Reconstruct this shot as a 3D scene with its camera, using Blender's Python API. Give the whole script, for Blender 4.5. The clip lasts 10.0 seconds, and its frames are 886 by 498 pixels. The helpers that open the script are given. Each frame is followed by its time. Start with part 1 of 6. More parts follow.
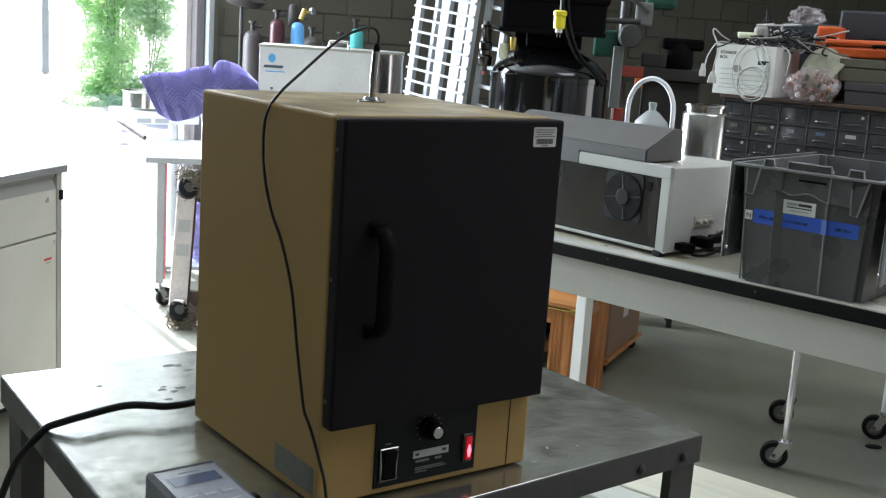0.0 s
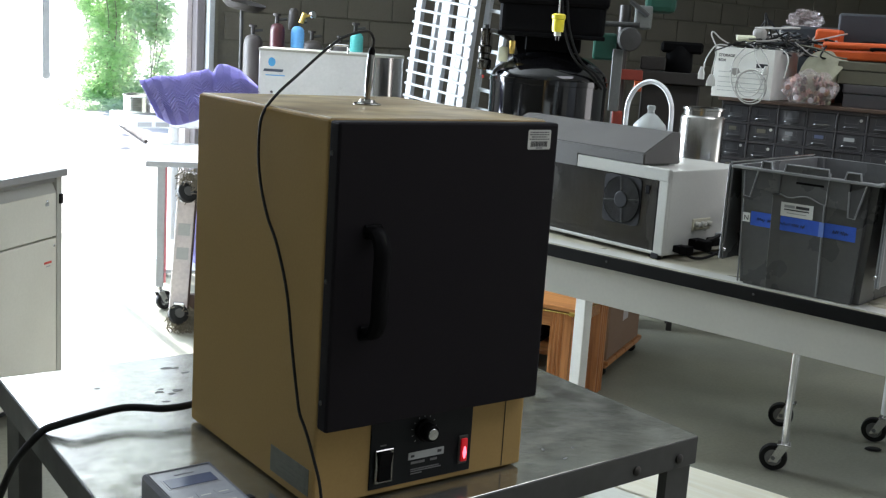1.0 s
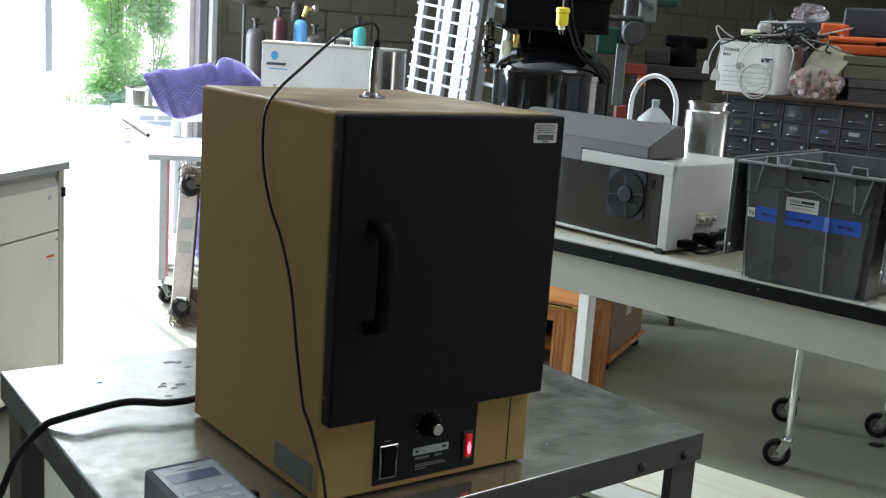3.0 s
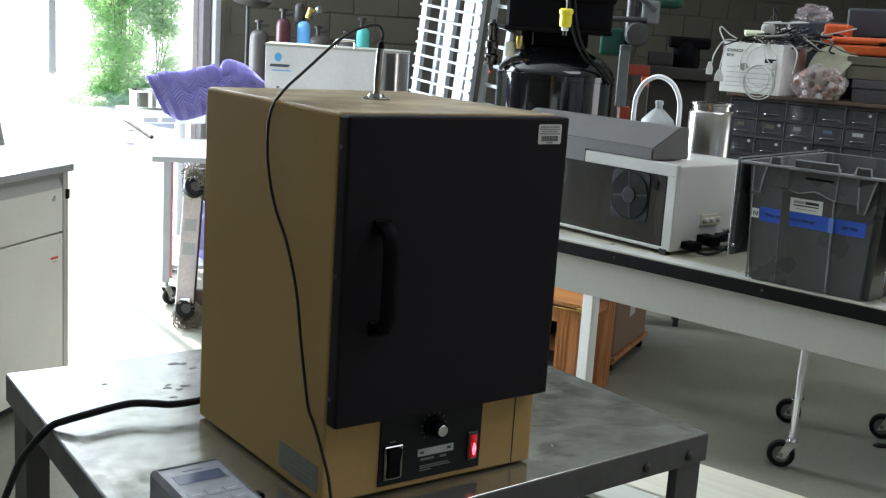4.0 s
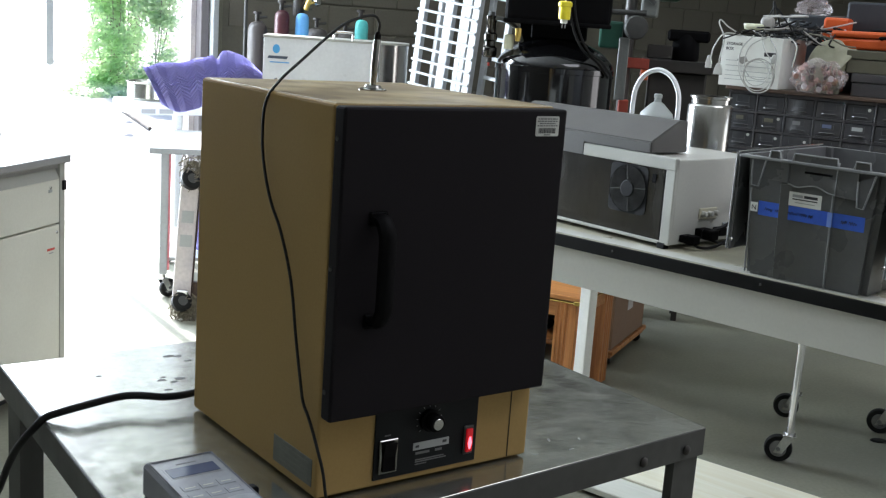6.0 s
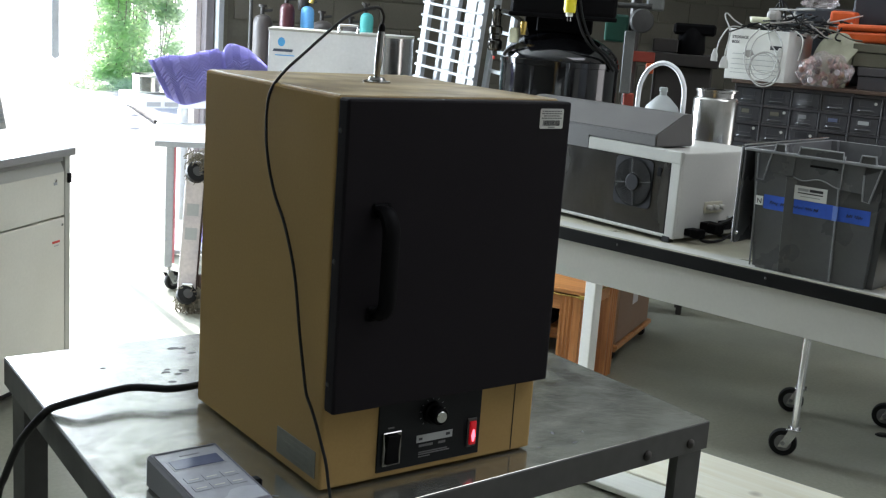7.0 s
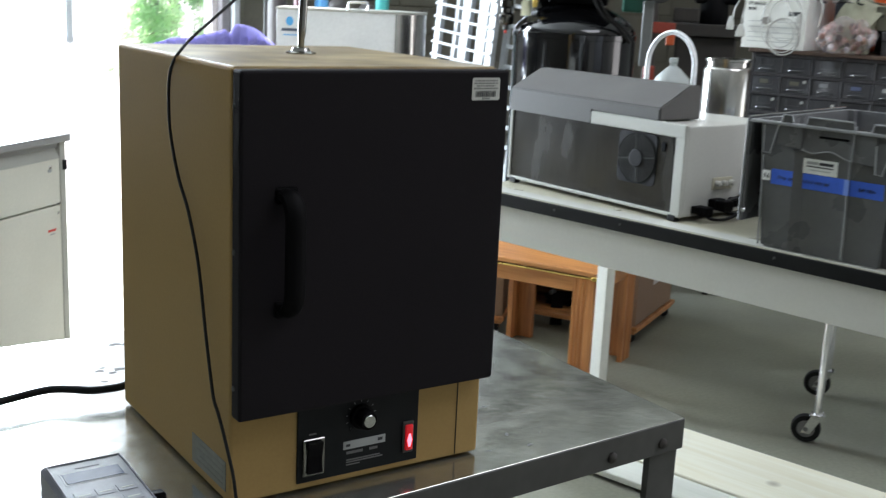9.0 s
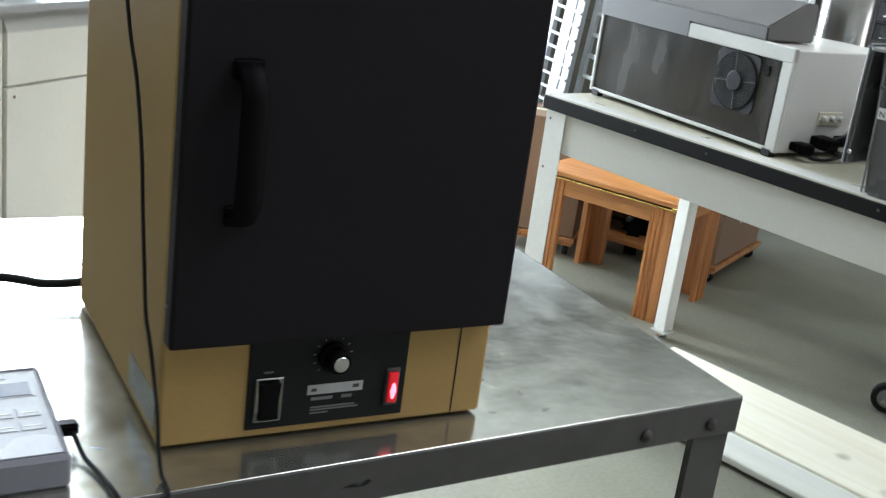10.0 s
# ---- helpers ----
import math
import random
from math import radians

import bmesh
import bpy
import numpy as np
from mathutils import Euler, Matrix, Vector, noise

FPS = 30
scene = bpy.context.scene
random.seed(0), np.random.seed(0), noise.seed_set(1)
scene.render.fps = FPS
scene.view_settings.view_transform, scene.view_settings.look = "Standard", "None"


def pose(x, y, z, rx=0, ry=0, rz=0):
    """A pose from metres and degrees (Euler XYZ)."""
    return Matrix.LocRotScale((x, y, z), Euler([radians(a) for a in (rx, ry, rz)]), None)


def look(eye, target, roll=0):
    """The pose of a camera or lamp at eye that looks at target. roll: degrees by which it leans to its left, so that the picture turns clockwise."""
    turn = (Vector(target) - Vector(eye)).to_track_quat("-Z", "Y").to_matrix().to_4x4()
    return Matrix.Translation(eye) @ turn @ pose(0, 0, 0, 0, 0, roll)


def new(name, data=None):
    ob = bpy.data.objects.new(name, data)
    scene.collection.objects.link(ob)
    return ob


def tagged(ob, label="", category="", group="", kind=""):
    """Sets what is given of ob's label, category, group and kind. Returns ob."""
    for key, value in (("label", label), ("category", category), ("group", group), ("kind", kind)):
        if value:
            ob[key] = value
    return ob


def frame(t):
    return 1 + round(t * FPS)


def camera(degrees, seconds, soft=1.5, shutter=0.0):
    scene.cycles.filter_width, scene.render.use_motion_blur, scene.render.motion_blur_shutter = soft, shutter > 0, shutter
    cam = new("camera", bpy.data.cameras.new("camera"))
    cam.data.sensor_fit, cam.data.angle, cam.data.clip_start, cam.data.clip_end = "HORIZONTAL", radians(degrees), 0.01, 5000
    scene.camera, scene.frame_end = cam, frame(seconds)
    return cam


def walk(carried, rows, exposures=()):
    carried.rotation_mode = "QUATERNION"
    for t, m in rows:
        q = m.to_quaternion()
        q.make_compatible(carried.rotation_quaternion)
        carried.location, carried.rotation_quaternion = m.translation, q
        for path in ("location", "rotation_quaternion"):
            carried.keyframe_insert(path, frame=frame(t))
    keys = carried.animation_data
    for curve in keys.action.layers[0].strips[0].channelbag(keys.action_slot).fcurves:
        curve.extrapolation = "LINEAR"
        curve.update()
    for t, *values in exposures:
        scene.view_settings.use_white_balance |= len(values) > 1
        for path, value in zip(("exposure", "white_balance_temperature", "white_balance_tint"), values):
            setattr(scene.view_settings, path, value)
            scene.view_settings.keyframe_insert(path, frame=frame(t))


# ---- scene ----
cam = camera(43.0, 10.0, soft=1.25, shutter=0.45)
PATH = [
    (0, (-0.103, -0.198, 1.552), (1.073, 1.373, 1.167), 3.9),
    (0.5, (-0.1, -0.204, 1.551), (1.074, 1.37, 1.172), 3.8),
    (1, (-0.099, -0.209, 1.552), (1.075, 1.365, 1.173), 3.8),
    (1.5, (-0.1, -0.205, 1.551), (1.073, 1.368, 1.168), 3.8),
    (2, (-0.097, -0.202, 1.551), (1.08, 1.369, 1.168), 3.7),
    (2.5, (-0.095, -0.197, 1.549), (1.078, 1.374, 1.159), 3.9),
    (4, (-0.098, -0.197, 1.549), (1.068, 1.381, 1.162), 3.8),
    (4.5, (-0.099, -0.192, 1.545), (1.073, 1.38, 1.152), 4.1),
    (5, (-0.095, -0.188, 1.55), (1.073, 1.387, 1.153), 4.0),
    (5.5, (-0.091, -0.19, 1.548), (1.078, 1.384, 1.152), 4.0),
    (7, (-0.086, -0.19, 1.544), (1.073, 1.387, 1.134), 4.1),
    (7.5, (-0.084, -0.195, 1.543), (1.07, 1.385, 1.13), 4.0),
    (8, (-0.078, -0.204, 1.545), (1.07, 1.384, 1.146), 3.7),
    (8.5, (-0.028, -0.202, 1.535), (1.125, 1.38, 1.123), 2.6),
    (9, (0.13, -0.154, 1.529), (1.219, 1.462, 1.08), 2.7),
    (9.4, (0.242, -0.094, 1.495), (1.223, 1.565, 0.961), 3.2),
    (9.5, (0.26, -0.091, 1.498), (1.231, 1.565, 0.937), 3.1),
    (9.7, (0.299, -0.049, 1.484), (1.257, 1.606, 0.896), 3.8),
    (10, (0.365, 0.049, 1.472), (1.309, 1.7, 0.851), 7.7),
]
EXPOSURES = [(t, s, 6420, 13) for t, s in ((0.0, 0.92), (8.0, 0.92), (8.5, 0.97), (9.0, 1.14), (9.5, 1.36), (10.0, 1.48))]
walk(cam, [(t, look(eye, target, roll)) for t, eye, target, roll in PATH], EXPOSURES)

# ---- world, sun, exposure ----
world = bpy.data.worlds.new("daylight")
scene.world = world
world.use_nodes = True
wn = world.node_tree
wn.nodes.clear()
sky = wn.nodes.new("ShaderNodeTexSky")
sky.sky_type = "NISHITA"
sky.sun_disc = False
SUN_ELEV, SUN_AZ = 38.5, 4.0
sky.sun_elevation, sky.sun_rotation = radians(SUN_ELEV), radians(SUN_AZ)
bg = wn.nodes.new("ShaderNodeBackground")
bg.inputs["Strength"].default_value = 0.15
wo = wn.nodes.new("ShaderNodeOutputWorld")
wn.links.new(sky.outputs[0], bg.inputs[0])
wn.links.new(bg.outputs[0], wo.inputs[0])

sun_data = bpy.data.lights.new("sun", "SUN")
sun_data.energy, sun_data.angle, sun_data.color = 5.0, radians(0.5), (1.0, 0.95, 0.88)
sun = new("sun", sun_data)
sun_dir = Vector((math.sin(radians(SUN_AZ)) * math.cos(radians(SUN_ELEV)), math.cos(radians(SUN_AZ)) * math.cos(radians(SUN_ELEV)), math.sin(radians(SUN_ELEV))))
sun.matrix_world = look(sun_dir * 30, (0, 0, 0))


def opening_light(name, m, w, h, watts, colour=(0.78, 0.905, 1.0)):
    """Area lamp in for skylight in an opening, seen or added; it faces its own -z."""
    data = bpy.data.lights.new(name, "AREA")
    data.shape, data.size, data.size_y, data.energy, data.color = "RECTANGLE", w, h, watts, colour
    ob = new(name, data)
    ob.matrix_world = m
    return ob


# ---- materials ----
def nodes_of(name):
    m = bpy.data.materials.new(name)
    m.use_nodes = True
    nt = m.node_tree
    return m, nt, nt.nodes["Principled BSDF"]


def material(name, base, rough=0.5, metal=0.0, vary=0.12, grain=60.0, blotch=3.0, bump=0.05, stain=None, stain_amount=0.0,
             stain_scale=4.0, stretch=(1, 1, 1), spec=0.5, coat=0.0, rough_vary=0.12, per_piece=0.0, bump_size=0.004, scratch=None, scratch_amount=0.0,
             scratch_turn=30.0, scratch_size=(3.0, 70.0, 3.0), scratch_from=0.60):
    """A surface with fine grain, broad blotches, wear in the roughness, and stains with a shape of their own."""
    m, nt, b = nodes_of(name)
    n, l = nt.nodes, nt.links
    tc = n.new("ShaderNodeTexCoord")
    mp = n.new("ShaderNodeMapping")
    mp.inputs["Scale"].default_value = stretch
    l.new(tc.outputs["Object"], mp.inputs["Vector"])
    fine, broad = n.new("ShaderNodeTexNoise"), n.new("ShaderNodeTexNoise")
    for tex, s, d in ((fine, grain, 4), (broad, blotch, 5)):
        tex.inputs["Scale"].default_value, tex.inputs["Detail"].default_value = s, d
        l.new(mp.outputs[0], tex.inputs["Vector"])
    mix = n.new("ShaderNodeMath")
    mix.operation = "ADD"
    l.new(fine.outputs[0], mix.inputs[0])
    l.new(broad.outputs[0], mix.inputs[1])
    rng = n.new("ShaderNodeMapRange")
    rng.inputs["From Min"].default_value, rng.inputs["From Max"].default_value = 0.6, 1.4
    rng.inputs["To Min"].default_value, rng.inputs["To Max"].default_value = 1 - vary, 1 + vary
    l.new(mix.outputs[0], rng.inputs["Value"])
    scale = n.new("ShaderNodeVectorMath")
    scale.operation = "SCALE"
    scale.inputs[0].default_value = base[:3]
    l.new(rng.outputs[0], scale.inputs["Scale"])
    colour = scale.outputs[0]
    if per_piece:
        info = n.new("ShaderNodeObjectInfo")
        pr = n.new("ShaderNodeMapRange")
        pr.inputs["To Min"].default_value, pr.inputs["To Max"].default_value = 1 - per_piece, 1 + per_piece
        l.new(info.outputs["Random"], pr.inputs["Value"])
        again = n.new("ShaderNodeVectorMath")
        again.operation = "SCALE"
        l.new(colour, again.inputs[0])
        l.new(pr.outputs[0], again.inputs["Scale"])
        colour = again.outputs[0]
    if stain:
        st = n.new("ShaderNodeTexNoise")
        st.inputs["Scale"].default_value, st.inputs["Detail"].default_value, st.inputs["Roughness"].default_value = stain_scale, 4, 0.55
        l.new(tc.outputs["Object"], st.inputs["Vector"])
        sr = n.new("ShaderNodeMapRange")
        sr.inputs["From Min"].default_value, sr.inputs["From Max"].default_value = 0.40, 0.80
        sr.inputs["To Max"].default_value = stain_amount
        l.new(st.outputs[0], sr.inputs["Value"])
        blend = n.new("ShaderNodeMix")
        blend.data_type = "RGBA"
        l.new(sr.outputs[0], blend.inputs["Factor"])
        l.new(colour, blend.inputs["A"])
        blend.inputs["B"].default_value = (*stain, 1)
        colour = blend.outputs["Result"]
    if scratch:
        sm = n.new("ShaderNodeMapping")
        sm.inputs["Rotation"].default_value = (0, 0, radians(scratch_turn))
        sm.inputs["Scale"].default_value = scratch_size
        l.new(tc.outputs["Object"], sm.inputs["Vector"])
        sn = n.new("ShaderNodeTexNoise")
        sn.inputs["Scale"].default_value, sn.inputs["Detail"].default_value, sn.inputs["Distortion"].default_value = 1.0, 3, 0.4
        l.new(sm.outputs[0], sn.inputs["Vector"])
        sg = n.new("ShaderNodeMapRange")
        sg.inputs["From Min"].default_value, sg.inputs["From Max"].default_value, sg.inputs["To Max"].default_value = scratch_from, scratch_from + 0.14, scratch_amount
        l.new(sn.outputs[0], sg.inputs["Value"])
        sx = n.new("ShaderNodeMix")
        sx.data_type = "RGBA"
        l.new(sg.outputs[0], sx.inputs["Factor"])
        l.new(colour, sx.inputs["A"])
        sx.inputs["B"].default_value = (*scratch, 1)
        colour = sx.outputs["Result"]
    l.new(colour, b.inputs["Base Color"])
    rr = n.new("ShaderNodeMapRange")
    rr.inputs["From Min"].default_value, rr.inputs["From Max"].default_value = 0.3, 0.7
    rr.inputs["To Min"].default_value, rr.inputs["To Max"].default_value = max(rough - rough_vary, 0.02), min(rough + rough_vary, 1.0)
    l.new(broad.outputs[0], rr.inputs["Value"])
    l.new(rr.outputs[0], b.inputs["Roughness"])
    b.inputs["Metallic"].default_value = metal
    b.inputs["Specular IOR Level"].default_value = spec
    b.inputs["Coat Weight"].default_value = coat
    if bump:
        bp = n.new("ShaderNodeBump")
        bp.inputs["Strength"].default_value, bp.inputs["Distance"].default_value = bump, bump_size
        l.new(fine.outputs[0], bp.inputs["Height"])
        l.new(bp.outputs[0], b.inputs["Normal"])
    return m


def glow(name, base, strength):
    m, nt, b = nodes_of(name)
    b.inputs["Base Color"].default_value = (*base, 1)
    b.inputs["Emission Color"].default_value = (*base, 1)
    b.inputs["Emission Strength"].default_value = strength
    return m


def clear(name, base=(1, 1, 1), rough=0.05, weight=0.9, alpha=1.0):
    m, nt, b = nodes_of(name)
    b.inputs["Base Color"].default_value = (*base, 1)
    b.inputs["Roughness"].default_value = rough
    b.inputs["Transmission Weight"].default_value = weight
    b.inputs["Alpha"].default_value = alpha
    return m


def wood(name, light, dark, rough=0.45, along="x", scale=6.0, knots=0.0):
    m, nt, b = nodes_of(name)
    n, l = nt.nodes, nt.links
    tc = n.new("ShaderNodeTexCoord")
    mp = n.new("ShaderNodeMapping")
    mp.inputs["Scale"].default_value = {"x": (0.6, 9, 9), "y": (9, 0.6, 9), "z": (9, 9, 0.6)}[along]
    l.new(tc.outputs["Object"], mp.inputs["Vector"])
    tex = n.new("ShaderNodeTexNoise")
    tex.inputs["Scale"].default_value, tex.inputs["Detail"].default_value, tex.inputs["Distortion"].default_value = scale, 6, 0.6
    l.new(mp.outputs[0], tex.inputs["Vector"])
    ramp = n.new("ShaderNodeValToRGB")
    ramp.color_ramp.elements[0].position, ramp.color_ramp.elements[1].position = 0.32, 0.68
    ramp.color_ramp.elements[0].color, ramp.color_ramp.elements[1].color = (*dark, 1), (*light, 1)
    l.new(tex.outputs[0], ramp.inputs[0])
    colour = ramp.outputs[0]
    if knots:
        vor = n.new("ShaderNodeTexVoronoi")
        vor.inputs["Scale"].default_value = 4.5
        l.new(tc.outputs["Object"], vor.inputs["Vector"])
        kr = n.new("ShaderNodeMapRange")
        kr.inputs["From Min"].default_value, kr.inputs["From Max"].default_value = 0.06, 0.15
        kr.inputs["To Min"].default_value, kr.inputs["To Max"].default_value = knots, 0
        l.new(vor.outputs["Distance"], kr.inputs["Value"])
        kn = n.new("ShaderNodeMix")
        kn.data_type = "RGBA"
        l.new(kr.outputs[0], kn.inputs["Factor"])
        l.new(colour, kn.inputs["A"])
        kn.inputs["B"].default_value = (dark[0] * 0.4, dark[1] * 0.35, dark[2] * 0.3, 1)
        colour = kn.outputs["Result"]
    l.new(colour, b.inputs["Base Color"])
    b.inputs["Roughness"].default_value = rough
    bp = n.new("ShaderNodeBump")
    bp.inputs["Strength"].default_value, bp.inputs["Distance"].default_value = 0.15, 0.003
    l.new(tex.outputs[0], bp.inputs["Height"])
    l.new(bp.outputs[0], b.inputs["Normal"])
    return m


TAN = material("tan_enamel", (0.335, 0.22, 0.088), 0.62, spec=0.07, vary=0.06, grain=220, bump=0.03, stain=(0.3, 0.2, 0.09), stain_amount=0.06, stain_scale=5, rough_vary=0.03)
# paler base than TAN, with brown stains and streaks
TAN_TOP = material("pale_tan_enamel_worn", (0.43, 0.34, 0.18), 0.4, vary=0.14, grain=40, bump=0.04, spec=0.3, stain=(0.15, 0.10, 0.04), stain_amount=1.5, stain_scale=9, scratch=(0.19, 0.13, 0.055), scratch_amount=0.7, scratch_turn=25, scratch_size=(7, 13, 4), scratch_from=0.47)
BLACK_DOOR = material("black_textured_enamel", (0.0130, 0.0112, 0.0130), 0.6, spec=0.06, vary=0.15, grain=400, bump=0.1, bump_size=0.001)
BLACK_PLASTIC = material("black_plastic", (0.0036, 0.0034, 0.0038), 0.6, spec=0.05, vary=0.1, grain=150, bump=0.03)
PANEL_BLACK = material("control_panel_black", (0.008, 0.009, 0.010), 0.55, spec=0.15, vary=0.08, bump=0.02)
RUBBER = material("black_rubber", (0.010, 0.010, 0.010), 0.6, spec=0.2, vary=0.15, bump=0.05)
EDGE_BLACK = material("black_vinyl_edge", (0.006, 0.006, 0.006), 0.5, spec=0.15, vary=0.2, grain=40, bump=0.05)
CAN_STEEL = material("polished_can_steel", (0.46, 0.45, 0.43), 0.2, 1.0, vary=0.14, grain=30, blotch=5, stretch=(5, 5, 0.3), bump=0.02, rough_vary=0.05)
PROBE_STEEL = material("dark_polished_steel", (0.26, 0.255, 0.245), 0.2, 1.0, vary=0.1, grain=80, bump=0.02, rough_vary=0.05)
CHROME = material("chrome", (0.75, 0.75, 0.77), 0.14, 1.0, vary=0.05, bump=0.0, rough_vary=0.06)
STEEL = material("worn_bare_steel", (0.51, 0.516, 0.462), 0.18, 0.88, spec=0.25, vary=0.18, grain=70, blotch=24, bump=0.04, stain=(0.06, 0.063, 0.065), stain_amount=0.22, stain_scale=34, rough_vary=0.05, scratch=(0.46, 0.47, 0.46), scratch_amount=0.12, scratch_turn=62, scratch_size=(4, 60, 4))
STEEL_DARK = material("darkened_worn_steel", (0.065, 0.065, 0.062), 0.55, 0.25, spec=0.25, vary=0.15, grain=40, blotch=6, bump=0.05, stain=(0.11, 0.11, 0.105), stain_amount=0.35, stain_scale=9)
STAINLESS = material("brushed_stainless", (0.55, 0.55, 0.54), 0.26, 1.0, vary=0.1, grain=90, blotch=4, stretch=(1, 1, 14), bump=0.03)
STAINLESS_PANEL = material("stainless_panel", (0.078, 0.076, 0.073), 0.24, 1.0, vary=0.16, grain=40, blotch=4, bump=0.02, stretch=(3, 3, 0.8), stain=(0.10, 0.085, 0.06), stain_amount=0.35, stain_scale=4, rough_vary=0.06)
WHITE_METAL = material("off_white_enamel", (0.42, 0.42, 0.385), 0.4, vary=0.05, grain=120, bump=0.02, stain=(0.5, 0.49, 0.43), stain_amount=0.25, stain_scale=4)
LEG_WHITE = material("white_leg_enamel", (0.74, 0.74, 0.70), 0.4, vary=0.06, grain=90, bump=0.02, stain=(0.5, 0.48, 0.42), stain_amount=0.2, stain_scale=5)
BENCH_TOP = material("worn_laminate_top", (0.44, 0.42, 0.32), 0.36, vary=0.08, grain=50, blotch=5, bump=0.02, stain=(0.30, 0.28, 0.2), stain_amount=0.6, stain_scale=3)
BENCH_PAINT = material("bench_cream_paint", (0.58, 0.57, 0.52), 0.45, vary=0.05, grain=90, bump=0.02, stain=(0.45, 0.43, 0.38), stain_amount=0.25, stain_scale=3)
CABINET = material("cabinet_cream", (0.68, 0.67, 0.60), 0.5, vary=0.05, grain=90, bump=0.02, stain=(0.5, 0.48, 0.41), stain_amount=0.2)
CABINET_TOP = material("grey_countertop", (0.33, 0.33, 0.33), 0.35, vary=0.15, grain=300, bump=0.02)
LID_GREY = material("warm_grey_cover", (0.085, 0.081, 0.077), 0.5, spec=0.3, vary=0.06, grain=150, bump=0.03)
TOTE = material("grey_tote_plastic", (0.10, 0.102, 0.104), 0.3, vary=0.12, grain=70, blotch=5, bump=0.03, stain=(0.13, 0.13, 0.135), stain_amount=0.35, stain_scale=5)
# paler than TOTE, for rims, ribs and corner edges
TOTE_EDGE = material("pale_tote_plastic", (0.20, 0.205, 0.21), 0.35, vary=0.15, grain=60, bump=0.03)
TAPE = material("blue_painters_tape", (0.035, 0.12, 0.62), 0.6, vary=0.12, grain=80, bump=0.05)
TAPE_PALE = material("pale_blue_tape", (0.16, 0.27, 0.70), 0.6, vary=0.12, grain=80, bump=0.05)
PAPER = material("white_label", (0.75, 0.76, 0.74), 0.55, vary=0.06, grain=50, bump=0.01)
AGED_LABEL = material("aged_label", (0.52, 0.52, 0.49), 0.5, vary=0.1, grain=60, bump=0.01)
INK = material("dark_ink", (0.03, 0.03, 0.035), 0.6, vary=0.1, bump=0)
SKY_INK = material("sky_blue_ink", (0.10, 0.42, 0.80), 0.5, vary=0.06, bump=0)
SLATE_INK = material("slate_ink", (0.07, 0.09, 0.13), 0.5, vary=0.06, bump=0)
FADED_RED = material("faded_red_strip", (0.62, 0.20, 0.22), 0.5, vary=0.2, bump=0.02)
JAMB_MAUVE = material("weathered_jamb_paint", (0.15, 0.135, 0.14), 0.6, vary=0.2, stretch=(6, 6, 0.4), bump=0.05)
PINK_SCRAP = material("dusty_pink_plastic", (0.34, 0.20, 0.17), 0.45, vary=0.2, bump=0.02)
RED_INK = material("red_ink", (0.6, 0.06, 0.04), 0.5, vary=0.06, bump=0)
PRINT = material("faded_print", (0.13, 0.13, 0.13), 0.5, vary=0.3, grain=900, bump=0)
GREY_INK = material("grey_print", (0.35, 0.36, 0.36), 0.5, vary=0.06, bump=0)
CONCRETE = material("worn_concrete_floor", (0.232, 0.230, 0.178), 0.46, vary=0.2, grain=70, blotch=2.2, bump=0.02, stain=(0.11, 0.11, 0.10), stain_amount=0.6, stain_scale=1.3, rough_vary=0.14)
BLOCK = material("painted_block", (0.100, 0.091, 0.071), 0.75, vary=0.12, grain=60, blotch=2, bump=0.25, per_piece=0.08, stain=(0.12, 0.115, 0.095), stain_amount=0.4, stain_scale=1.5)
MORTAR = material("mortar", (0.106, 0.10, 0.076), 0.85, vary=0.12, bump=0.2)
WALL_PAINT = material("wall_paint", (0.48, 0.48, 0.46), 0.7, vary=0.06, bump=0.1)
# unseen ceiling, kept pale to brighten what the steel table reflects
CEILING = material("ceiling_board", (0.76, 0.76, 0.73), 0.8, vary=0.08, bump=0.1)
ASPHALT = material("pale_concrete_yard", (0.72, 0.71, 0.68), 0.85, vary=0.2, grain=30, blotch=0.4, bump=0.2)
TANK = material("gloss_black_tank", (0.004, 0.004, 0.0045), 0.09, vary=0.1, grain=30, blotch=4, bump=0.01, spec=0.6, rough_vary=0.04)
TOWEL = material("purple_towel", (0.27, 0.25, 0.56), 0.9, vary=0.15, grain=260, bump=0.25, bump_size=0.002)
LEAF = material("leaf_green", (0.26, 0.44, 0.20), 0.5, vary=0.4, grain=5, blotch=1.0, bump=0.1, per_piece=0.2)
lt = LEAF.node_tree
trans = lt.nodes.new("ShaderNodeBsdfTranslucent")
# lifted well above leaf green, so the sun's glare sits in the colour
trans.inputs[0].default_value = (0.82, 0.97, 0.72, 1)
leafmix = lt.nodes.new("ShaderNodeMixShader")
leafmix.inputs[0].default_value = 0.78
lt.links.new(lt.nodes["Principled BSDF"].outputs[0], leafmix.inputs[1])
lt.links.new(trans.outputs[0], leafmix.inputs[2])
lt.links.new(leafmix.outputs[0], lt.nodes["Material Output"].inputs[0])
BARK = material("bark", (0.36, 0.34, 0.29), 0.9, vary=0.3, grain=30, bump=0.4, stretch=(4, 4, 0.6))
ORANGE = material("orange_plastic", (0.58, 0.095, 0.018), 0.42, vary=0.1, grain=60, bump=0.03)
KHAKI = material("olive_box_paint", (0.105, 0.10, 0.07), 0.5, vary=0.12, bump=0.04)
DARK_BLUE_PLASTIC = material("dark_slate_plastic", (0.018, 0.022, 0.028), 0.5, vary=0.12, bump=0.04)
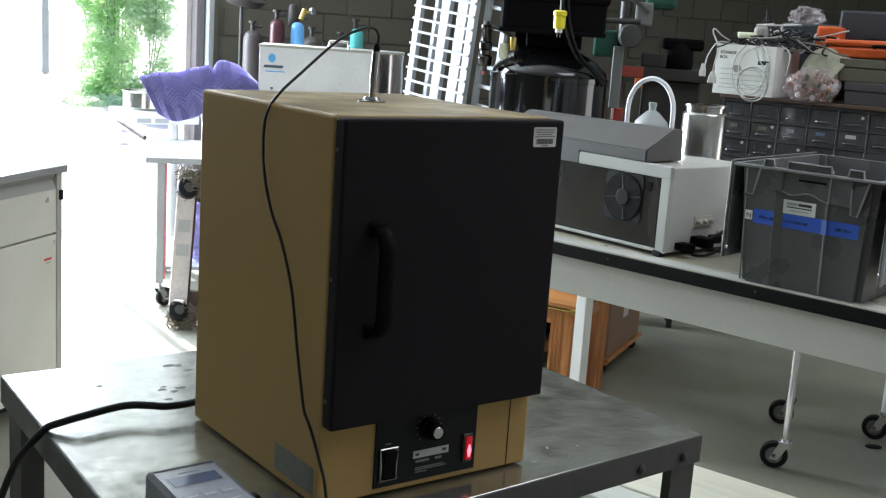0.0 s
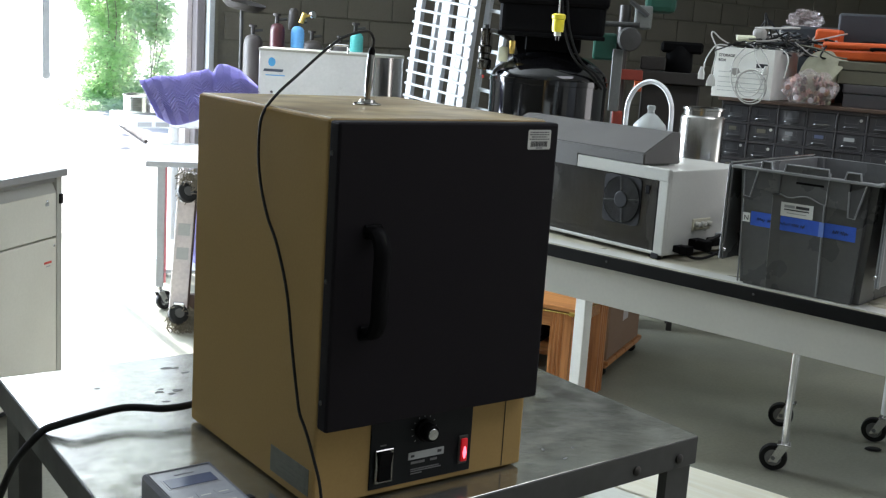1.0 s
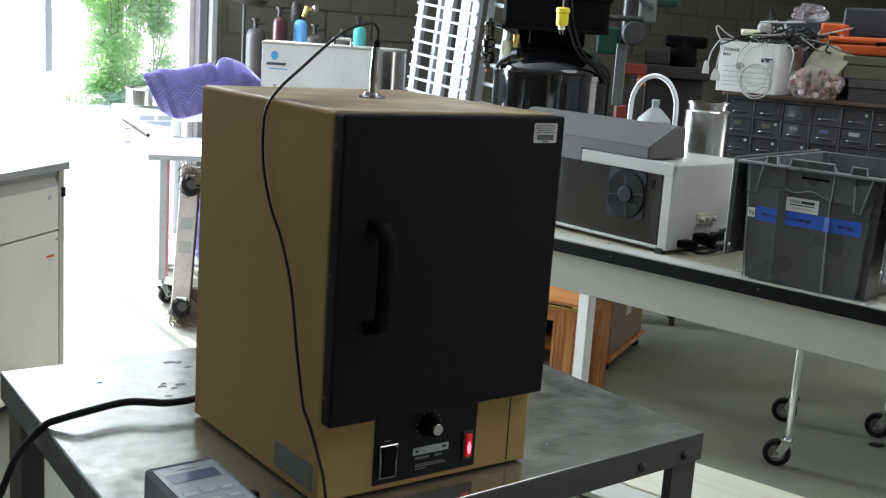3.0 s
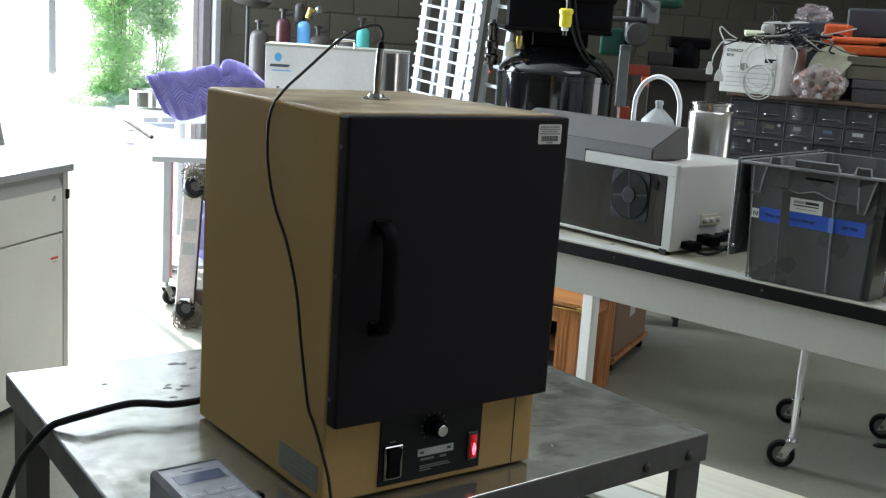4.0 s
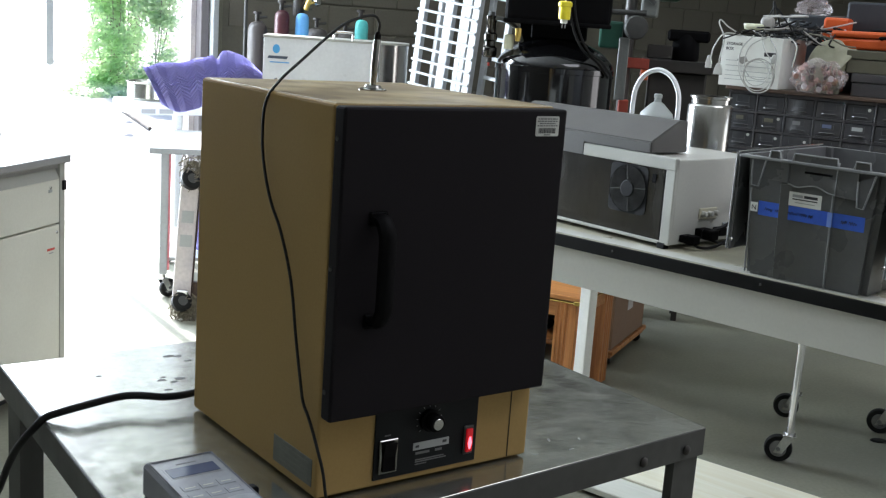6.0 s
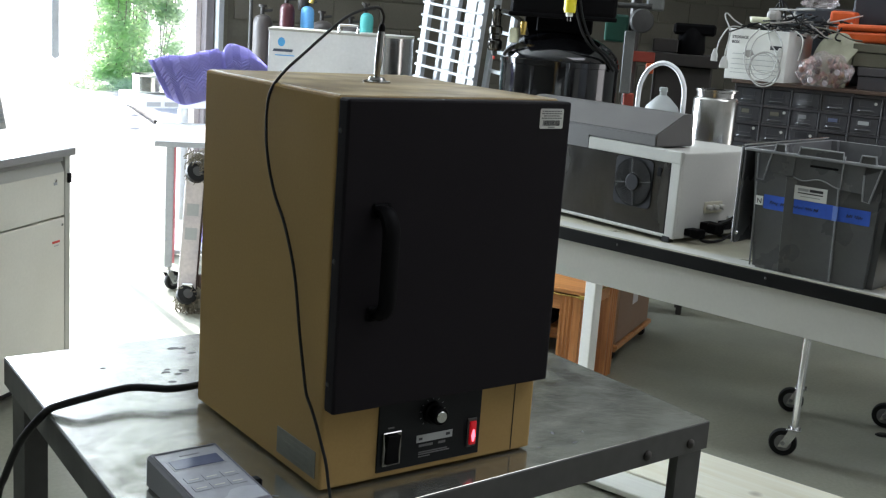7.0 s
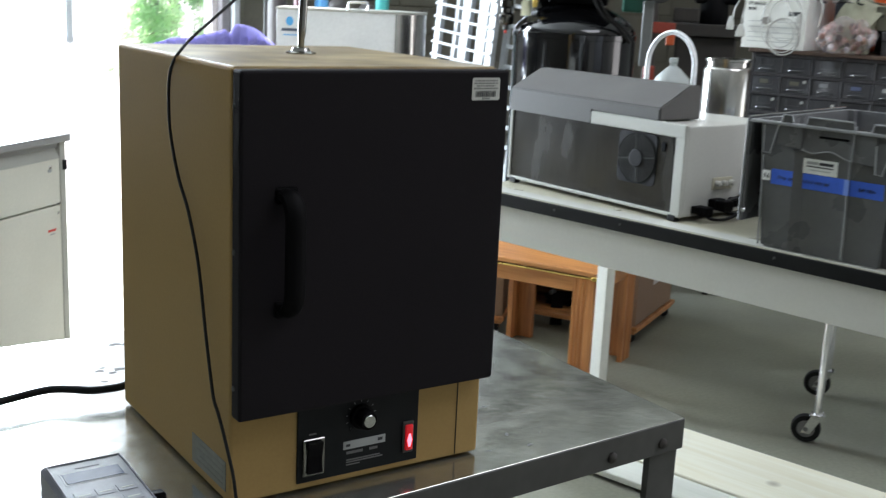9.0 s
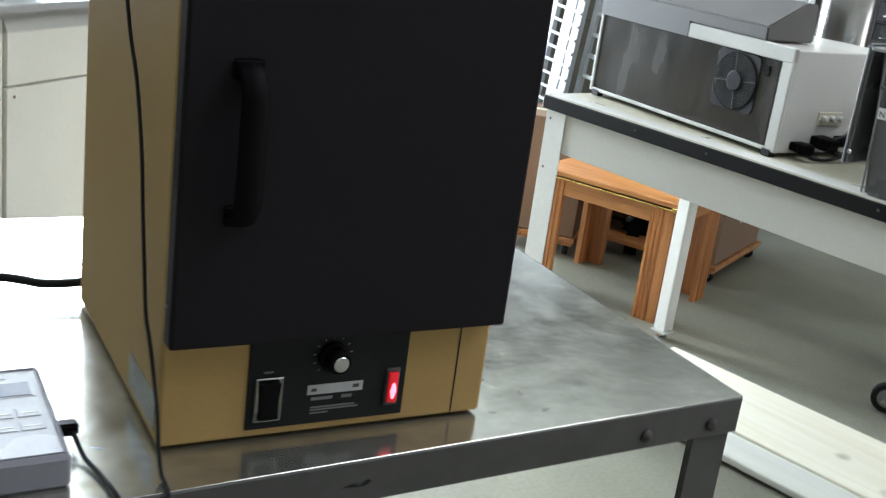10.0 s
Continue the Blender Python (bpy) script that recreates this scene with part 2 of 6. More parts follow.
TOWER_GREY = material("drawer_cabinet_grey", (0.062, 0.060, 0.066), 0.42, vary=0.12, grain=50, bump=0.04, stain=(0.16, 0.12, 0.08), stain_amount=0.25)
DRAWER = material("smoky_clear_drawer", (0.050, 0.050, 0.054), 0.14, vary=0.2, grain=35, blotch=12, bump=0.03, per_piece=0.25)
LIP = material("clear_drawer_lip", (0.115, 0.115, 0.12), 0.15, vary=0.1, bump=0, spec=0.6)
CASTER_HUB = material("grey_caster_hub", (0.22, 0.22, 0.225), 0.35, 0.7, vary=0.2, bump=0.03)
BROWN_TOP = material("brown_shelf_board", (0.075, 0.045, 0.03), 0.6, vary=0.2, stretch=(8, 1, 8), bump=0.1)
CARDBOARD = material("white_card_box", (0.83, 0.84, 0.80), 0.75, vary=0.07, grain=30, bump=0.06, stain=(0.5, 0.46, 0.38), stain_amount=0.3)
BROWN_CARD = material("brown_cardboard", (0.22, 0.135, 0.085), 0.8, vary=0.1, bump=0.05)
CABLE_WHITE = material("white_cable", (0.44, 0.44, 0.41), 0.45, vary=0.08, bump=0.02)
CABLE_GREY = material("grey_cable", (0.32, 0.31, 0.29), 0.5, vary=0.1, bump=0.02)
FAN_WIRE = material("dark_fan_wire", (0.085, 0.085, 0.082), 0.4, 0.6, spec=0.3, vary=0.1, bump=0)
YELLOW = material("yellow_plug", (0.78, 0.66, 0.03), 0.4, vary=0.06, bump=0.02)
GREEN_PAINT = material("machine_green", (0.012, 0.075, 0.05), 0.4, vary=0.12, bump=0.04)
MACHINE_GREY = material("machine_grey", (0.34, 0.36, 0.37), 0.4, vary=0.1, bump=0.03)
BRASS = material("brass", (0.6, 0.42, 0.12), 0.3, 1.0, vary=0.1, bump=0.02)
OAK = wood("honey_oak", (0.52, 0.23, 0.075), (0.33, 0.125, 0.035), 0.38, "y")
OAK_LEG = wood("honey_oak_upright", (0.50, 0.21, 0.07), (0.31, 0.11, 0.03), 0.38, "z")
PINE = wood("raw_pine", (0.90, 0.87, 0.73), (0.82, 0.76, 0.58), 0.6, "x", 3.0, 0.8)
PALE_PLANK = wood("weathered_plank", (0.74, 0.74, 0.67), (0.64, 0.64, 0.57), 0.65, "x", 4.0)
JUG = clear("milky_jug", (0.50, 0.53, 0.52), 0.5, 0.35)
BAG = clear("clear_bag", (0.90, 0.78, 0.80), 0.22, 0.8, 0.48)
RED_GLOW = glow("lit_red_indicator", (0.62, 0.004, 0.012), 0.13)
HOT_GLOW = glow("lamp_filament", (1.0, 0.10, 0.14), 2.2)
CYL_BLUE = material("cylinder_blue", (0.12, 0.36, 0.68), 0.4, bump=0.02)
CYL_TEAL = material("cylinder_teal", (0.06, 0.38, 0.36), 0.4, bump=0.02)
CYL_RED = material("cylinder_red", (0.05, 0.006, 0.009), 0.4, bump=0.02)
CYL_GREY = material("cylinder_grey", (0.055, 0.047, 0.043), 0.5, bump=0.02)
DARK_BROWN = material("dark_brown_steel", (0.020, 0.016, 0.013), 0.6, vary=0.25, bump=0.1)
RUST = material("rusty_brown", (0.05, 0.028, 0.02), 0.7, vary=0.25, bump=0.2)
BONE = material("scuffed_white_steel", (0.56, 0.51, 0.50), 0.5, vary=0.15, bump=0.04, stain=(0.2, 0.19, 0.26), stain_amount=0.5, stain_scale=7)
STRAW = material("frayed_fibre", (0.15, 0.13, 0.095), 0.9, vary=0.3, grain=120, bump=0.5)
SHELL_CREAM = material("aged_cream_plastic", (0.30, 0.30, 0.215), 0.5, vary=0.16, blotch=14, bump=0.04)
CREAM = material("cream_plastic", (0.62, 0.62, 0.45), 0.5, bump=0.03)
PLATE = material("dull_rating_plate", (0.105, 0.11, 0.09), 0.4, vary=0.3, grain=60, bump=0.02)
PLATE_PRINT = material("plate_print", (0.125, 0.128, 0.11), 0.5, vary=0.2, grain=200, bump=0)
HUB_GREY = material("fan_hub_plastic", (0.012, 0.012, 0.013), 0.6, spec=0.15, vary=0.1, bump=0.02)
# paler copy of LEAF with more glare in its colour
LEAF_PALE = LEAF.copy()
LEAF_PALE.name = "blossom_pale"
LEAF_PALE.node_tree.nodes["Translucent BSDF"].inputs[0].default_value = (0.88, 0.97, 0.80, 1)
LCD = material("grey_lcd", (0.10, 0.12, 0.20), 0.2, bump=0)
METER_BODY = material("meter_grey_plastic", (0.18, 0.18, 0.21), 0.36, vary=0.06, grain=200, bump=0.04)
METER_FACE = material("meter_face", (0.36, 0.375, 0.415), 0.24, vary=0.14, bump=0.02)
GUARD_GREY = material("scuffed_guard_paint", (0.16, 0.17, 0.16), 0.45, vary=0.15, bump=0.03)
DULL_RED = material("dull_red_paint", (0.30, 0.045, 0.025), 0.6, vary=0.15, bump=0.04)
PALE_GREEN = material("pale_green_key", (0.45, 0.62, 0.52), 0.5, vary=0.05, bump=0.01)
BACKDROP_GLOW = glow("backdrop_glow", (0.93, 0.97, 1.0), 3.0)
RACK_WHITE = material("white_rack_coating", (0.38, 0.39, 0.40), 0.3, vary=0.06, bump=0.02)
HOPPER_GREY = material("pale_hopper_enamel", (0.80, 0.81, 0.82), 0.35, vary=0.08, blotch=4, bump=0.02, stain=(0.6, 0.61, 0.63), stain_amount=0.4, stain_scale=3)
VINYL = material("pvc_white", (0.72, 0.73, 0.74), 0.35, vary=0.05, bump=0.02)


# ---- building helpers ----
def thing(name, m, label, category, group="", kind=""):
    ob = new(name)
    ob.empty_display_size = 0.1
    ob.matrix_world = m
    return tagged(ob, label, category, group, kind)


def part(name, bm, mat, parent, label="", smooth=False, kind=""):
    me = bpy.data.meshes.new(name)
    bm.normal_update()
    if smooth:
        for f in bm.faces:
            f.smooth = True
    bm.to_mesh(me)
    bm.free()
    me.materials.append(mat)
    if smooth:
        me.set_sharp_from_angle(angle=radians(40))
    ob = new(name, me)
    ob.parent = parent
    return tagged(ob, label, kind=kind)


def solid(name, bm, mat, m, label, category, group="", kind="", smooth=False):
    ob = part(name, bm, mat, None, smooth=smooth)
    ob.matrix_world = m
    return tagged(ob, label, category, group, kind)


def box(x0, y0, z0, x1, y1, z1, bevel=0.0, bm=None, seg=1, m=None):
    """A box between two corners, its edges rounded."""
    out = bm or bmesh.new()
    made = bmesh.new()
    bmesh.ops.create_cube(made, size=1.0)
    for v in made.verts:
        v.co = Vector((x0 + (v.co.x + 0.5) * (x1 - x0), y0 + (v.co.y + 0.5) * (y1 - y0), z0 + (v.co.z + 0.5) * (z1 - z0)))
    if bevel:
        bmesh.ops.bevel(made, geom=list(made.edges), offset=bevel, segments=seg, affect="EDGES", profile=0.5)
    return merge(out, made, m)


def merge(out, made, m=None):
    if m is not None:
        bmesh.ops.transform(made, matrix=m, verts=list(made.verts))
    me = bpy.data.meshes.new("tmp")
    made.to_mesh(me)
    made.free()
    out.from_mesh(me)
    bpy.data.meshes.remove(me)
    return out


def lathe(profile, seg=32, bm=None, m=None):
    """Spins (radius, height) pairs about z."""
    out = bm or bmesh.new()
    made = bmesh.new()
    rings = []
    for r, z in profile:
        rings.append([made.verts.new((max(r, 1e-5) * math.cos(2 * math.pi * i / seg), max(r, 1e-5) * math.sin(2 * math.pi * i / seg), z)) for i in range(seg)])
    for a, b in zip(rings, rings[1:]):
        for i in range(seg):
            made.faces.new((a[i], a[(i + 1) % seg], b[(i + 1) % seg], b[i]))
    made.faces.new(list(reversed(rings[0])))
    made.faces.new(rings[-1])
    bmesh.ops.recalc_face_normals(made, faces=list(made.faces))
    return merge(out, made, m)


def cyl(r, a, b, seg=20, bm=None, r2=None, bevel=0.0):
    """A rod from a to b, its ends eased."""
    a, b = Vector(a), Vector(b)
    h = (b - a).length
    r2 = r if r2 is None else r2
    prof = [(r, 0), (r2, h)] if not bevel else [(r - bevel, 0), (r, bevel), (r2, h - bevel), (r2 - bevel, h)]
    m = Matrix.Translation(a) @ (b - a).to_track_quat("Z", "Y").to_matrix().to_4x4()
    return lathe(prof, seg, bm, m)


def smooth_path(points, steps=8):
    """Catmull-Rom through the points."""
    p = [Vector(q) for q in points]
    p = [p[0] * 2 - p[1]] + p + [p[-1] * 2 - p[-2]]
    out = []
    for i in range(1, len(p) - 2):
        for k in range(steps):
            t = k / steps
            out.append(0.5 * (2 * p[i] + (p[i + 1] - p[i - 1]) * t + (2 * p[i - 1] - 5 * p[i] + 4 * p[i + 1] - p[i + 2]) * t * t
                              + (3 * p[i] - p[i - 1] - 3 * p[i + 1] + p[i + 2]) * t ** 3))
    return out + [p[-2]]


def tube(points, r, seg=8, bm=None, steps=8, m=None):
    """A round cable along a smooth line."""
    out = bm or bmesh.new()
    made = bmesh.new()
    path = smooth_path(points, steps) if steps > 1 else [Vector(q) for q in points]
    side = Vector((0.31, 0.57, 0.76))
    rings = []
    for i, p in enumerate(path):
        d = (path[min(i + 1, len(path) - 1)] - path[max(i - 1, 0)]).normalized()
        side = (side - d * side.dot(d)).normalized()
        up = d.cross(side)
        rings.append([made.verts.new(p + r * (math.cos(2 * math.pi * k / seg) * side + math.sin(2 * math.pi * k / seg) * up)) for k in range(seg)])
    for a, b in zip(rings, rings[1:]):
        for k in range(seg):
            made.faces.new((a[k], a[(k + 1) % seg], b[(k + 1) % seg], b[k]))
    made.faces.new(list(reversed(rings[0])))
    made.faces.new(rings[-1])
    bmesh.ops.recalc_face_normals(made, faces=list(made.faces))
    return merge(out, made, m)


def prism(outline, depth, bevel=0.0, bm=None, m=None):
    """A flat outline (x, y) raised by depth along z."""
    out = bm or bmesh.new()
    made = bmesh.new()
    low = [made.verts.new((x, y, 0)) for x, y in outline]
    high = [made.verts.new((x, y, depth)) for x, y in outline]
    made.faces.new(list(reversed(low)))
    made.faces.new(high)
    for i in range(len(low)):
        j = (i + 1) % len(low)
        made.faces.new((low[i], low[j], high[j], high[i]))
    bmesh.ops.recalc_face_normals(made, faces=list(made.faces))
    if bevel:
        bmesh.ops.bevel(made, geom=list(made.edges), offset=bevel, segments=1, affect="EDGES")
    return merge(out, made, m)


def ring(r0, r1, z0, z1, seg=32, bm=None, m=None):
    """A washer or short pipe."""
    out = bm or bmesh.new()
    made = bmesh.new()
    loops = [[made.verts.new((r * math.cos(2 * math.pi * i / seg), r * math.sin(2 * math.pi * i / seg), z)) for i in range(seg)] for r, z in ((r0, z0), (r1, z0), (r1, z1), (r0, z1))]
    for a, b in zip(loops, loops[1:] + loops[:1]):
        for i in range(seg):
            made.faces.new((a[i], a[(i + 1) % seg], b[(i + 1) % seg], b[i]))
    bmesh.ops.recalc_face_normals(made, faces=list(made.faces))
    return merge(out, made, m)


def words(name, text, size, mat, parent, m, depth=0.0003, bold=0.0):
    """Raised lettering in the built-in font; it lies in its own x-y plane."""
    cu = bpy.data.curves.new(name, "FONT")
    cu.body, cu.size, cu.extrude, cu.offset = text, size, depth, bold
    tmp = new(name, cu)
    me = bpy.data.meshes.new_from_object(tmp.evaluated_get(bpy.context.evaluated_depsgraph_get()))
    bpy.data.objects.remove(tmp)
    me.transform(m)
    me.materials.clear()
    me.materials.append(mat)
    ob = new(name, me)
    ob.parent = parent
    return ob


# turns a flat drawing (x right, y up) to stand facing -y, or facing -x
FACE_FRONT = Matrix(((1, 0, 0, 0), (0, 0, -1, 0), (0, 1, 0, 0), (0, 0, 0, 1)))


def at(x, y, z, base=None):
    return Matrix.Translation((x, y, z)) @ (base if base is not None else Matrix())


# ---- structure ----
ROOM_X0, ROOM_X1, ROOM_Y0, ROOM_Y1, ROOM_H = -4.5, 11.5, -6.0, 7.2, 4.0
DOOR_X0, DOOR_X1, DOOR_H = 0.25, 3.27, 3.5

ground = solid("ground", box(-150, -150, -0.30, 150, 200, -0.02), ASPHALT, Matrix(), "pale gravel yard outside the open garage door", "ground", kind="structure")
floor = solid("floor", box(ROOM_X0 - 0.2, ROOM_Y0 - 0.2, -0.14, ROOM_X1 + 0.2, ROOM_Y1 + 0.35, 0.0), CONCRETE, Matrix(), "worn stained grey concrete workshop floor", "floor", kind="structure")
# unseen roof opening, added so a fill lamp can light the level surfaces
ROOF_X0, ROOF_X1, ROOF_Y0, ROOF_Y1 = 2.2, 4.4, -1.2, 1.4
roof = box(ROOM_X0 - 0.2, ROOM_Y0 - 0.2, ROOM_H, ROOF_X0, ROOM_Y1 + 0.2, ROOM_H + 0.2)
box(ROOF_X1, ROOM_Y0 - 0.2, ROOM_H, ROOM_X1 + 0.2, ROOM_Y1 + 0.2, ROOM_H + 0.2, bm=roof)
box(ROOF_X0, ROOM_Y0 - 0.2, ROOM_H, ROOF_X1, ROOF_Y0, ROOM_H + 0.2, bm=roof)
box(ROOF_X0, ROOF_Y1, ROOM_H, ROOF_X1, ROOM_Y1 + 0.2, ROOM_H + 0.2, bm=roof)
ceiling = solid("ceiling", roof, CEILING, Matrix(), "unseen plain pale ceiling with an opening added for fill light", "ceiling", kind="structure")
wall_north = thing("wall_north", Matrix(), "painted concrete block wall beside the open garage door", "wall", kind="structure")
wb = box(DOOR_X1, ROOM_Y1 + 0.008, 0, ROOM_X1, ROOM_Y1 + 0.2, ROOM_H)
box(ROOM_X0, ROOM_Y1 + 0.008, 0, DOOR_X0, ROOM_Y1 + 0.2, ROOM_H, bm=wb)
box(DOOR_X0, ROOM_Y1 + 0.008, DOOR_H, DOOR_X1, ROOM_Y1 + 0.2, ROOM_H, bm=wb)
part("backing", wb, MORTAR, wall_north)
# unseen bay added in the east wall; its lamp fills the front faces
BAY_Y0, BAY_Y1, BAY_H = -5.6, -1.4, 3.2
we = box(ROOM_X1, ROOM_Y0, 0, ROOM_X1 + 0.2, BAY_Y0, ROOM_H)
box(ROOM_X1, BAY_Y1, 0, ROOM_X1 + 0.2, ROOM_Y1 + 0.2, ROOM_H, bm=we)
box(ROOM_X1, BAY_Y0, BAY_H, ROOM_X1 + 0.2, BAY_Y1, ROOM_H, bm=we)
solid("wall_east", we, WALL_PAINT, Matrix(), "unseen painted block wall with a bay added for fill light", "wall", kind="structure")
# unseen walls: south pale to bounce light, west dark to hold it back
solid("wall_south", box(ROOM_X0, ROOM_Y0 - 0.2, 0, ROOM_X1 + 0.2, ROOM_Y0, ROOM_H), WALL_PAINT, Matrix(), "painted block wall", "wall", kind="structure")
solid("wall_west", box(ROOM_X0 - 0.2, ROOM_Y0, 0, ROOM_X0, ROOM_Y1 + 0.2, ROOM_H), BLOCK, Matrix(), "painted block wall", "wall", kind="structure")

GLARE_X1 = 2.0  # sky lamp ends here, short of the tall trees, to place its reflection
GLARE_MID = (DOOR_X0 + GLARE_X1) / 2
opening_light("garage_door_skylight", look((GLARE_MID, ROOM_Y1 + 0.25, DOOR_H / 2), (GLARE_MID, 0, DOOR_H / 2)), GLARE_X1 - DOOR_X0, DOOR_H, 445)
opening_light("added_roof_fill", at((ROOF_X0 + ROOF_X1) / 2, (ROOF_Y0 + ROOF_Y1) / 2, ROOM_H + 0.05), ROOF_X1 - ROOF_X0, ROOF_Y1 - ROOF_Y0, 44, (0.97, 0.98, 1.0))
opening_light("added_bay_fill", look((ROOM_X1 + 0.1, (BAY_Y0 + BAY_Y1) / 2, BAY_H / 2), (0, (BAY_Y0 + BAY_Y1) / 2, BAY_H / 2)), BAY_Y1 - BAY_Y0, BAY_H, 44, (1.0, 0.98, 0.94))



# ---- the steel table ----
TABLE_Z = 0.90
SCUFFS = [(0.707, 1.709, 0.014), (0.722, 1.705, 0.009), (0.728, 1.673, 0.008), (0.642, 1.586, 0.010), (0.658, 1.570, 0.009), (0.676, 1.583, 0.012), (0.632, 1.536, 0.008), (0.650, 1.600, 0.006), (0.553, 1.649, 0.006)]


def steel_table():
    t = thing("steel_table", pose(1.370, 0.993, 0, 0, 0, 2.9), "worn bare steel work table with bolted angle legs", "table")
    w, d = 0.982, 0.80
    skew = 0.074
    corner = [(0, 0), (0.042, d), (-w + skew, d + 0.027), (-w - 0.005, 0)]
    part("tabletop", prism(corner, 0.006, 0.0015, m=at(0, 0, TABLE_Z - 0.006)), STEEL, t, "scuffed bare steel sheet top")
    # apron and leg steel is darkened below the top's, partly for their shade
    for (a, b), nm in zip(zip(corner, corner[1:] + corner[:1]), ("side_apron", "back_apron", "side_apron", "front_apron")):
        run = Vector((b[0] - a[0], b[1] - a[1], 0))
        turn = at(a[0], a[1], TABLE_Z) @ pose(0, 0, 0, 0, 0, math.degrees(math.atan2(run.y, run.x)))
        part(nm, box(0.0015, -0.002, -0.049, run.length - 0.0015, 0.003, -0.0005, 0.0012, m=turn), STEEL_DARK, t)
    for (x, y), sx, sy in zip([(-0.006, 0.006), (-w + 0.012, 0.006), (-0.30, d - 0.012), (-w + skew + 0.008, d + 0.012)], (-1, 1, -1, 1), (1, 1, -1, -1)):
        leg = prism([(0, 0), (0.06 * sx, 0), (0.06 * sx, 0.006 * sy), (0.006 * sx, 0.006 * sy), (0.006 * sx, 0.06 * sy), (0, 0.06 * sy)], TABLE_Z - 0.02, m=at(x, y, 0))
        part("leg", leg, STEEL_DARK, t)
    for x in (-0.05, -0.157, -0.83, -0.935):
        b = lathe([(0.0, 0), (0.0085, 0.0005), (0.0085, 0.003), (0.006, 0.0055), (0.0, 0.0065)], 12, m=at(x, -0.002, TABLE_Z - 0.031) @ pose(0, 0, 0, 90))
        part("bolt", b, DARK_BROWN, t, smooth=True)
    rnd = random.Random(21)
    for sx, sy, r in SCUFFS:
        ring_pts = [(sx + r * rnd.uniform(0.5, 1.3) * math.cos(k * 0.785), sy + 0.6 * r * rnd.uniform(0.4, 1.3) * math.sin(k * 0.785)) for k in range(8)]
        part("scuff", prism(ring_pts, 0.0004, m=t.matrix_world.inverted() @ at(0, 0, TABLE_Z - 0.0001)), STEEL_DARK, t, "dark burnt scuff on the steel")
    for sx, sy, r in ((1.116, 1.174, 0.006), (1.086, 1.02, 0.007), (1.02, 1.03, 0.005), (1.081, 1.068, 0.008), (1.05, 1.11, 0.004), (0.581, 1.053, 0.005), (1.13, 1.05, 0.005)):
        turn_by = rnd.uniform(0, 180)
        ring_pts = [(r * rnd.uniform(0.5, 1.4) * math.cos(k * 0.785), 0.35 * r * rnd.uniform(0.4, 1.3) * math.sin(k * 0.785)) for k in range(8)]
        part("scuff", prism(ring_pts, 0.0003, m=t.matrix_world.inverted() @ at(sx, sy, TABLE_Z - 0.0001) @ pose(0, 0, 0, 0, 0, turn_by)), TOTE_EDGE, t, "pale rubbed scuff on the steel")
    dent = [(-0.018, -0.001), (-0.006, 0.001), (0.002, -0.002), (0.010, 0.004), (0.015, 0.001), (0.008, -0.003), (-0.004, -0.003)]
    part("gouge", prism(dent, 0.0006, m=at(-0.545, -0.0026, TABLE_Z - 0.026) @ FACE_FRONT), RUBBER, t, "dark gouge in the apron")
    part("lower_shelf", box(-w + 0.06, 0.02, 0.24, -0.02, d - 0.03, 0.246, 0.002), STEEL, t)
    return t


steel_table()


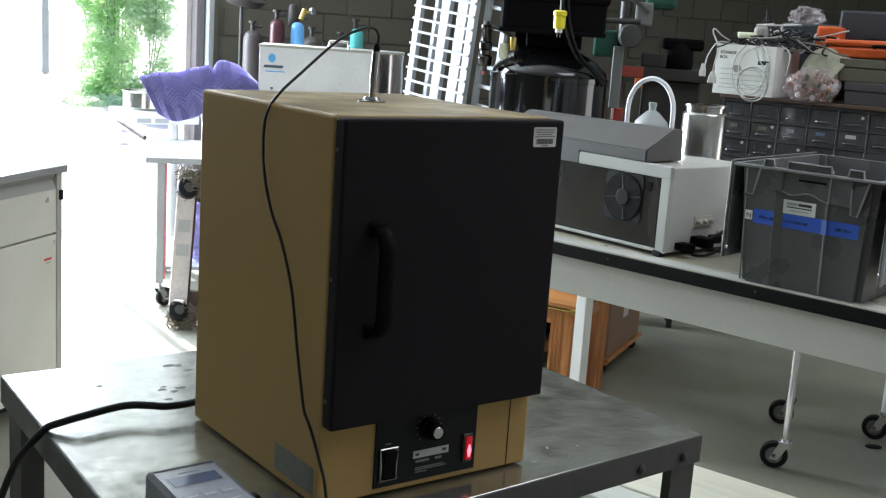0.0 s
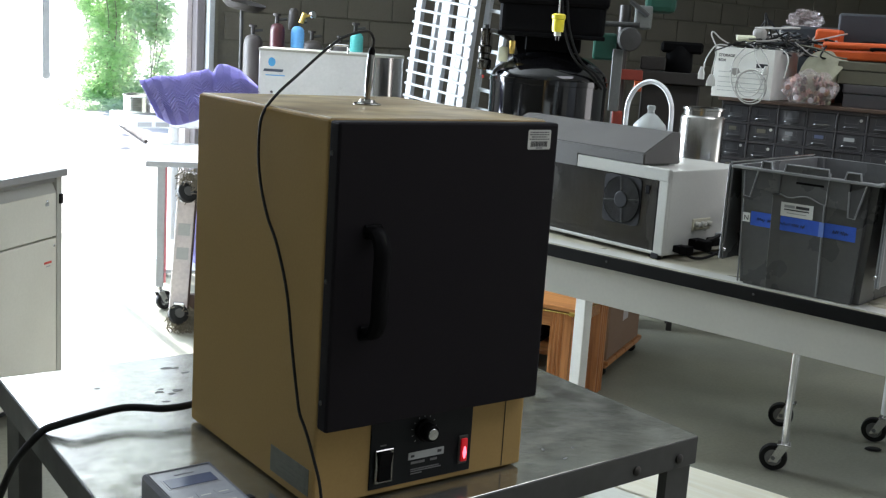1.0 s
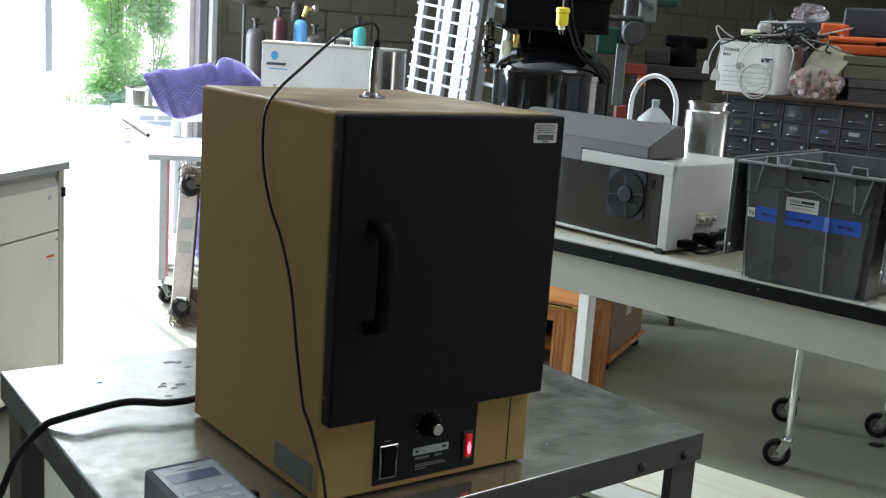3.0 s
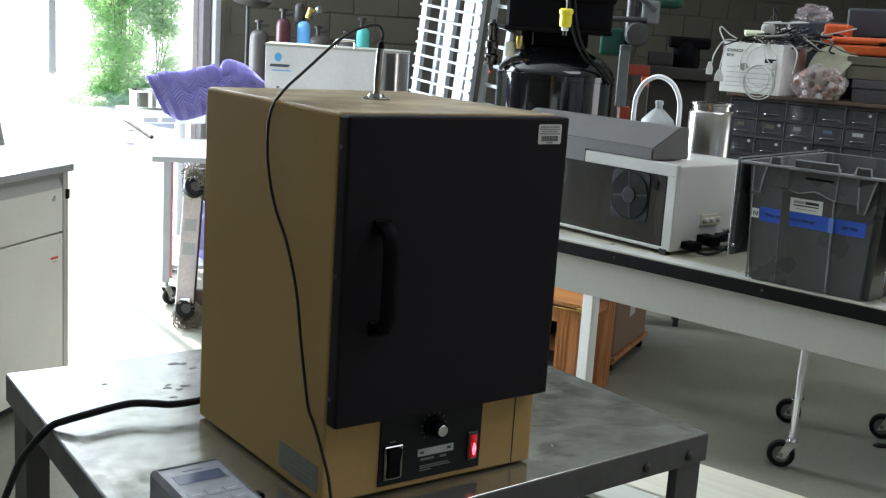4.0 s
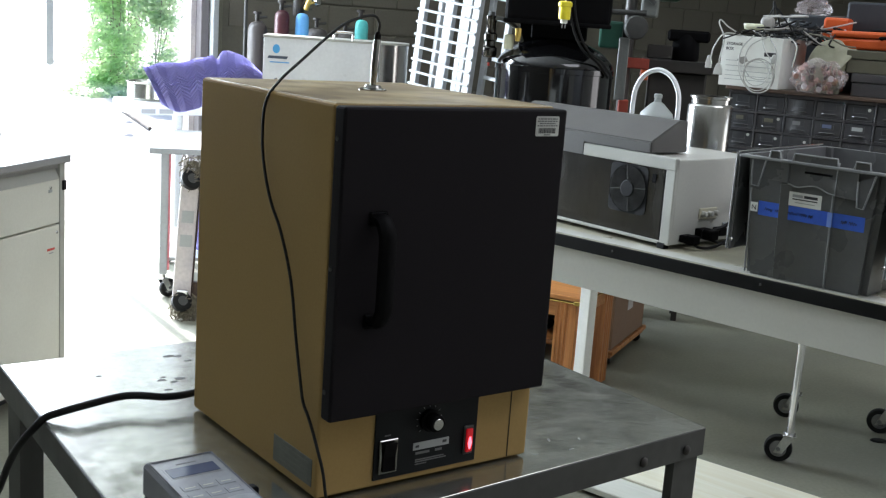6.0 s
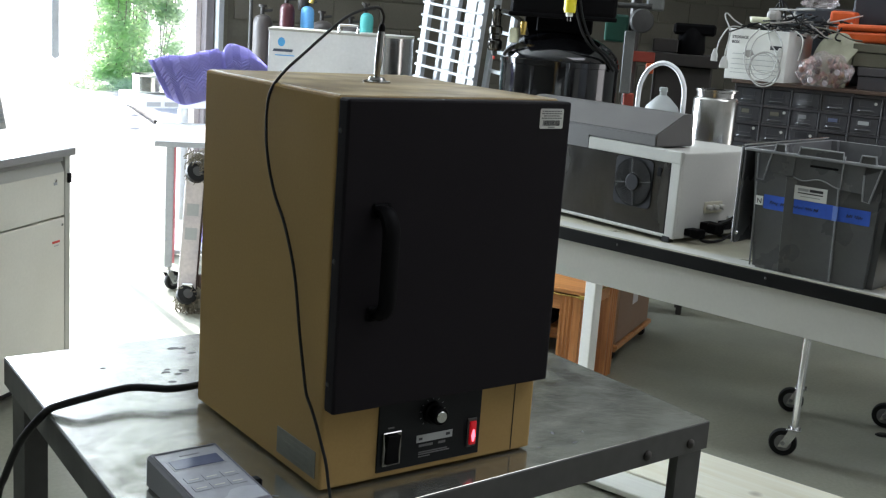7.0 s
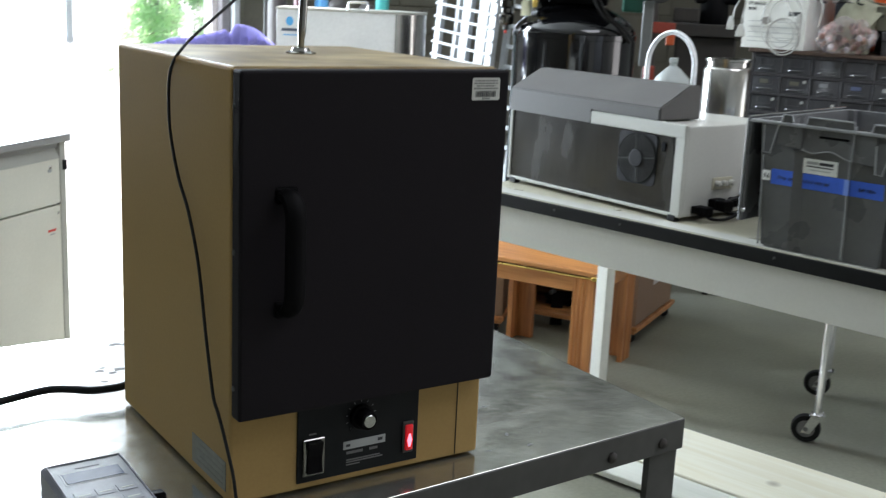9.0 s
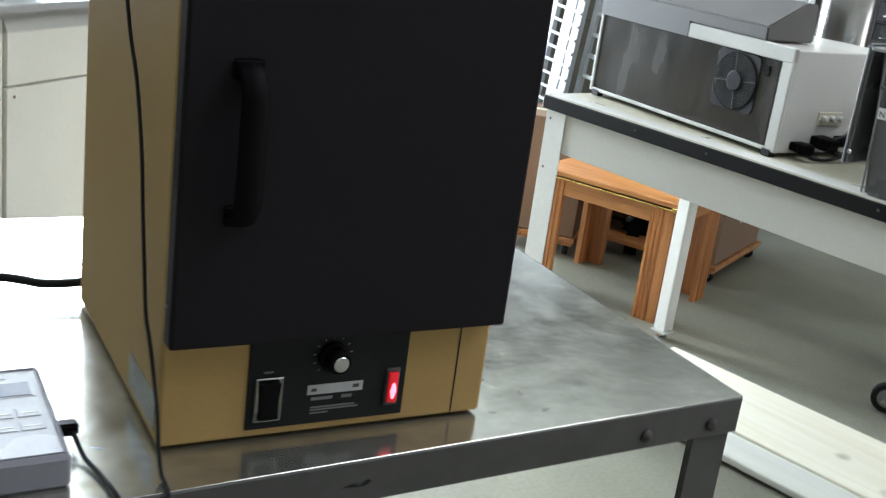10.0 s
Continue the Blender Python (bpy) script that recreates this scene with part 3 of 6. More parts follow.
# ---- the laboratory oven ----
def lab_oven():
    x0, x1, yf, yc, yb, z0, z1 = 0.633, 1.001, 1.005, 1.031, 1.432, 0.904, 1.434
    t = thing("lab_oven", at(x0, yf, TABLE_Z), "tan enamelled laboratory oven with a black door on a steel table", "oven")
    w, dc, db, b0, b1 = x1 - x0, yc - yf, yb - yf, z0 - TABLE_Z, z1 - TABLE_Z
    body = part("body", box(0, dc, b0, w, db, b1, 0.004, seg=2), TAN, t)
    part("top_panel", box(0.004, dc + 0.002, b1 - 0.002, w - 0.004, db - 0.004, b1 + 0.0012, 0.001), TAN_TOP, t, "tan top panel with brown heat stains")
    part("corner_seam", box(w - 0.0385, dc - 0.0006, b0 + 0.003, w - 0.037, dc + 0.002, b1 - 0.41), RUBBER, t)
    for x, y in ((0.03, 0.06), (w - 0.03, 0.06), (0.03, db - 0.03), (w - 0.03, db - 0.03)):
        part("foot", cyl(0.012, (x, y, 0), (x, y, b0 + 0.002), 14, bevel=0.001), RUBBER, t, smooth=True)
    # the door, a folded steel pan with screws along its edge
    zd = 1.020 - TABLE_Z
    door = part("door", box(0, 0, zd, w, dc - 0.0015, b1 - 0.001, 0.0035, seg=2), BLACK_DOOR, t, "black textured enamel door")
    for z in (1.392, 1.224, 1.059):
        s = lathe([(0, 0), (0.0035, 0.0002), (0.003, 0.0016), (0, 0.002)], 10, m=at(-0.0002, 0.015, z - TABLE_Z) @ pose(0, 0, 0, 0, -90))
        part("screw", s, STEEL_DARK, door, smooth=True)
    hx, h0, h1, out = 0.057, 1.150 - TABLE_Z, 1.294 - TABLE_Z, 0.027
    grip = [(hx, 0.002, h0 + 0.004), (hx, -out * 0.55, h0 + 0.006), (hx, -out * 0.95, h0 + 0.022), (hx, -out, h0 + 0.045), (hx, -out, (h0 + h1) / 2), (hx, -out, h1 - 0.045),
            (hx, -out * 0.95, h1 - 0.022), (hx, -out * 0.55, h1 - 0.006), (hx, 0.002, h1 - 0.004)]
    hb = bmesh.new()
    tube(grip, 0.0085, 10, hb, 5)
    for v in hb.verts:
        v.co.x = hx + (v.co.x - hx) * 1.55
    handle = part("handle", hb, BLACK_PLASTIC, door, "black plastic bow handle", smooth=True)
    for z in (h0 + 0.004, h1 - 0.004):
        part("handle_base", box(hx - 0.014, -0.003, z - 0.010, hx + 0.014, 0.0005, z + 0.010, 0.0025), BLACK_PLASTIC, door)
    lab = part("asset_label", prism([(0.3105, 1.3975), (0.312, 1.3955), (0.3515, 1.3955), (0.353, 1.3975), (0.353, 1.4215), (0.3515, 1.4235), (0.312, 1.4235), (0.3105, 1.4215)], 0.0008, m=at(0, 0.0002, -TABLE_Z) @ FACE_FRONT), AGED_LABEL, door, "dull white bar-code asset label")
    bars = bmesh.new()
    rnd = random.Random(4)
    x = 0.316
    while x < 0.347:
        wd = rnd.choice((0.0005, 0.0009, 0.0013))
        box(x, -0.0009, 1.3995 - TABLE_Z, x + wd, -0.0005, 1.4072 - TABLE_Z, bm=bars)
        x += wd + rnd.choice((0.0006, 0.0009))
    part("bar_code", bars, INK, door)
    for i, (a, b) in enumerate(((0.314, 0.349), (0.313, 0.350), (0.317, 0.346), (0.313, 0.350))):
        x = a
        while x < b:
            wd = rnd.uniform(0.0022, 0.0058)
            part("print_mark", box(x, -0.0009, 1.4190 - 0.0032 * i - TABLE_Z, min(x + wd, b), -0.0005, 1.4207 - 0.0032 * i - TABLE_Z), PRINT, door)
            x += wd + 0.0011
    part("print_mark", box(0.326, -0.0009, 1.3968 - TABLE_Z, 0.338, -0.0005, 1.3984 - TABLE_Z), PRINT, door)
    # the control panel
    def X(v):
        return v - x0
    def Z(v):
        return v - TABLE_Z
    yp = dc - 0.0022
    panel = part("control_panel", box(X(0.722), yp, Z(0.9135), X(0.900), dc + 0.001, Z(1.0185), 0.0008), PANEL_BLACK, t, "matt black control panel with worn print")
    bez = box(X(0.7285), yp - 0.004, Z(0.9225), X(0.7595), yp, Z(0.9725), 0.0012)
    part("switch_bezel", bez, PROBE_STEEL, panel, "dull metal rocker switch bezel")
    rk = prism([(-0.021, 0.0), (0.021, 0.0), (0.021, 0.0065), (0.0, 0.0025), (-0.021, 0.0035)], 0.021, 0.0006,
               m=at(X(0.7335), yp - 0.0035, Z(0.9475)) @ Matrix(((0, 0, 1, 0), (0, -1, 0, 0), (1, 0, 0, 0), (0, 0, 0, 1))))
    part("rocker", rk, BLACK_PLASTIC, panel)
    lb = box(X(0.8755), yp - 0.003, Z(0.9265), X(0.892), yp, Z(0.9705), 0.001)
    part("indicator_bezel", lb, STEEL_DARK, panel)
    ln = box(X(0.878), yp - 0.0065, Z(0.9305), X(0.8895), yp - 0.002, Z(0.9665), 0.002, seg=2)
    lens = part("indicator_lens", ln, RED_GLOW, panel, "lit red indicator lens", smooth=True)
    part("lamp_core", lathe([(0, -0.0105), (0.0022, -0.009), (0.0040, 0), (0.0022, 0.009), (0, 0.0105)], 16, m=at(X(0.8838), yp - 0.0050, Z(0.945))), HOT_GLOW, panel, "bright lamp glowing through the lens", smooth=True)
    kx, kz = X(0.812), Z(0.990)
    kb = lathe([(0.0, 0), (0.0165, 0), (0.0165, 0.006), (0.0135, 0.0075), (0.0128, 0.021), (0.0115, 0.0225), (0.0, 0.0225)], 28, m=at(kx, yp, kz) @ pose(0, 0, 0, 90))
    part("dial_knob", kb, BLACK_PLASTIC, panel, "black dial knob", smooth=True)
    part("knob_cap", lathe([(0, 0), (0.0085, 0), (0.0085, 0.0012), (0.0078, 0.002), (0, 0.0021)], 24, m=at(kx, yp - 0.0222, kz) @ pose(0, 0, 0, 90)), STAINLESS, panel, "spun aluminium knob cap", smooth=True)
    for i in range(11):
        a = radians(-135 + 27 * i)
        tk = box(-0.0003, -0.0004, 0.0195, 0.0003, 0, 0.0222, m=at(kx, yp, kz) @ pose(0, 0, 0, 0, math.degrees(a), 0))
        part("dial_mark", tk, GREY_INK, panel)
    part("name_strip", box(X(0.787), yp - 0.0007, Z(0.9475), X(0.8495), yp, Z(0.9585)), GREY_INK, panel, "worn silver name strip")
    part("strip_mark", box(X(0.791), yp - 0.001, Z(0.951), X(0.797), yp - 0.0006, Z(0.9545)), INK, panel)
    part("strip_mark", box(X(0.838), yp - 0.001, Z(0.9515), X(0.845), yp - 0.0006, Z(0.9555)), INK, panel)
    for a, b, za, zb in ((0.792, 0.816, 0.9405, 0.944), (0.826, 0.838, 0.9405, 0.944), (0.792, 0.842, 0.9315, 0.9332), (0.792, 0.846, 0.9285, 0.9302), (0.792, 0.812, 0.925, 0.9265), (0.738, 0.748, 0.9765, 0.9785)):
        part("print_line", box(X(a), yp - 0.0005, Z(za), X(b), yp, Z(zb)), PRINT, panel)
    # the rating plate low on the side
    pl = box(-0.0008, 1.043 - yf, Z(0.917), 0.0004, 1.153 - yf, Z(0.956), 0.0003)
    part("rating_plate", pl, PLATE, t, "dull grey rating plate")
    for i in range(4):
        part("print_line", box(-0.0012, 1.052 - yf, Z(0.923 + 0.008 * i), -0.0007, 1.135 - yf - 0.01 * (i % 2), Z(0.9255 + 0.008 * i)), PLATE_PRINT, t)
    # vent flange
    vx, vy = X(0.827), 1.250 - yf
    part("vent_flange", lathe([(0, 0), (0.021, 0), (0.021, 0.002), (0.013, 0.004), (0.011, 0.008), (0.0, 0.008)], 28, m=at(vx, vy, b1 + 0.001)), PROBE_STEEL, t, smooth=True)
    return t


lab_oven()
probe = thing("temperature_probe", at(0.827, 1.250, 1.4425), "steel thermometer probe with a black cable, stuck in the oven's vent", "probe")
part("stem", lathe([(0.0, -0.02), (0.004, -0.02), (0.0042, 0.0), (0.0044, 0.002), (0.0044, 0.012), (0.0058, 0.022), (0.0058, 0.064), (0.0048, 0.07), (0, 0.07)], 20, m=pose(0, 0, 0, 0, 3, 0)), PROBE_STEEL, probe, smooth=True)
part("collar", lathe([(0, 0.068), (0.0052, 0.068), (0.0050, 0.074), (0.0028, 0.079), (0, 0.079)], 16, m=pose(0, 0, 0, 0, 3, 0)), BLACK_PLASTIC, probe, smooth=True)
cable_pts = [(0.832, 1.250, 1.52), (0.829, 1.245, 1.535), (0.812, 1.238, 1.545), (0.765, 1.222, 1.535), (0.728, 1.212, 1.515), (0.68, 1.205, 1.478), (0.646, 1.205, 1.448), (0.628, 1.208, 1.418), (0.624, 1.206, 1.37),
             (0.624, 1.196, 1.327), (0.625, 1.175, 1.285), (0.625, 1.143, 1.249), (0.624, 1.108, 1.19), (0.624, 1.086, 1.112), (0.624, 1.070, 1.061), (0.624, 1.060, 1.034), (0.624, 1.046, 1.020), (0.624, 1.032, 1.004), (0.624, 1.016, 0.982), (0.624, 1.000, 0.958), (0.624, 0.990, 0.930),
             (0.625, 0.980, 0.9065), (0.625, 0.962, 0.9035), (0.624, 0.946, 0.893), (0.622, 0.943, 0.80), (0.60, 0.95, 0.62), (0.56, 0.97, 0.45)]
part("cable", tube([Vector(p) - Vector((0.827, 1.250, 1.4425)) for p in cable_pts], 0.0021, 8, steps=6), RUBBER, probe, smooth=True)


# ---- the long bench and what stands on it ----
BENCH_Z = 0.905
BENCH = pose(2.247, 2.846, 0, 0, 0, -78.9)


def long_bench():
    t = thing("laboratory_bench", BENCH, "long cream steel laboratory bench with a black-edged laminate top", "bench")
    L, D = 2.1, 0.78
    part("benchtop", box(0, 0.0, BENCH_Z - 0.035, L, D, BENCH_Z - 0.001, 0.004, seg=2), BENCH_TOP, t, "stained beige laminate top")
    part("front_border", box(0.004, 0.003, BENCH_Z - 0.003, L - 0.004, 0.07, BENCH_Z, 0.001), WHITE_METAL, t, "clean white border strip")
    edge = box(-0.004, -0.006, BENCH_Z - 0.044, L + 0.004, 0.001, BENCH_Z - 0.004, 0.003, seg=2)
    part("edge_band", edge, EDGE_BLACK, t, "black vinyl edge band")
    part("edge_band", box(-0.006, 0.001, BENCH_Z - 0.036, 0.001, D, BENCH_Z - 0.004, 0.003), EDGE_BLACK, t)
    for x in (0.37, 0.62, 1.12, 1.62):
        part("edge_screw", lathe([(0, 0), (0.004, 0.0004), (0.003, 0.0016), (0, 0.002)], 10, m=at(x, -0.006, BENCH_Z - 0.021) @ pose(0, 0, 0, 90)), STEEL_DARK, t, smooth=True)
    part("front_apron", box(0.05, 0.012, BENCH_Z - 0.165, L - 0.05, 0.030, BENCH_Z - 0.036, 0.002), BENCH_PAINT, t)
    part("back_apron", box(0.05, D - 0.03, BENCH_Z - 0.165, L - 0.05, D - 0.012, BENCH_Z - 0.036, 0.002), BENCH_PAINT, t)
    for x, sx in ((0.0, 1), (L, -1)):
        part("end_apron", box(min(x + 0.012 * sx, x + 0.03 * sx), 0.05, BENCH_Z - 0.165, max(x + 0.012 * sx, x + 0.03 * sx), D - 0.05, BENCH_Z - 0.036, 0.002), BENCH_PAINT, t)
        for y, sy in ((0.008, 1), (D - 0.008, -1)):
            a = 0.080
            leg = prism([(0, 0), (a * sx, 0), (a * sx, 0.003 * sy), (0.003 * sx, 0.003 * sy), (0.003 * sx, a * sy), (0, a * sy)], BENCH_Z - 0.036 - 0.03, m=at(x + 0.006 * sx, y, 0.03))
            if sy < 0:
                leg.free()
                leg = box(min(x + 0.006 * sx, x + 0.056 * sx), y - 0.05, 0.03, max(x + 0.006 * sx, x + 0.056 * sx), y, BENCH_Z - 0.036, 0.003)
            lg = part("leg", leg, LEG_WHITE, t, "white enamelled steel leg")
            part("foot_plate", box(min(x + 0.006 * sx, x + 0.07 * sx), min(y, y + 0.065 * sy), 0.028, max(x + 0.006 * sx, x + 0.07 * sx), max(y, y + 0.065 * sy), 0.034, 0.001), WHITE_METAL, lg)
            part("levelling_foot", lathe([(0, 0), (0.02, 0), (0.02, 0.008), (0.008, 0.012), (0.008, 0.03), (0, 0.03)], 16, m=at(x + 0.035 * sx, y + 0.03 * sy, 0)), CHROME, lg, smooth=True)
            for z in (BENCH_Z - 0.07, BENCH_Z - 0.22):
                part("bolt_hole", cyl(0.004, (x + 0.025 * sx, y - 0.0006, z), (x + 0.025 * sx, y + 0.0015, z), 10), INK, lg)
    return t


long_bench()


def bench_instrument():
    t = thing("bench_instrument", pose(2.421, 2.872, BENCH_Z, 0, 0, -86.0), "white bench-top instrument with a grey sloping cover and a rear fan", "instrument")
    W, D, H = 0.757, 0.42, 0.278
    # added black strip, in place of something dark behind the left end
    part("dark_end_strip", box(-0.016, 0.02, 0.0, -0.006, 0.045, 0.30, 0.002), RUBBER, t, "black strip for a dark thing behind the case")
    for x in (0.012, W - 0.042):
        for y in (-0.003, D - 0.03):
            part("foot", box(x, y, 0, x + 0.030, y + 0.024, 0.018, 0.002), RUBBER, t)
    # case: floor, end walls, back, and the rim round the steel panel
    part("case", box(0.0, 0.012, 0.012, W, D, H - 0.002, 0.004, seg=2), WHITE_METAL, t)
    part("end_post", box(W - 0.036, -0.001, 0.012, W + 0.001, 0.014, H, 0.003), WHITE_METAL, t)
    part("end_post", box(-0.004, -0.001, 0.012, 0.008, 0.014, H - 0.002, 0.002), WHITE_METAL, t)
    part("bottom_rail", box(0.008, -0.001, 0.012, W - 0.036, 0.014, 0.022, 0.002), WHITE_METAL, t)
    part("upper_rail", box(0.375, -0.003, 0.242, W + 0.001, 0.014, H + 0.003, 0.003), WHITE_METAL, t)
    part("panel_gap", box(W - 0.043, 0.006, 0.014, W - 0.034, 0.013, 0.243), INK, t)
    panel = part("rear_panel", box(0.008, 0.004, 0.022, W - 0.043, 0.013, 0.243, 0.001), STAINLESS_PANEL, t, "smeared stainless steel rear panel")
    # fan
    fx, fz, fr = 0.576, 0.162, 0.066
    part("fan_plate", prism([(sx * (0.077 - 0.016 * (1 - abs(c))) , sz * (0.077 - 0.016 * (1 - abs(s)))) for sx, sz, run in ((1, 1, (0, 1, 2)), (-1, 1, (2, 1, 0)), (-1, -1, (0, 1, 2)), (1, -1, (2, 1, 0))) for c, s in [((1.0, 0.0), (0.7, 0.7), (0.0, 1.0))[k] for k in run]], 0.004, 0.0008, m=at(fx, 0.005, fz) @ FACE_FRONT), HUB_GREY, panel, "dark square fan frame with clipped corners")
    part("fan_well", lathe([(0, 0), (0.0735, 0), (0.0735, 0.0008), (0, 0.0008)], 48, m=at(fx, 0.0012, fz) @ pose(0, 0, 0, 90)), BLACK_PLASTIC, panel)
    face = at(fx, 0.0, fz) @ pose(0, 0, 0, 90)
    for i in range(10):
        r = 0.029 + 0.0046 * i
        part("guard_ring", ring(r, r + 0.0008, 0.0, 0.0016, 40, None, face), FAN_WIRE, panel)
    for i in range(4):
        a = 0.12 + i * math.pi / 2
        gb = bmesh.new()
        tube([(0.02 * math.cos(a), 0.02 * math.sin(a), 0.001), (0.073 * math.cos(a), 0.073 * math.sin(a), 0.001)], 0.0013, 6, gb, 1, face)
        part("guard_spoke", gb, FAN_WIRE, panel)
    part("fan_hub", lathe([(0, 0), (0.027, 0), (0.027, 0.003), (0.024, 0.005), (0, 0.005)], 28, m=face), HUB_GREY, panel)
    part("fan_bore", ring(0.0735, 0.0748, -0.0005, 0.0012, 48, m=face), BLACK_PLASTIC, panel)
    part("socket", box(0.668, 0.0015, 0.195, 0.684, 0.0045, 0.222, 0.001), BLACK_PLASTIC, panel)
    # sloping grey cover
    def cover(x0, x1, low):
        bm = bmesh.new()
        sec = [(-0.003, low), (-0.003, 0.318), (0.125, 0.382), (0.170, 0.381), (0.178, low)]
        ends = []
        for x in (x0, x1):
            ends.append([bm.verts.new((x, y, z)) for y, z in sec])
        for a, b in zip(ends, ends[1:]):
            for i in range(len(sec)):
                j = (i + 1) % len(sec)
                bm.faces.new((a[i], a[j], b[j], b[i]))
        bm.faces.new(list(reversed(ends[0])))
        bm.faces.new(ends[1])
        bmesh.ops.recalc_face_normals(bm, faces=list(bm.faces))
        bmesh.ops.bevel(bm, geom=[e for e in bm.edges if e.calc_face_angle(0) > 0.3], offset=0.004, segments=2, affect="EDGES")
        return bm
    part("cover", cover(-0.006, 0.655, 0.2815), LID_GREY, t, "matt grey sloping plastic cover")
    part("cover_skirt", box(-0.0055, -0.0026, 0.243, 0.374, 0.02, 0.2855), LID_GREY, t)
    # sockets on the end wall
    for y, z, w, h in ((0.05, 0.022, 0.045, 0.022), (0.125, 0.03, 0.05, 0.03), (0.215, 0.032, 0.04, 0.026)):
        part("power_inlet", box(W - 0.001, y, z, W + 0.028, y + w, z + h, 0.003), BLACK_PLASTIC, t)
    part("nozzle_plate", box(W - 0.001, 0.135, 0.085, W + 0.004, 0.225, 0.122, 0.002), BENCH_TOP, t)
    for y in (0.150, 0.180, 0.210):
        part("hose_nozzle", cyl(0.0085, (W + 0.003, y, 0.105), (W + 0.022, y, 0.105), 12, bevel=0.002), WHITE_METAL, t, smooth=True)
    part("inlet_cover", box(W - 0.001, 0.262, 0.03, W + 0.006, 0.30, 0.07, 0.002), MACHINE_GREY, t)
    return t


inst = bench_instrument()
cord = thing("power_cord", pose(2.421, 2.872, BENCH_Z, 0, 0, -86.0), "black mains cords trailing from the instrument across the bench", "cable")
part("cord", tube([(0.783, 0.13, 0.058), (0.80, 0.15, 0.03), (0.81, 0.22, 0.012), (0.815, 0.30, 0.006), (0.83, 0.40, 0.006), (0.82, 0.52, 0.006)], 0.0045, 8), RUBBER, cord, smooth=True)
part("cord", tube([(0.79, 0.165, 0.052), (0.80, 0.21, 0.066), (0.81, 0.27, 0.092), (0.815, 0.33, 0.118), (0.825, 0.42, 0.13), (0.84, 0.52, 0.08), (0.83, 0.60, 0.006)], 0.0058, 8), RUBBER, cord, smooth=True)
part("cord", tube([(0.79, 0.07, 0.03), (0.806, 0.085, 0.012), (0.812, 0.14, 0.007), (0.822, 0.19, 0.022), (0.818, 0.24, 0.05), (0.80, 0.30, 0.085), (0.81, 0.37, 0.115)], 0.0045, 8), RUBBER, cord, smooth=True)
part("plug", box(0.776, 0.052, 0.018, 0.808, 0.094, 0.046, 0.006, seg=2), BLACK_PLASTIC, cord)
part("plug", box(0.778, 0.128, 0.028, 0.818, 0.172, 0.060, 0.006, seg=2), BLACK_PLASTIC, cord)


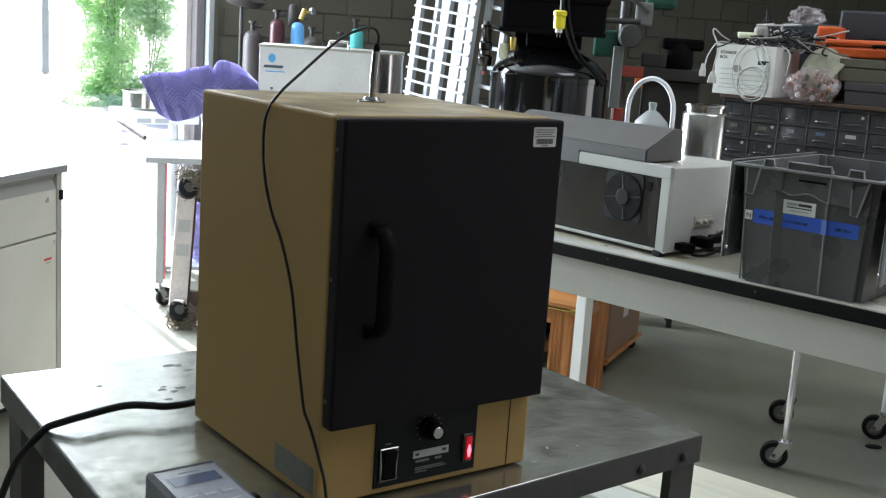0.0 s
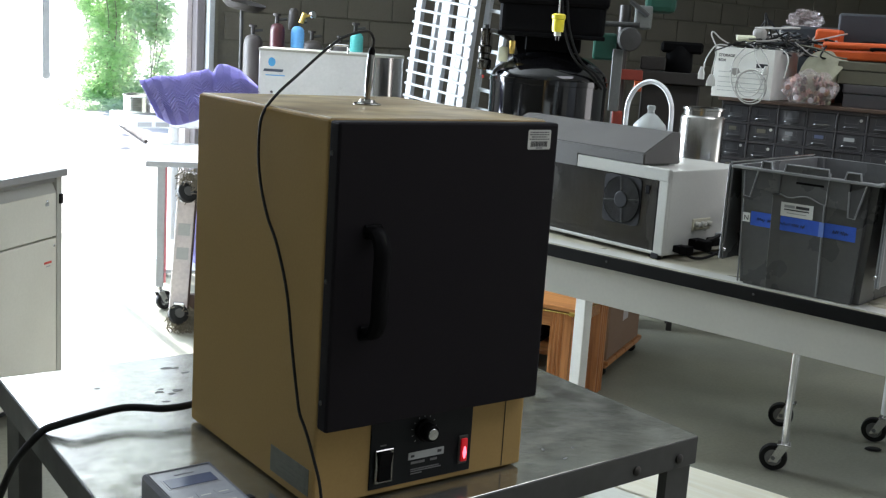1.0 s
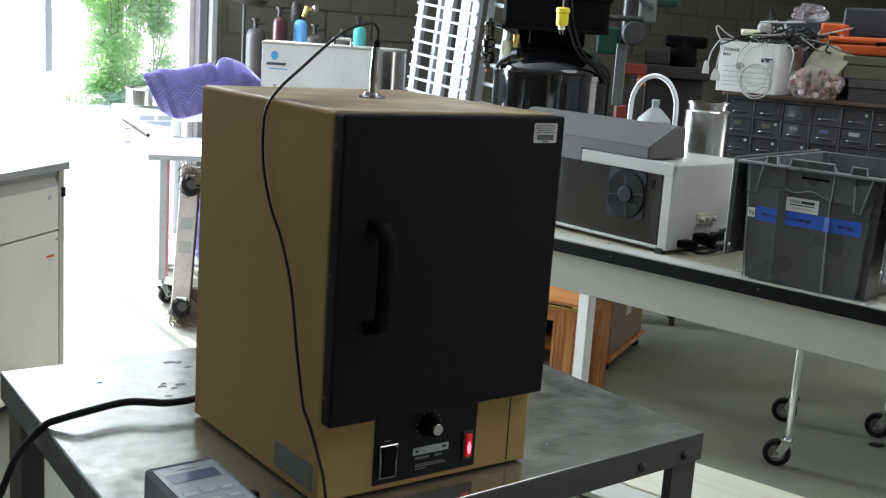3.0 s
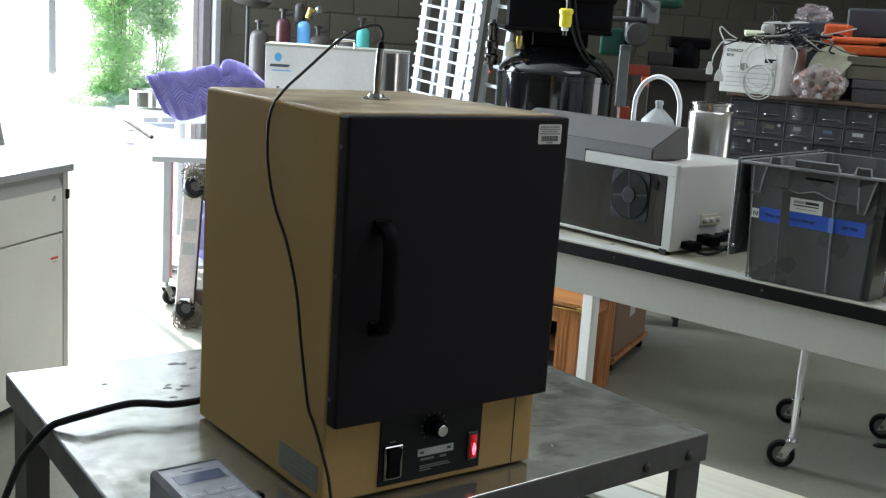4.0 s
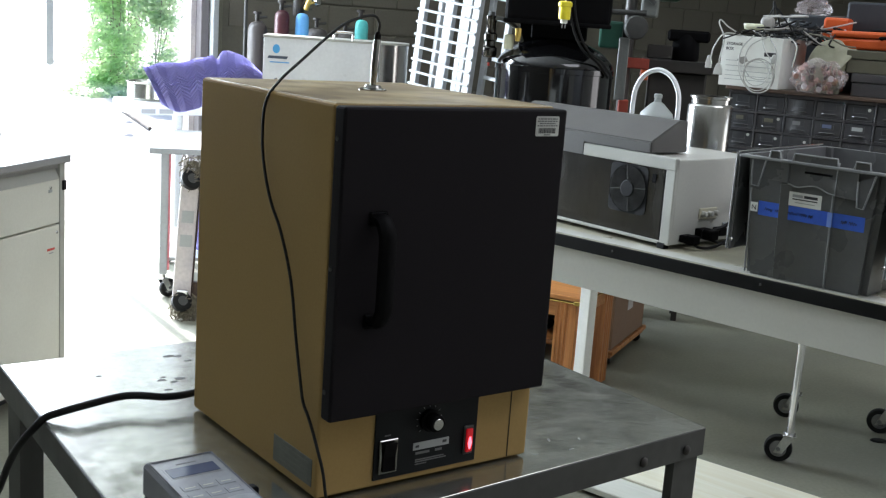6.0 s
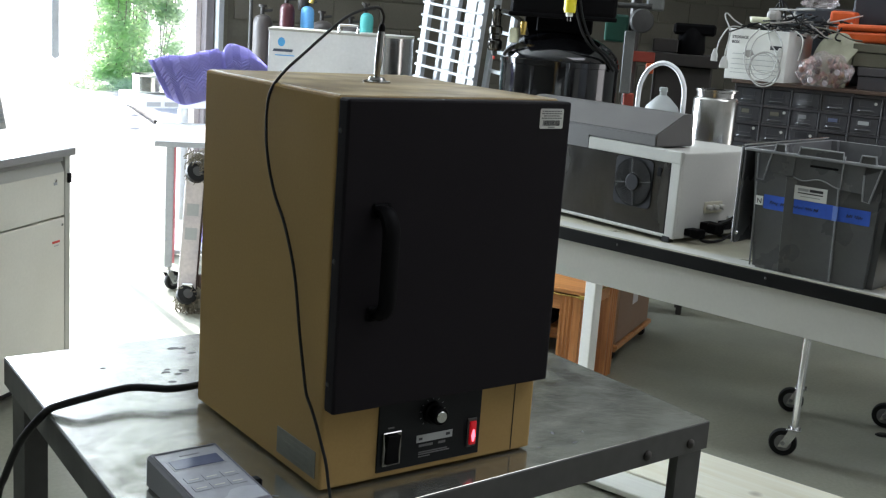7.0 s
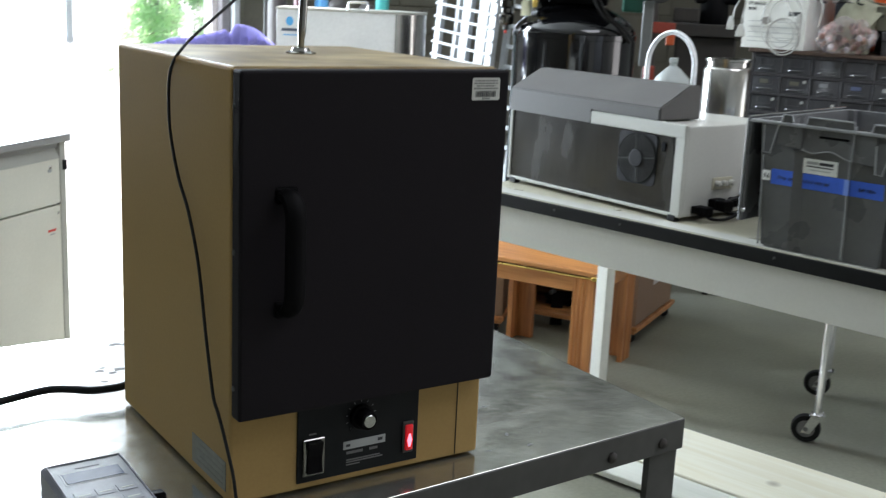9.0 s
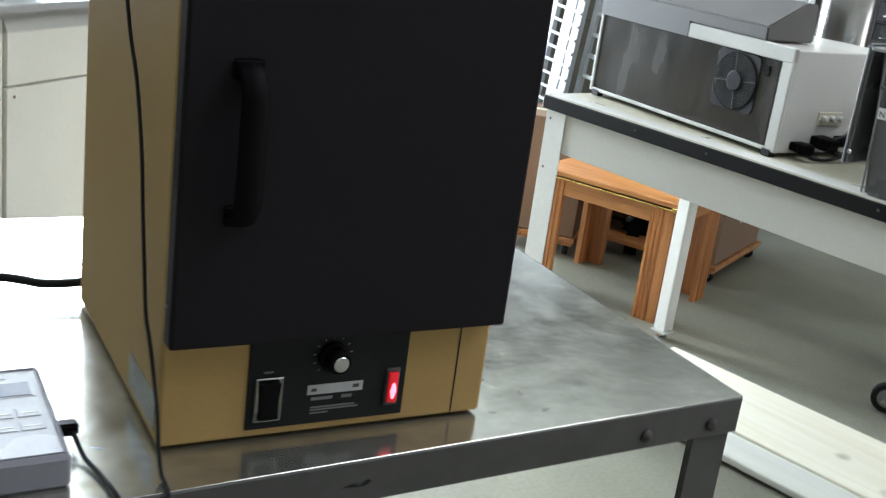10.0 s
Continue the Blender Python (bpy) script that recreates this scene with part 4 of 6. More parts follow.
def tote():
    t = thing("storage_tote", pose(2.463, 1.812, BENCH_Z, 0, 0, -77.3), "dark grey plastic tote with hinged lids hanging open", "storage box")
    w0, w1, d0, d1, h, th = 0.345, 0.39, 0.50, 0.55, 0.335, 0.004
    ox, oy = (w1 - w0) / 2, (d1 - d0) / 2

    def ring_at(z, inset):
        f = z / h
        return [(-ox * f + inset, -oy * f + inset, z), (w0 + ox * f - inset, -oy * f + inset, z), (w0 + ox * f - inset, d0 + oy * f - inset, z), (-ox * f + inset, d0 + oy * f - inset, z)]
    bm = bmesh.new()
    loops = [[bm.verts.new(p) for p in ring_at(z, i)] for z, i in ((0.001, 0), (h, 0), (h, th), (0.008, th))]
    for a, b in zip(loops, loops[1:]):
        for i in range(4):
            bm.faces.new((a[i], a[(i + 1) % 4], b[(i + 1) % 4], b[i]))
    bm.faces.new(list(reversed(loops[0])))
    bm.faces.new(loops[3])
    bmesh.ops.recalc_face_normals(bm, faces=list(bm.faces))
    bmesh.ops.bevel(bm, geom=[e for e in bm.edges if abs((e.verts[0].co - e.verts[1].co).normalized().z) > 0.8], offset=0.018, segments=4, affect="EDGES")
    body = part("body", bm, TOTE, t, smooth=True)
    # rim with a wavy skirt, and stiffening ribs
    lean = Matrix.Rotation(math.atan2(oy, h), 4, "X")
    rim = box(-ox - 0.014, -oy - 0.016, h - 0.008, w0 + ox + 0.014, -oy + 0.004, h, 0.002)
    box(-ox - 0.014, d0 + oy - 0.004, h - 0.008, w0 + ox + 0.014, d0 + oy + 0.016, h, 0.002, bm=rim)
    box(-ox - 0.016, -oy, h - 0.008, -ox + 0.004, d0 + oy, h, 0.002, bm=rim)
    box(w0 + ox - 0.004, -oy, h - 0.008, w0 + ox + 0.016, d0 + oy, h, 0.002, bm=rim)
    part("rim", rim, TOTE_EDGE, body, "paler grey rim")
    n = 24
    low = [(0.108 + 0.132 * i / n, h - 0.062 - 0.008 * i / n - 0.006 * math.sin(i / n * math.pi * 2.6)) for i in range(n + 1)]
    for a, b, deep in ((0.040, 0.108, 0.058), (0.244, 0.300, 0.078)):
        part("skirt", prism([(a, h - 0.006), (a, h - deep), (b, h - deep - 0.003), (b, h - 0.006)], 0.010, 0.001, m=at(0, -oy + 0.002, 0) @ FACE_FRONT), TOTE, body)
    part("grip_panel", prism([(0.108, h - 0.006)] + low + [(0.240, h - 0.006)], 0.004, m=at(0, -oy + 0.002, 0) @ FACE_FRONT), TOTE, body, "recessed hand grip panel")
    part("skirt_bead", tube([(x, -oy - 0.0045, z) for x, z in low], 0.0020, 6, None, 1), TOTE_EDGE, body)
    part("grip_slot", box(0.150, -oy - 0.0035, h - 0.030, 0.228, -oy - 0.001, h - 0.024, 0.001), BLACK_PLASTIC, body)
    part("grip_post", box(0.2405, -oy - 0.010, h - 0.078, 0.2435, -oy + 0.001, h + 0.010, 0.001), TOTE_EDGE, body)
    for ear in ([(0.004, h - 0.012), (0.008, h - 0.080), (0.028, h - 0.082), (0.044, h - 0.004)], [(0.302, h - 0.030), (0.306, h - 0.098), (0.324, h - 0.100), (0.346, h - 0.010)]):
        eb = bmesh.new()
        tube([(x, -oy - 0.013, z) for x, z in ear], 0.0026, 6, eb, 1)
        part("latch_post", eb, TOTE_EDGE, body)
        part("latch_well", prism(ear, 0.002, m=at(0, -oy - 0.006, 0) @ FACE_FRONT), TOTE, body)
    for x0, x1 in ((0.050, 0.084), (0.118, 0.244), (0.286, 0.330)):
        part("rim_lug", tube([(x0, -oy - 0.012, h), (x0 + 0.004, -oy - 0.012, h + 0.020), (x1 - 0.004, -oy - 0.012, h + 0.020), (x1, -oy - 0.012, h)], 0.0028, 6, None, 1), TOTE_EDGE, body)
        part("lug_web", box(x0 + 0.002, -oy - 0.010, h - 0.002, x1 - 0.002, -oy - 0.007, h + 0.018, 0.001), TOTE, body)
    front = at(0, 0, 0) @ lean
    part("rib", box(0.232, -0.006, 0.004, 0.2375, 0.002, h - 0.07, 0.0015, m=front), TOTE_EDGE, body, "pale vertical rib")
    part("corner_edge", box(-0.001, -0.003, 0.004, 0.003, 0.003, h - 0.09, 0.001, m=front), TOTE_EDGE, body)
    # ridge added so that its turned flank shades a soft upright band
    part("fold", prism([(0.084, 0.002), (0.090, -0.010), (0.122, 0.002)], h - 0.07, m=front @ at(0, 0, 0.004)), TOTE, body, "added ridge giving the wall a soft dark band")
    # lids hanging on both sides, each in toothed halves
    for s, x in ((-1, -ox - 0.022), (1, w0 + ox + 0.022)):
        lid = box(min(x, x + s * 0.008), -oy + 0.01, h - 0.275, max(x, x + s * 0.008), d0 + oy - 0.01, h + 0.002, 0.003)
        part("lid", lid, TOTE, t, "grey hinged lid flap")
        part("lid_rib", box(min(x + s * 0.008, x + s * 0.014), -oy + 0.008, h - 0.275, max(x + s * 0.008, x + s * 0.014), -oy + 0.02, h, 0.002), TOTE_EDGE, t)
        part("hinge_wire", cyl(0.003, (x, -oy - 0.01, h + 0.004), (x, d0 + oy + 0.01, h + 0.004), 8), CHROME, t)
        part("rivet", lathe([(0, 0), (0.006, 0), (0.004, 0.003), (0, 0.003)], 12, m=at(x, -oy + 0.008, h - 0.245) @ pose(0, 0, 0, 90)), CHROME, t, smooth=True)
    # labels on the front
    def on(x0, z0, x1, z1, lift):
        return box(x0, -lift, z0, x1, -lift + 0.0006, z1, m=front)
    tape = part("tape", on(0.026, 0.172, 0.325, 0.212, 0.0012), TAPE, body, "strip of blue masking tape with faint handwriting")
    rnd = random.Random(8)
    # paler blue where the tape crosses the rib
    part("tape_on_rib", on(0.226, 0.1725, 0.2395, 0.2125, 0.0078), TAPE_PALE, tape, "paler piece of tape over the rib")
    for x, wide in ((0.045, 0.022), (0.076, 0.018), (0.112, 0.030), (0.147, 0.020), (0.172, 0.012), (0.262, 0.016), (0.283, 0.022)):
        pts = [(x + wide * i / 7, -0.0014, 0.190 + (0.0055 if i % 2 else -0.004) * rnd.uniform(0.4, 1.2)) for i in range(8)]
        part("pen_stroke", tube(pts, 0.0008, 5, None, 3, front), INK, tape)
    part("letter_tag", on(0.003, 0.180, 0.0245, 0.206, 0.0034), PAPER, body)
    words("letter", "N", 0.02, INK, body, front @ at(0.0062, -0.0038, 0.185) @ FACE_FRONT)
    part("label", on(0.112, 0.213, 0.204, 0.2515, 0.0018), PAPER, body, "white company label")
    part("label_line", on(0.122, 0.2305, 0.193, 0.2335, 0.0024), INK, body)
    for a, b, z in ((0.122, 0.152, 0.2375), (0.155, 0.193, 0.2375), (0.130, 0.186, 0.222)):
        part("label_print", on(a, z, b, z + (0.0075 if z > 0.23 else 0.002), 0.0024), GREY_INK if a < 0.14 else INK, body)
    return t


tote()

can = thing("steel_canister", at(2.925, 2.40, BENCH_Z), "tall polished stainless steel canister on the bench", "canister")
part("body", lathe([(0, 0), (0.072, 0), (0.075, 0.004), (0.075, 0.415), (0.072, 0.42), (0.066, 0.424), (0.066, 0.44), (0.071, 0.442), (0.071, 0.449), (0.060, 0.449), (0.060, 0.43), (0.07, 0.41), (0.07, 0.01), (0, 0.01)], 40), CAN_STEEL, can, smooth=True)

stand = solid("jug_stand", box(-0.14, -0.10, 0, 0.14, 0.10, 0.137, 0.006), WHITE_METAL, BENCH @ at(0.27, 0.655, BENCH_Z), "white box that the jug stands on", "box")
jug = thing("plastic_jug", BENCH @ at(0.310, 0.655, BENCH_Z + 0.138) @ Matrix.Diagonal((0.84, 0.84, 1.0, 1.0)), "milky plastic jug behind the instrument", "jug")
part("body", lathe([(0, 0), (0.060, 0), (0.068, 0.008), (0.070, 0.185), (0.074, 0.212), (0.068, 0.226), (0.030, 0.258), (0.016, 0.266), (0.015, 0.278), (0.018, 0.280), (0.018, 0.292), (0.014, 0.295), (0, 0.295)], 28), JUG, jug, smooth=True)
hose = thing("white_hose", BENCH @ at(0.30, 0.625, BENCH_Z + 0.138), "arched white plastic hose behind the instrument", "hose")
arc = [(-0.075, 0, 0.0), (-0.074, 0, 0.12)] + [(0.02 - 0.095 * math.cos(a), 0, 0.266 + 0.115 * math.sin(a)) for a in (0.0, 0.5, 1.0, 1.57, 2.14, 2.64, 3.14)] + [(0.114, 0, 0.12), (0.112, 0, 0.0)]
part("pipe", tube(arc, 0.0088, 12), VINYL, hose, smooth=True)
part("inner_line", tube([(x, y - 0.0095, z) for x, y, z in [(q[0], q[1] + 0.0016, q[2]) for q in arc[1:-1]]], 0.0020, 6), GREY_INK, hose)

# ---- the meter and the mains lead on the steel table ----
def handheld_meter():
    t = thing("digital_meter", pose(0.492, 1.068, TABLE_Z, 0, 0, 1.5), "grey thermometer with a display and six keys, on the steel table", "meter")
    body = prism([(-0.084, 0), (0.088, 0), (0.088, 0.046), (-0.084, 0.034)], 0.10, 0.004, m=at(0.05, 0, 0) @ Matrix(((0, 0, -1, 0), (1, 0, 0, 0), (0, 1, 0, 0), (0, 0, 0, 1))))
    part("body", body, METER_BODY, t)
    tilt = at(0, -0.084, 0.0342) @ Matrix.Rotation(math.atan2(0.012, 0.172), 4, "X")
    face = part("face", box(-0.046, 0.006, 0.0, 0.046, 0.164, 0.0012, 0.0005, m=tilt), METER_FACE, t, "pale grey face plate")
    part("display", box(-0.034, 0.112, 0.001, 0.034, 0.137, 0.002, m=tilt), LCD, face, "grey liquid crystal display")
    part("print_line", box(-0.014, 0.146, 0.001, 0.014, 0.1485, 0.0017, m=tilt), METER_BODY, face)
    for e in ((-0.0455, 0.0065, -0.0435, 0.1635), (0.0435, 0.0065, 0.0455, 0.1635), (-0.0435, 0.1615, 0.0435, 0.1635)):
        part("face_rim", box(e[0], e[1], 0.001, e[2], e[3], 0.0028, 0.0006, m=tilt), METER_BODY, face, "raised rim round the face")
    part("display_frame", box(-0.037, 0.109, 0.0011, 0.037, 0.140, 0.0015, m=tilt), METER_FACE, face)
    for r in range(2):
        for c in range(3):
            part("key", box(-0.036 + 0.025 * c, 0.072 - 0.024 * r, 0.001, -0.014 + 0.025 * c, 0.088 - 0.024 * r, 0.0020, 0.0006, m=tilt), METER_FACE, face)
            part("key_print", box(-0.032 + 0.025 * c, 0.078 - 0.024 * r, 0.0019, -0.018 + 0.025 * c, 0.080 - 0.024 * r, 0.0023, m=tilt), AGED_LABEL, face)
    part("jack", box(0.05, -0.012, 0.012, 0.072, 0.004, 0.026, 0.003), BLACK_PLASTIC, t)
    part("lead", tube([(0.066, -0.010, 0.018), (0.070, -0.04, 0.006), (0.078, -0.075, 0.004), (0.085, -0.12, 0.002), (0.092, -0.134, -0.03), (0.095, -0.138, -0.2)], 0.0026, 8), RUBBER, t, smooth=True)
    return t


handheld_meter()
lead = thing("mains_lead", at(0.633, 1.40, TABLE_Z), "thick black mains lead from the oven over the table's edge", "cable")
part("cord", tube([(0.09, 0.034, 0.05), (0.05, 0.046, 0.034), (0.005, 0.044, 0.023), (-0.040, 0.046, 0.022), (-0.064, 0.060, 0.0225), (-0.089, 0.074, 0.0225), (-0.117, 0.075, 0.022), (-0.177, 0.062, 0.020), (-0.206, 0.068, 0.013), (-0.224, 0.074, 0.0060),
                   (-0.238, 0.075, -0.006), (-0.246, 0.105, -0.035), (-0.248, 0.165, -0.085), (-0.248, 0.24, -0.165), (-0.248, 0.285, -0.22), (-0.245, 0.36, -0.38), (-0.24, 0.4, -0.6), (-0.22, 0.45, -0.885)], 0.0062, 10), RUBBER, lead, smooth=True)

# ---- the low cabinets towards the garage door ----
def low_cabinet():
    t = thing("low_cabinet", pose(1.287, 4.155, 0, 0, 0, 40.0), "cream laboratory cabinet with drawers, doors and a grey top", "cabinet")
    L, D = 1.20, 0.62
    part("carcass", box(-L, 0.02, 0.06, 0, D, 0.905, 0.002), CABINET, t)
    part("end_panel", box(-0.034, -0.002, 0.06, 0.0, 0.02, 0.905, 0.002), WHITE_METAL, t)
    part("plinth", box(-L + 0.02, 0.08, 0, -0.06, D - 0.02, 0.06), INK, t)
    part("countertop", box(-L - 0.01, -0.02, 0.907, 0.012, D + 0.01, 0.936, 0.004, seg=2), CABINET_TOP, t, "grey countertop")
    FW = 0.535
    for x in (-0.0395 - 2 * FW - 0.02, -0.0395 - FW):
        r = x + FW
        d = part("drawer", box(x, -0.002, 0.676, r, 0.018, 0.846, 0.002), CABINET, t)
        part("lock_plate", box(r - 0.072, -0.0045, 0.800, r - 0.050, -0.0015, 0.812, 0.001), MACHINE_GREY, d)
        part("lock", cyl(0.006, (r - 0.061, -0.007, 0.818), (r - 0.061, 0.0, 0.818), 14, bevel=0.001), CHROME, d, smooth=True)
        grip = prism([(-0.002, 0.846), (0.016, 0.884), (0.018, 0.884), (0.018, 0.846)], FW, m=Matrix(((0, 0, 1, x), (1, 0, 0, 0), (0, 1, 0, 0), (0, 0, 0, 1))))
        part("finger_pull", grip, WHITE_METAL, d, "sloping finger recess along the drawer's top")
        b = part("door", box(x, -0.002, 0.066, r, 0.018, 0.668, 0.002), CABINET, t)
        for lx in (r - 0.018, x + 0.028):
            part("lock", cyl(0.006, (lx, -0.006, 0.640), (lx, 0.0, 0.640), 14, bevel=0.001), CHROME, b, smooth=True)
        part("maker_mark", box(r - 0.082, -0.0026, 0.574, r - 0.032, -0.0018, 0.583), RED_INK, b)
        part("maker_print", box(r - 0.070, -0.0026, 0.562, r - 0.040, -0.0018, 0.566), GREY_INK, b)
    # greyer than the drawers: shade of the recess put in as a strip
    part("shadow_rail", box(-L, 0.006, 0.886, -0.036, 0.02, 0.904, 0.001), CABINET_TOP, t)
    part("bumper", box(-0.022, -0.012, 0.80, -0.004, -0.001, 0.838, 0.002), RUBBER, t)
    return t


low_cabinet()
bal = thing("keypad_instrument", pose(0.962, 4.108, 0.936, 0, 0, 40), "pale bench instrument with displays and a keypad on the cabinet", "instrument")
TILT = pose(0, 0, 0, -12, 0, 0)
part("base", box(-0.30, -0.02, 0, 0.05, 0.25, 0.045, 0.01, seg=2), METER_BODY, bal)
part("neck", box(-0.26, -0.01, 0.045, 0.03, 0.12, 0.075, 0.004), LCD, bal)
hd = part("head", box(-0.15, -0.05, 0.065, 0.085, 0.02, 0.245, 0.006, seg=2, m=TILT), WHITE_METAL, bal, "pale front panel")
part("side_cover", box(-0.32, -0.046, 0.06, -0.151, 0.10, 0.25, 0.010, seg=2, m=TILT), METER_BODY, bal, "blue-grey moulded cover")
for c in range(4):
    for r in range(4):
        part("key", box(-0.002 + 0.0195 * c, -0.055, 0.090 + 0.0195 * r, 0.0125 + 0.0195 * c, -0.049, 0.1045 + 0.0195 * r, 0.002, m=TILT), GREY_INK, hd)
for c in range(2):
    for r in range(3):
        part("soft_key", box(-0.122 + 0.024 * c, -0.053, 0.112 + 0.021 * r, -0.103 + 0.024 * c, -0.049, 0.127 + 0.021 * r, 0.001, m=TILT), PALE_GREEN, hd, "pale green key")
part("display", box(-0.006, -0.053, 0.184, 0.062, -0.049, 0.212, m=TILT), LCD, hd)
part("display", box(-0.132, -0.053, 0.206, -0.066, -0.049, 0.228, m=TILT), LCD, hd)
part("print_line", box(-0.122, -0.052, 0.192, -0.076, -0.049, 0.197, m=TILT), GREY_INK, hd)
part("maker_print", box(-0.118, -0.052, 0.080, -0.070, -0.049, 0.087, m=TILT), GREY_INK, hd)

# ---- under and behind the bench ----
def oak_table():
    t = thing("oak_side_table", pose(3.035, 3.075, 0, 0, 0, 26.0), "honey oak side table with fluted legs and brass corners", "table")
    W, D, H = 0.46, 0.56, 0.475
    part("tabletop", box(-0.02, -0.02, H - 0.022, W + 0.02, D + 0.02, H, 0.006, seg=2), OAK, t)
    part("brass_line", box(-0.0215, -0.0215, H - 0.031, W + 0.0215, D + 0.0215, H - 0.0265, 0.001), BRASS, t, "thin brass band")
    # corner legs of two boards each, the outer faces fluted
    B, TH = 0.092, 0.022
    flute = [(0.0, 0.0)]
    for k in range(3):
        c = 0.022 + 0.024 * k
        flute += [(c - 0.008, 0.0), (c - 0.004, 0.005), (c + 0.004, 0.005), (c + 0.008, 0.0)]
    flute += [(B, 0.0), (B, TH), (0.0, TH)]
    for x, y, sx, sy in ((0, 0, 1, 1), (W, 0, -1, 1), (0, D, 1, -1), (W, D, -1, -1)):
        leg = prism([(x + sx * a, y + sy * b) for a, b in flute], H - 0.032)
        prism([(x + sx * b, y + sy * (TH + a * (B - TH) / B)) for a, b in flute], H - 0.032, bm=leg)
        part("leg", leg, OAK_LEG, t, "fluted oak corner leg of two boards")
    for a in ((B, 0.006, W - B, 0.024), (B, D - 0.024, W - B, D - 0.006), (0.006, B, 0.024, D - B), (W - 0.024, B, W - 0.006, D - B)):
        part("apron", box(a[0], a[1], H - 0.098, a[2], a[3], H - 0.032, 0.002), OAK, t)
    part("brass_corner", box(-0.0235, -0.0235, H - 0.036, 0.006, 0.006, H - 0.018, 0.002), BRASS, t)
    return t


oak_table()


def caster(parent, x, y, r=0.052, turn=0.0, z_top=0.14):
    m = at(x, y, 0) @ pose(0, 0, 0, 0, 0, turn)
    c = part("caster", cyl(0.014, (0, 0, z_top - 0.03), (0, 0, z_top), 14, bm=box(-0.024, -0.024, z_top - 0.034, 0.024, 0.024, z_top - 0.028, 0.002)), CHROME, parent, smooth=True)
    bmesh_m = m
    c.data.transform(bmesh_m)
    fork = bmesh.new()
    for s in (-1, 1):
        prism([(-0.02, z_top - 0.034), (0.02, z_top - 0.034), (0.052, r - 0.016), (0.020, r - 0.016)], 0.003, bm=fork, m=at(0, 0.018 * s + 0.0015, 0) @ FACE_FRONT)
    part("fork", fork, CHROME, c).data.transform(m)
    wheel = lathe([(0.0, -0.013), (r * 0.62, -0.013), (r * 0.66, -0.015), (r * 0.93, -0.015), (r, -0.008), (r, 0.008), (r * 0.93, 0.015), (r * 0.66, 0.015), (r * 0.62, 0.013), (0, 0.013)], 28, m=at(0.035, 0, r) @ pose(0, 0, 0, 90))
    part("wheel", wheel, RUBBER, c, smooth=True).data.transform(m)
    part("hub", lathe([(0, -0.021), (r * 0.16, -0.021), (r * 0.2, -0.0145), (r * 0.6, -0.0145), (r * 0.6, 0.0145), (r * 0.2, 0.0145), (r * 0.16, 0.021), (0, 0.021)], 20, m=at(0.035, 0, r) @ pose(0, 0, 0, 90)), CASTER_HUB, c, smooth=True).data.transform(m)
    return c


def rolling_cart():
    t = thing("rolling_cart", pose(3.30, 2.87, 0, 0, 0, -84), "chrome-legged rolling cart behind the bench", "cart")
    L, D, H = 1.5, 0.56, 0.84
    part("top_shelf", box(0, 0, H - 0.035, L, D + 0.28, H, 0.004), STEEL_DARK, t)
    for x, y in ((0.637, 0.028), (0.377, 0.507), (1.42, 0.03), (1.40, 0.50)):
        part("post", cyl(0.0135, (x, y, 0.12), (x, y, H - 0.03), 18), CHROME, t, smooth=True)
        caster(t, x, y, 0.052, 210)
    return t


rolling_cart()


def low_stool_cart():
    t = thing("white_equipment_cart", pose(4.02, 2.265, 0, 0, 0, -84), "low white steel equipment cart on casters", "cart")
    part("deck", box(0, 0, 0.40, 0.6, 0.45, 0.43, 0.004), WHITE_METAL, t)
    for x, y in ((0.03, 0.03), (0.57, 0.03), (0.03, 0.42), (0.57, 0.42)):
        part("leg", cyl(0.02, (x, y, 0.125), (x, y, 0.41), 16), VINYL, t, smooth=True)
        caster(t, x, y, 0.052, 200, 0.14)
    return t


low_stool_cart()


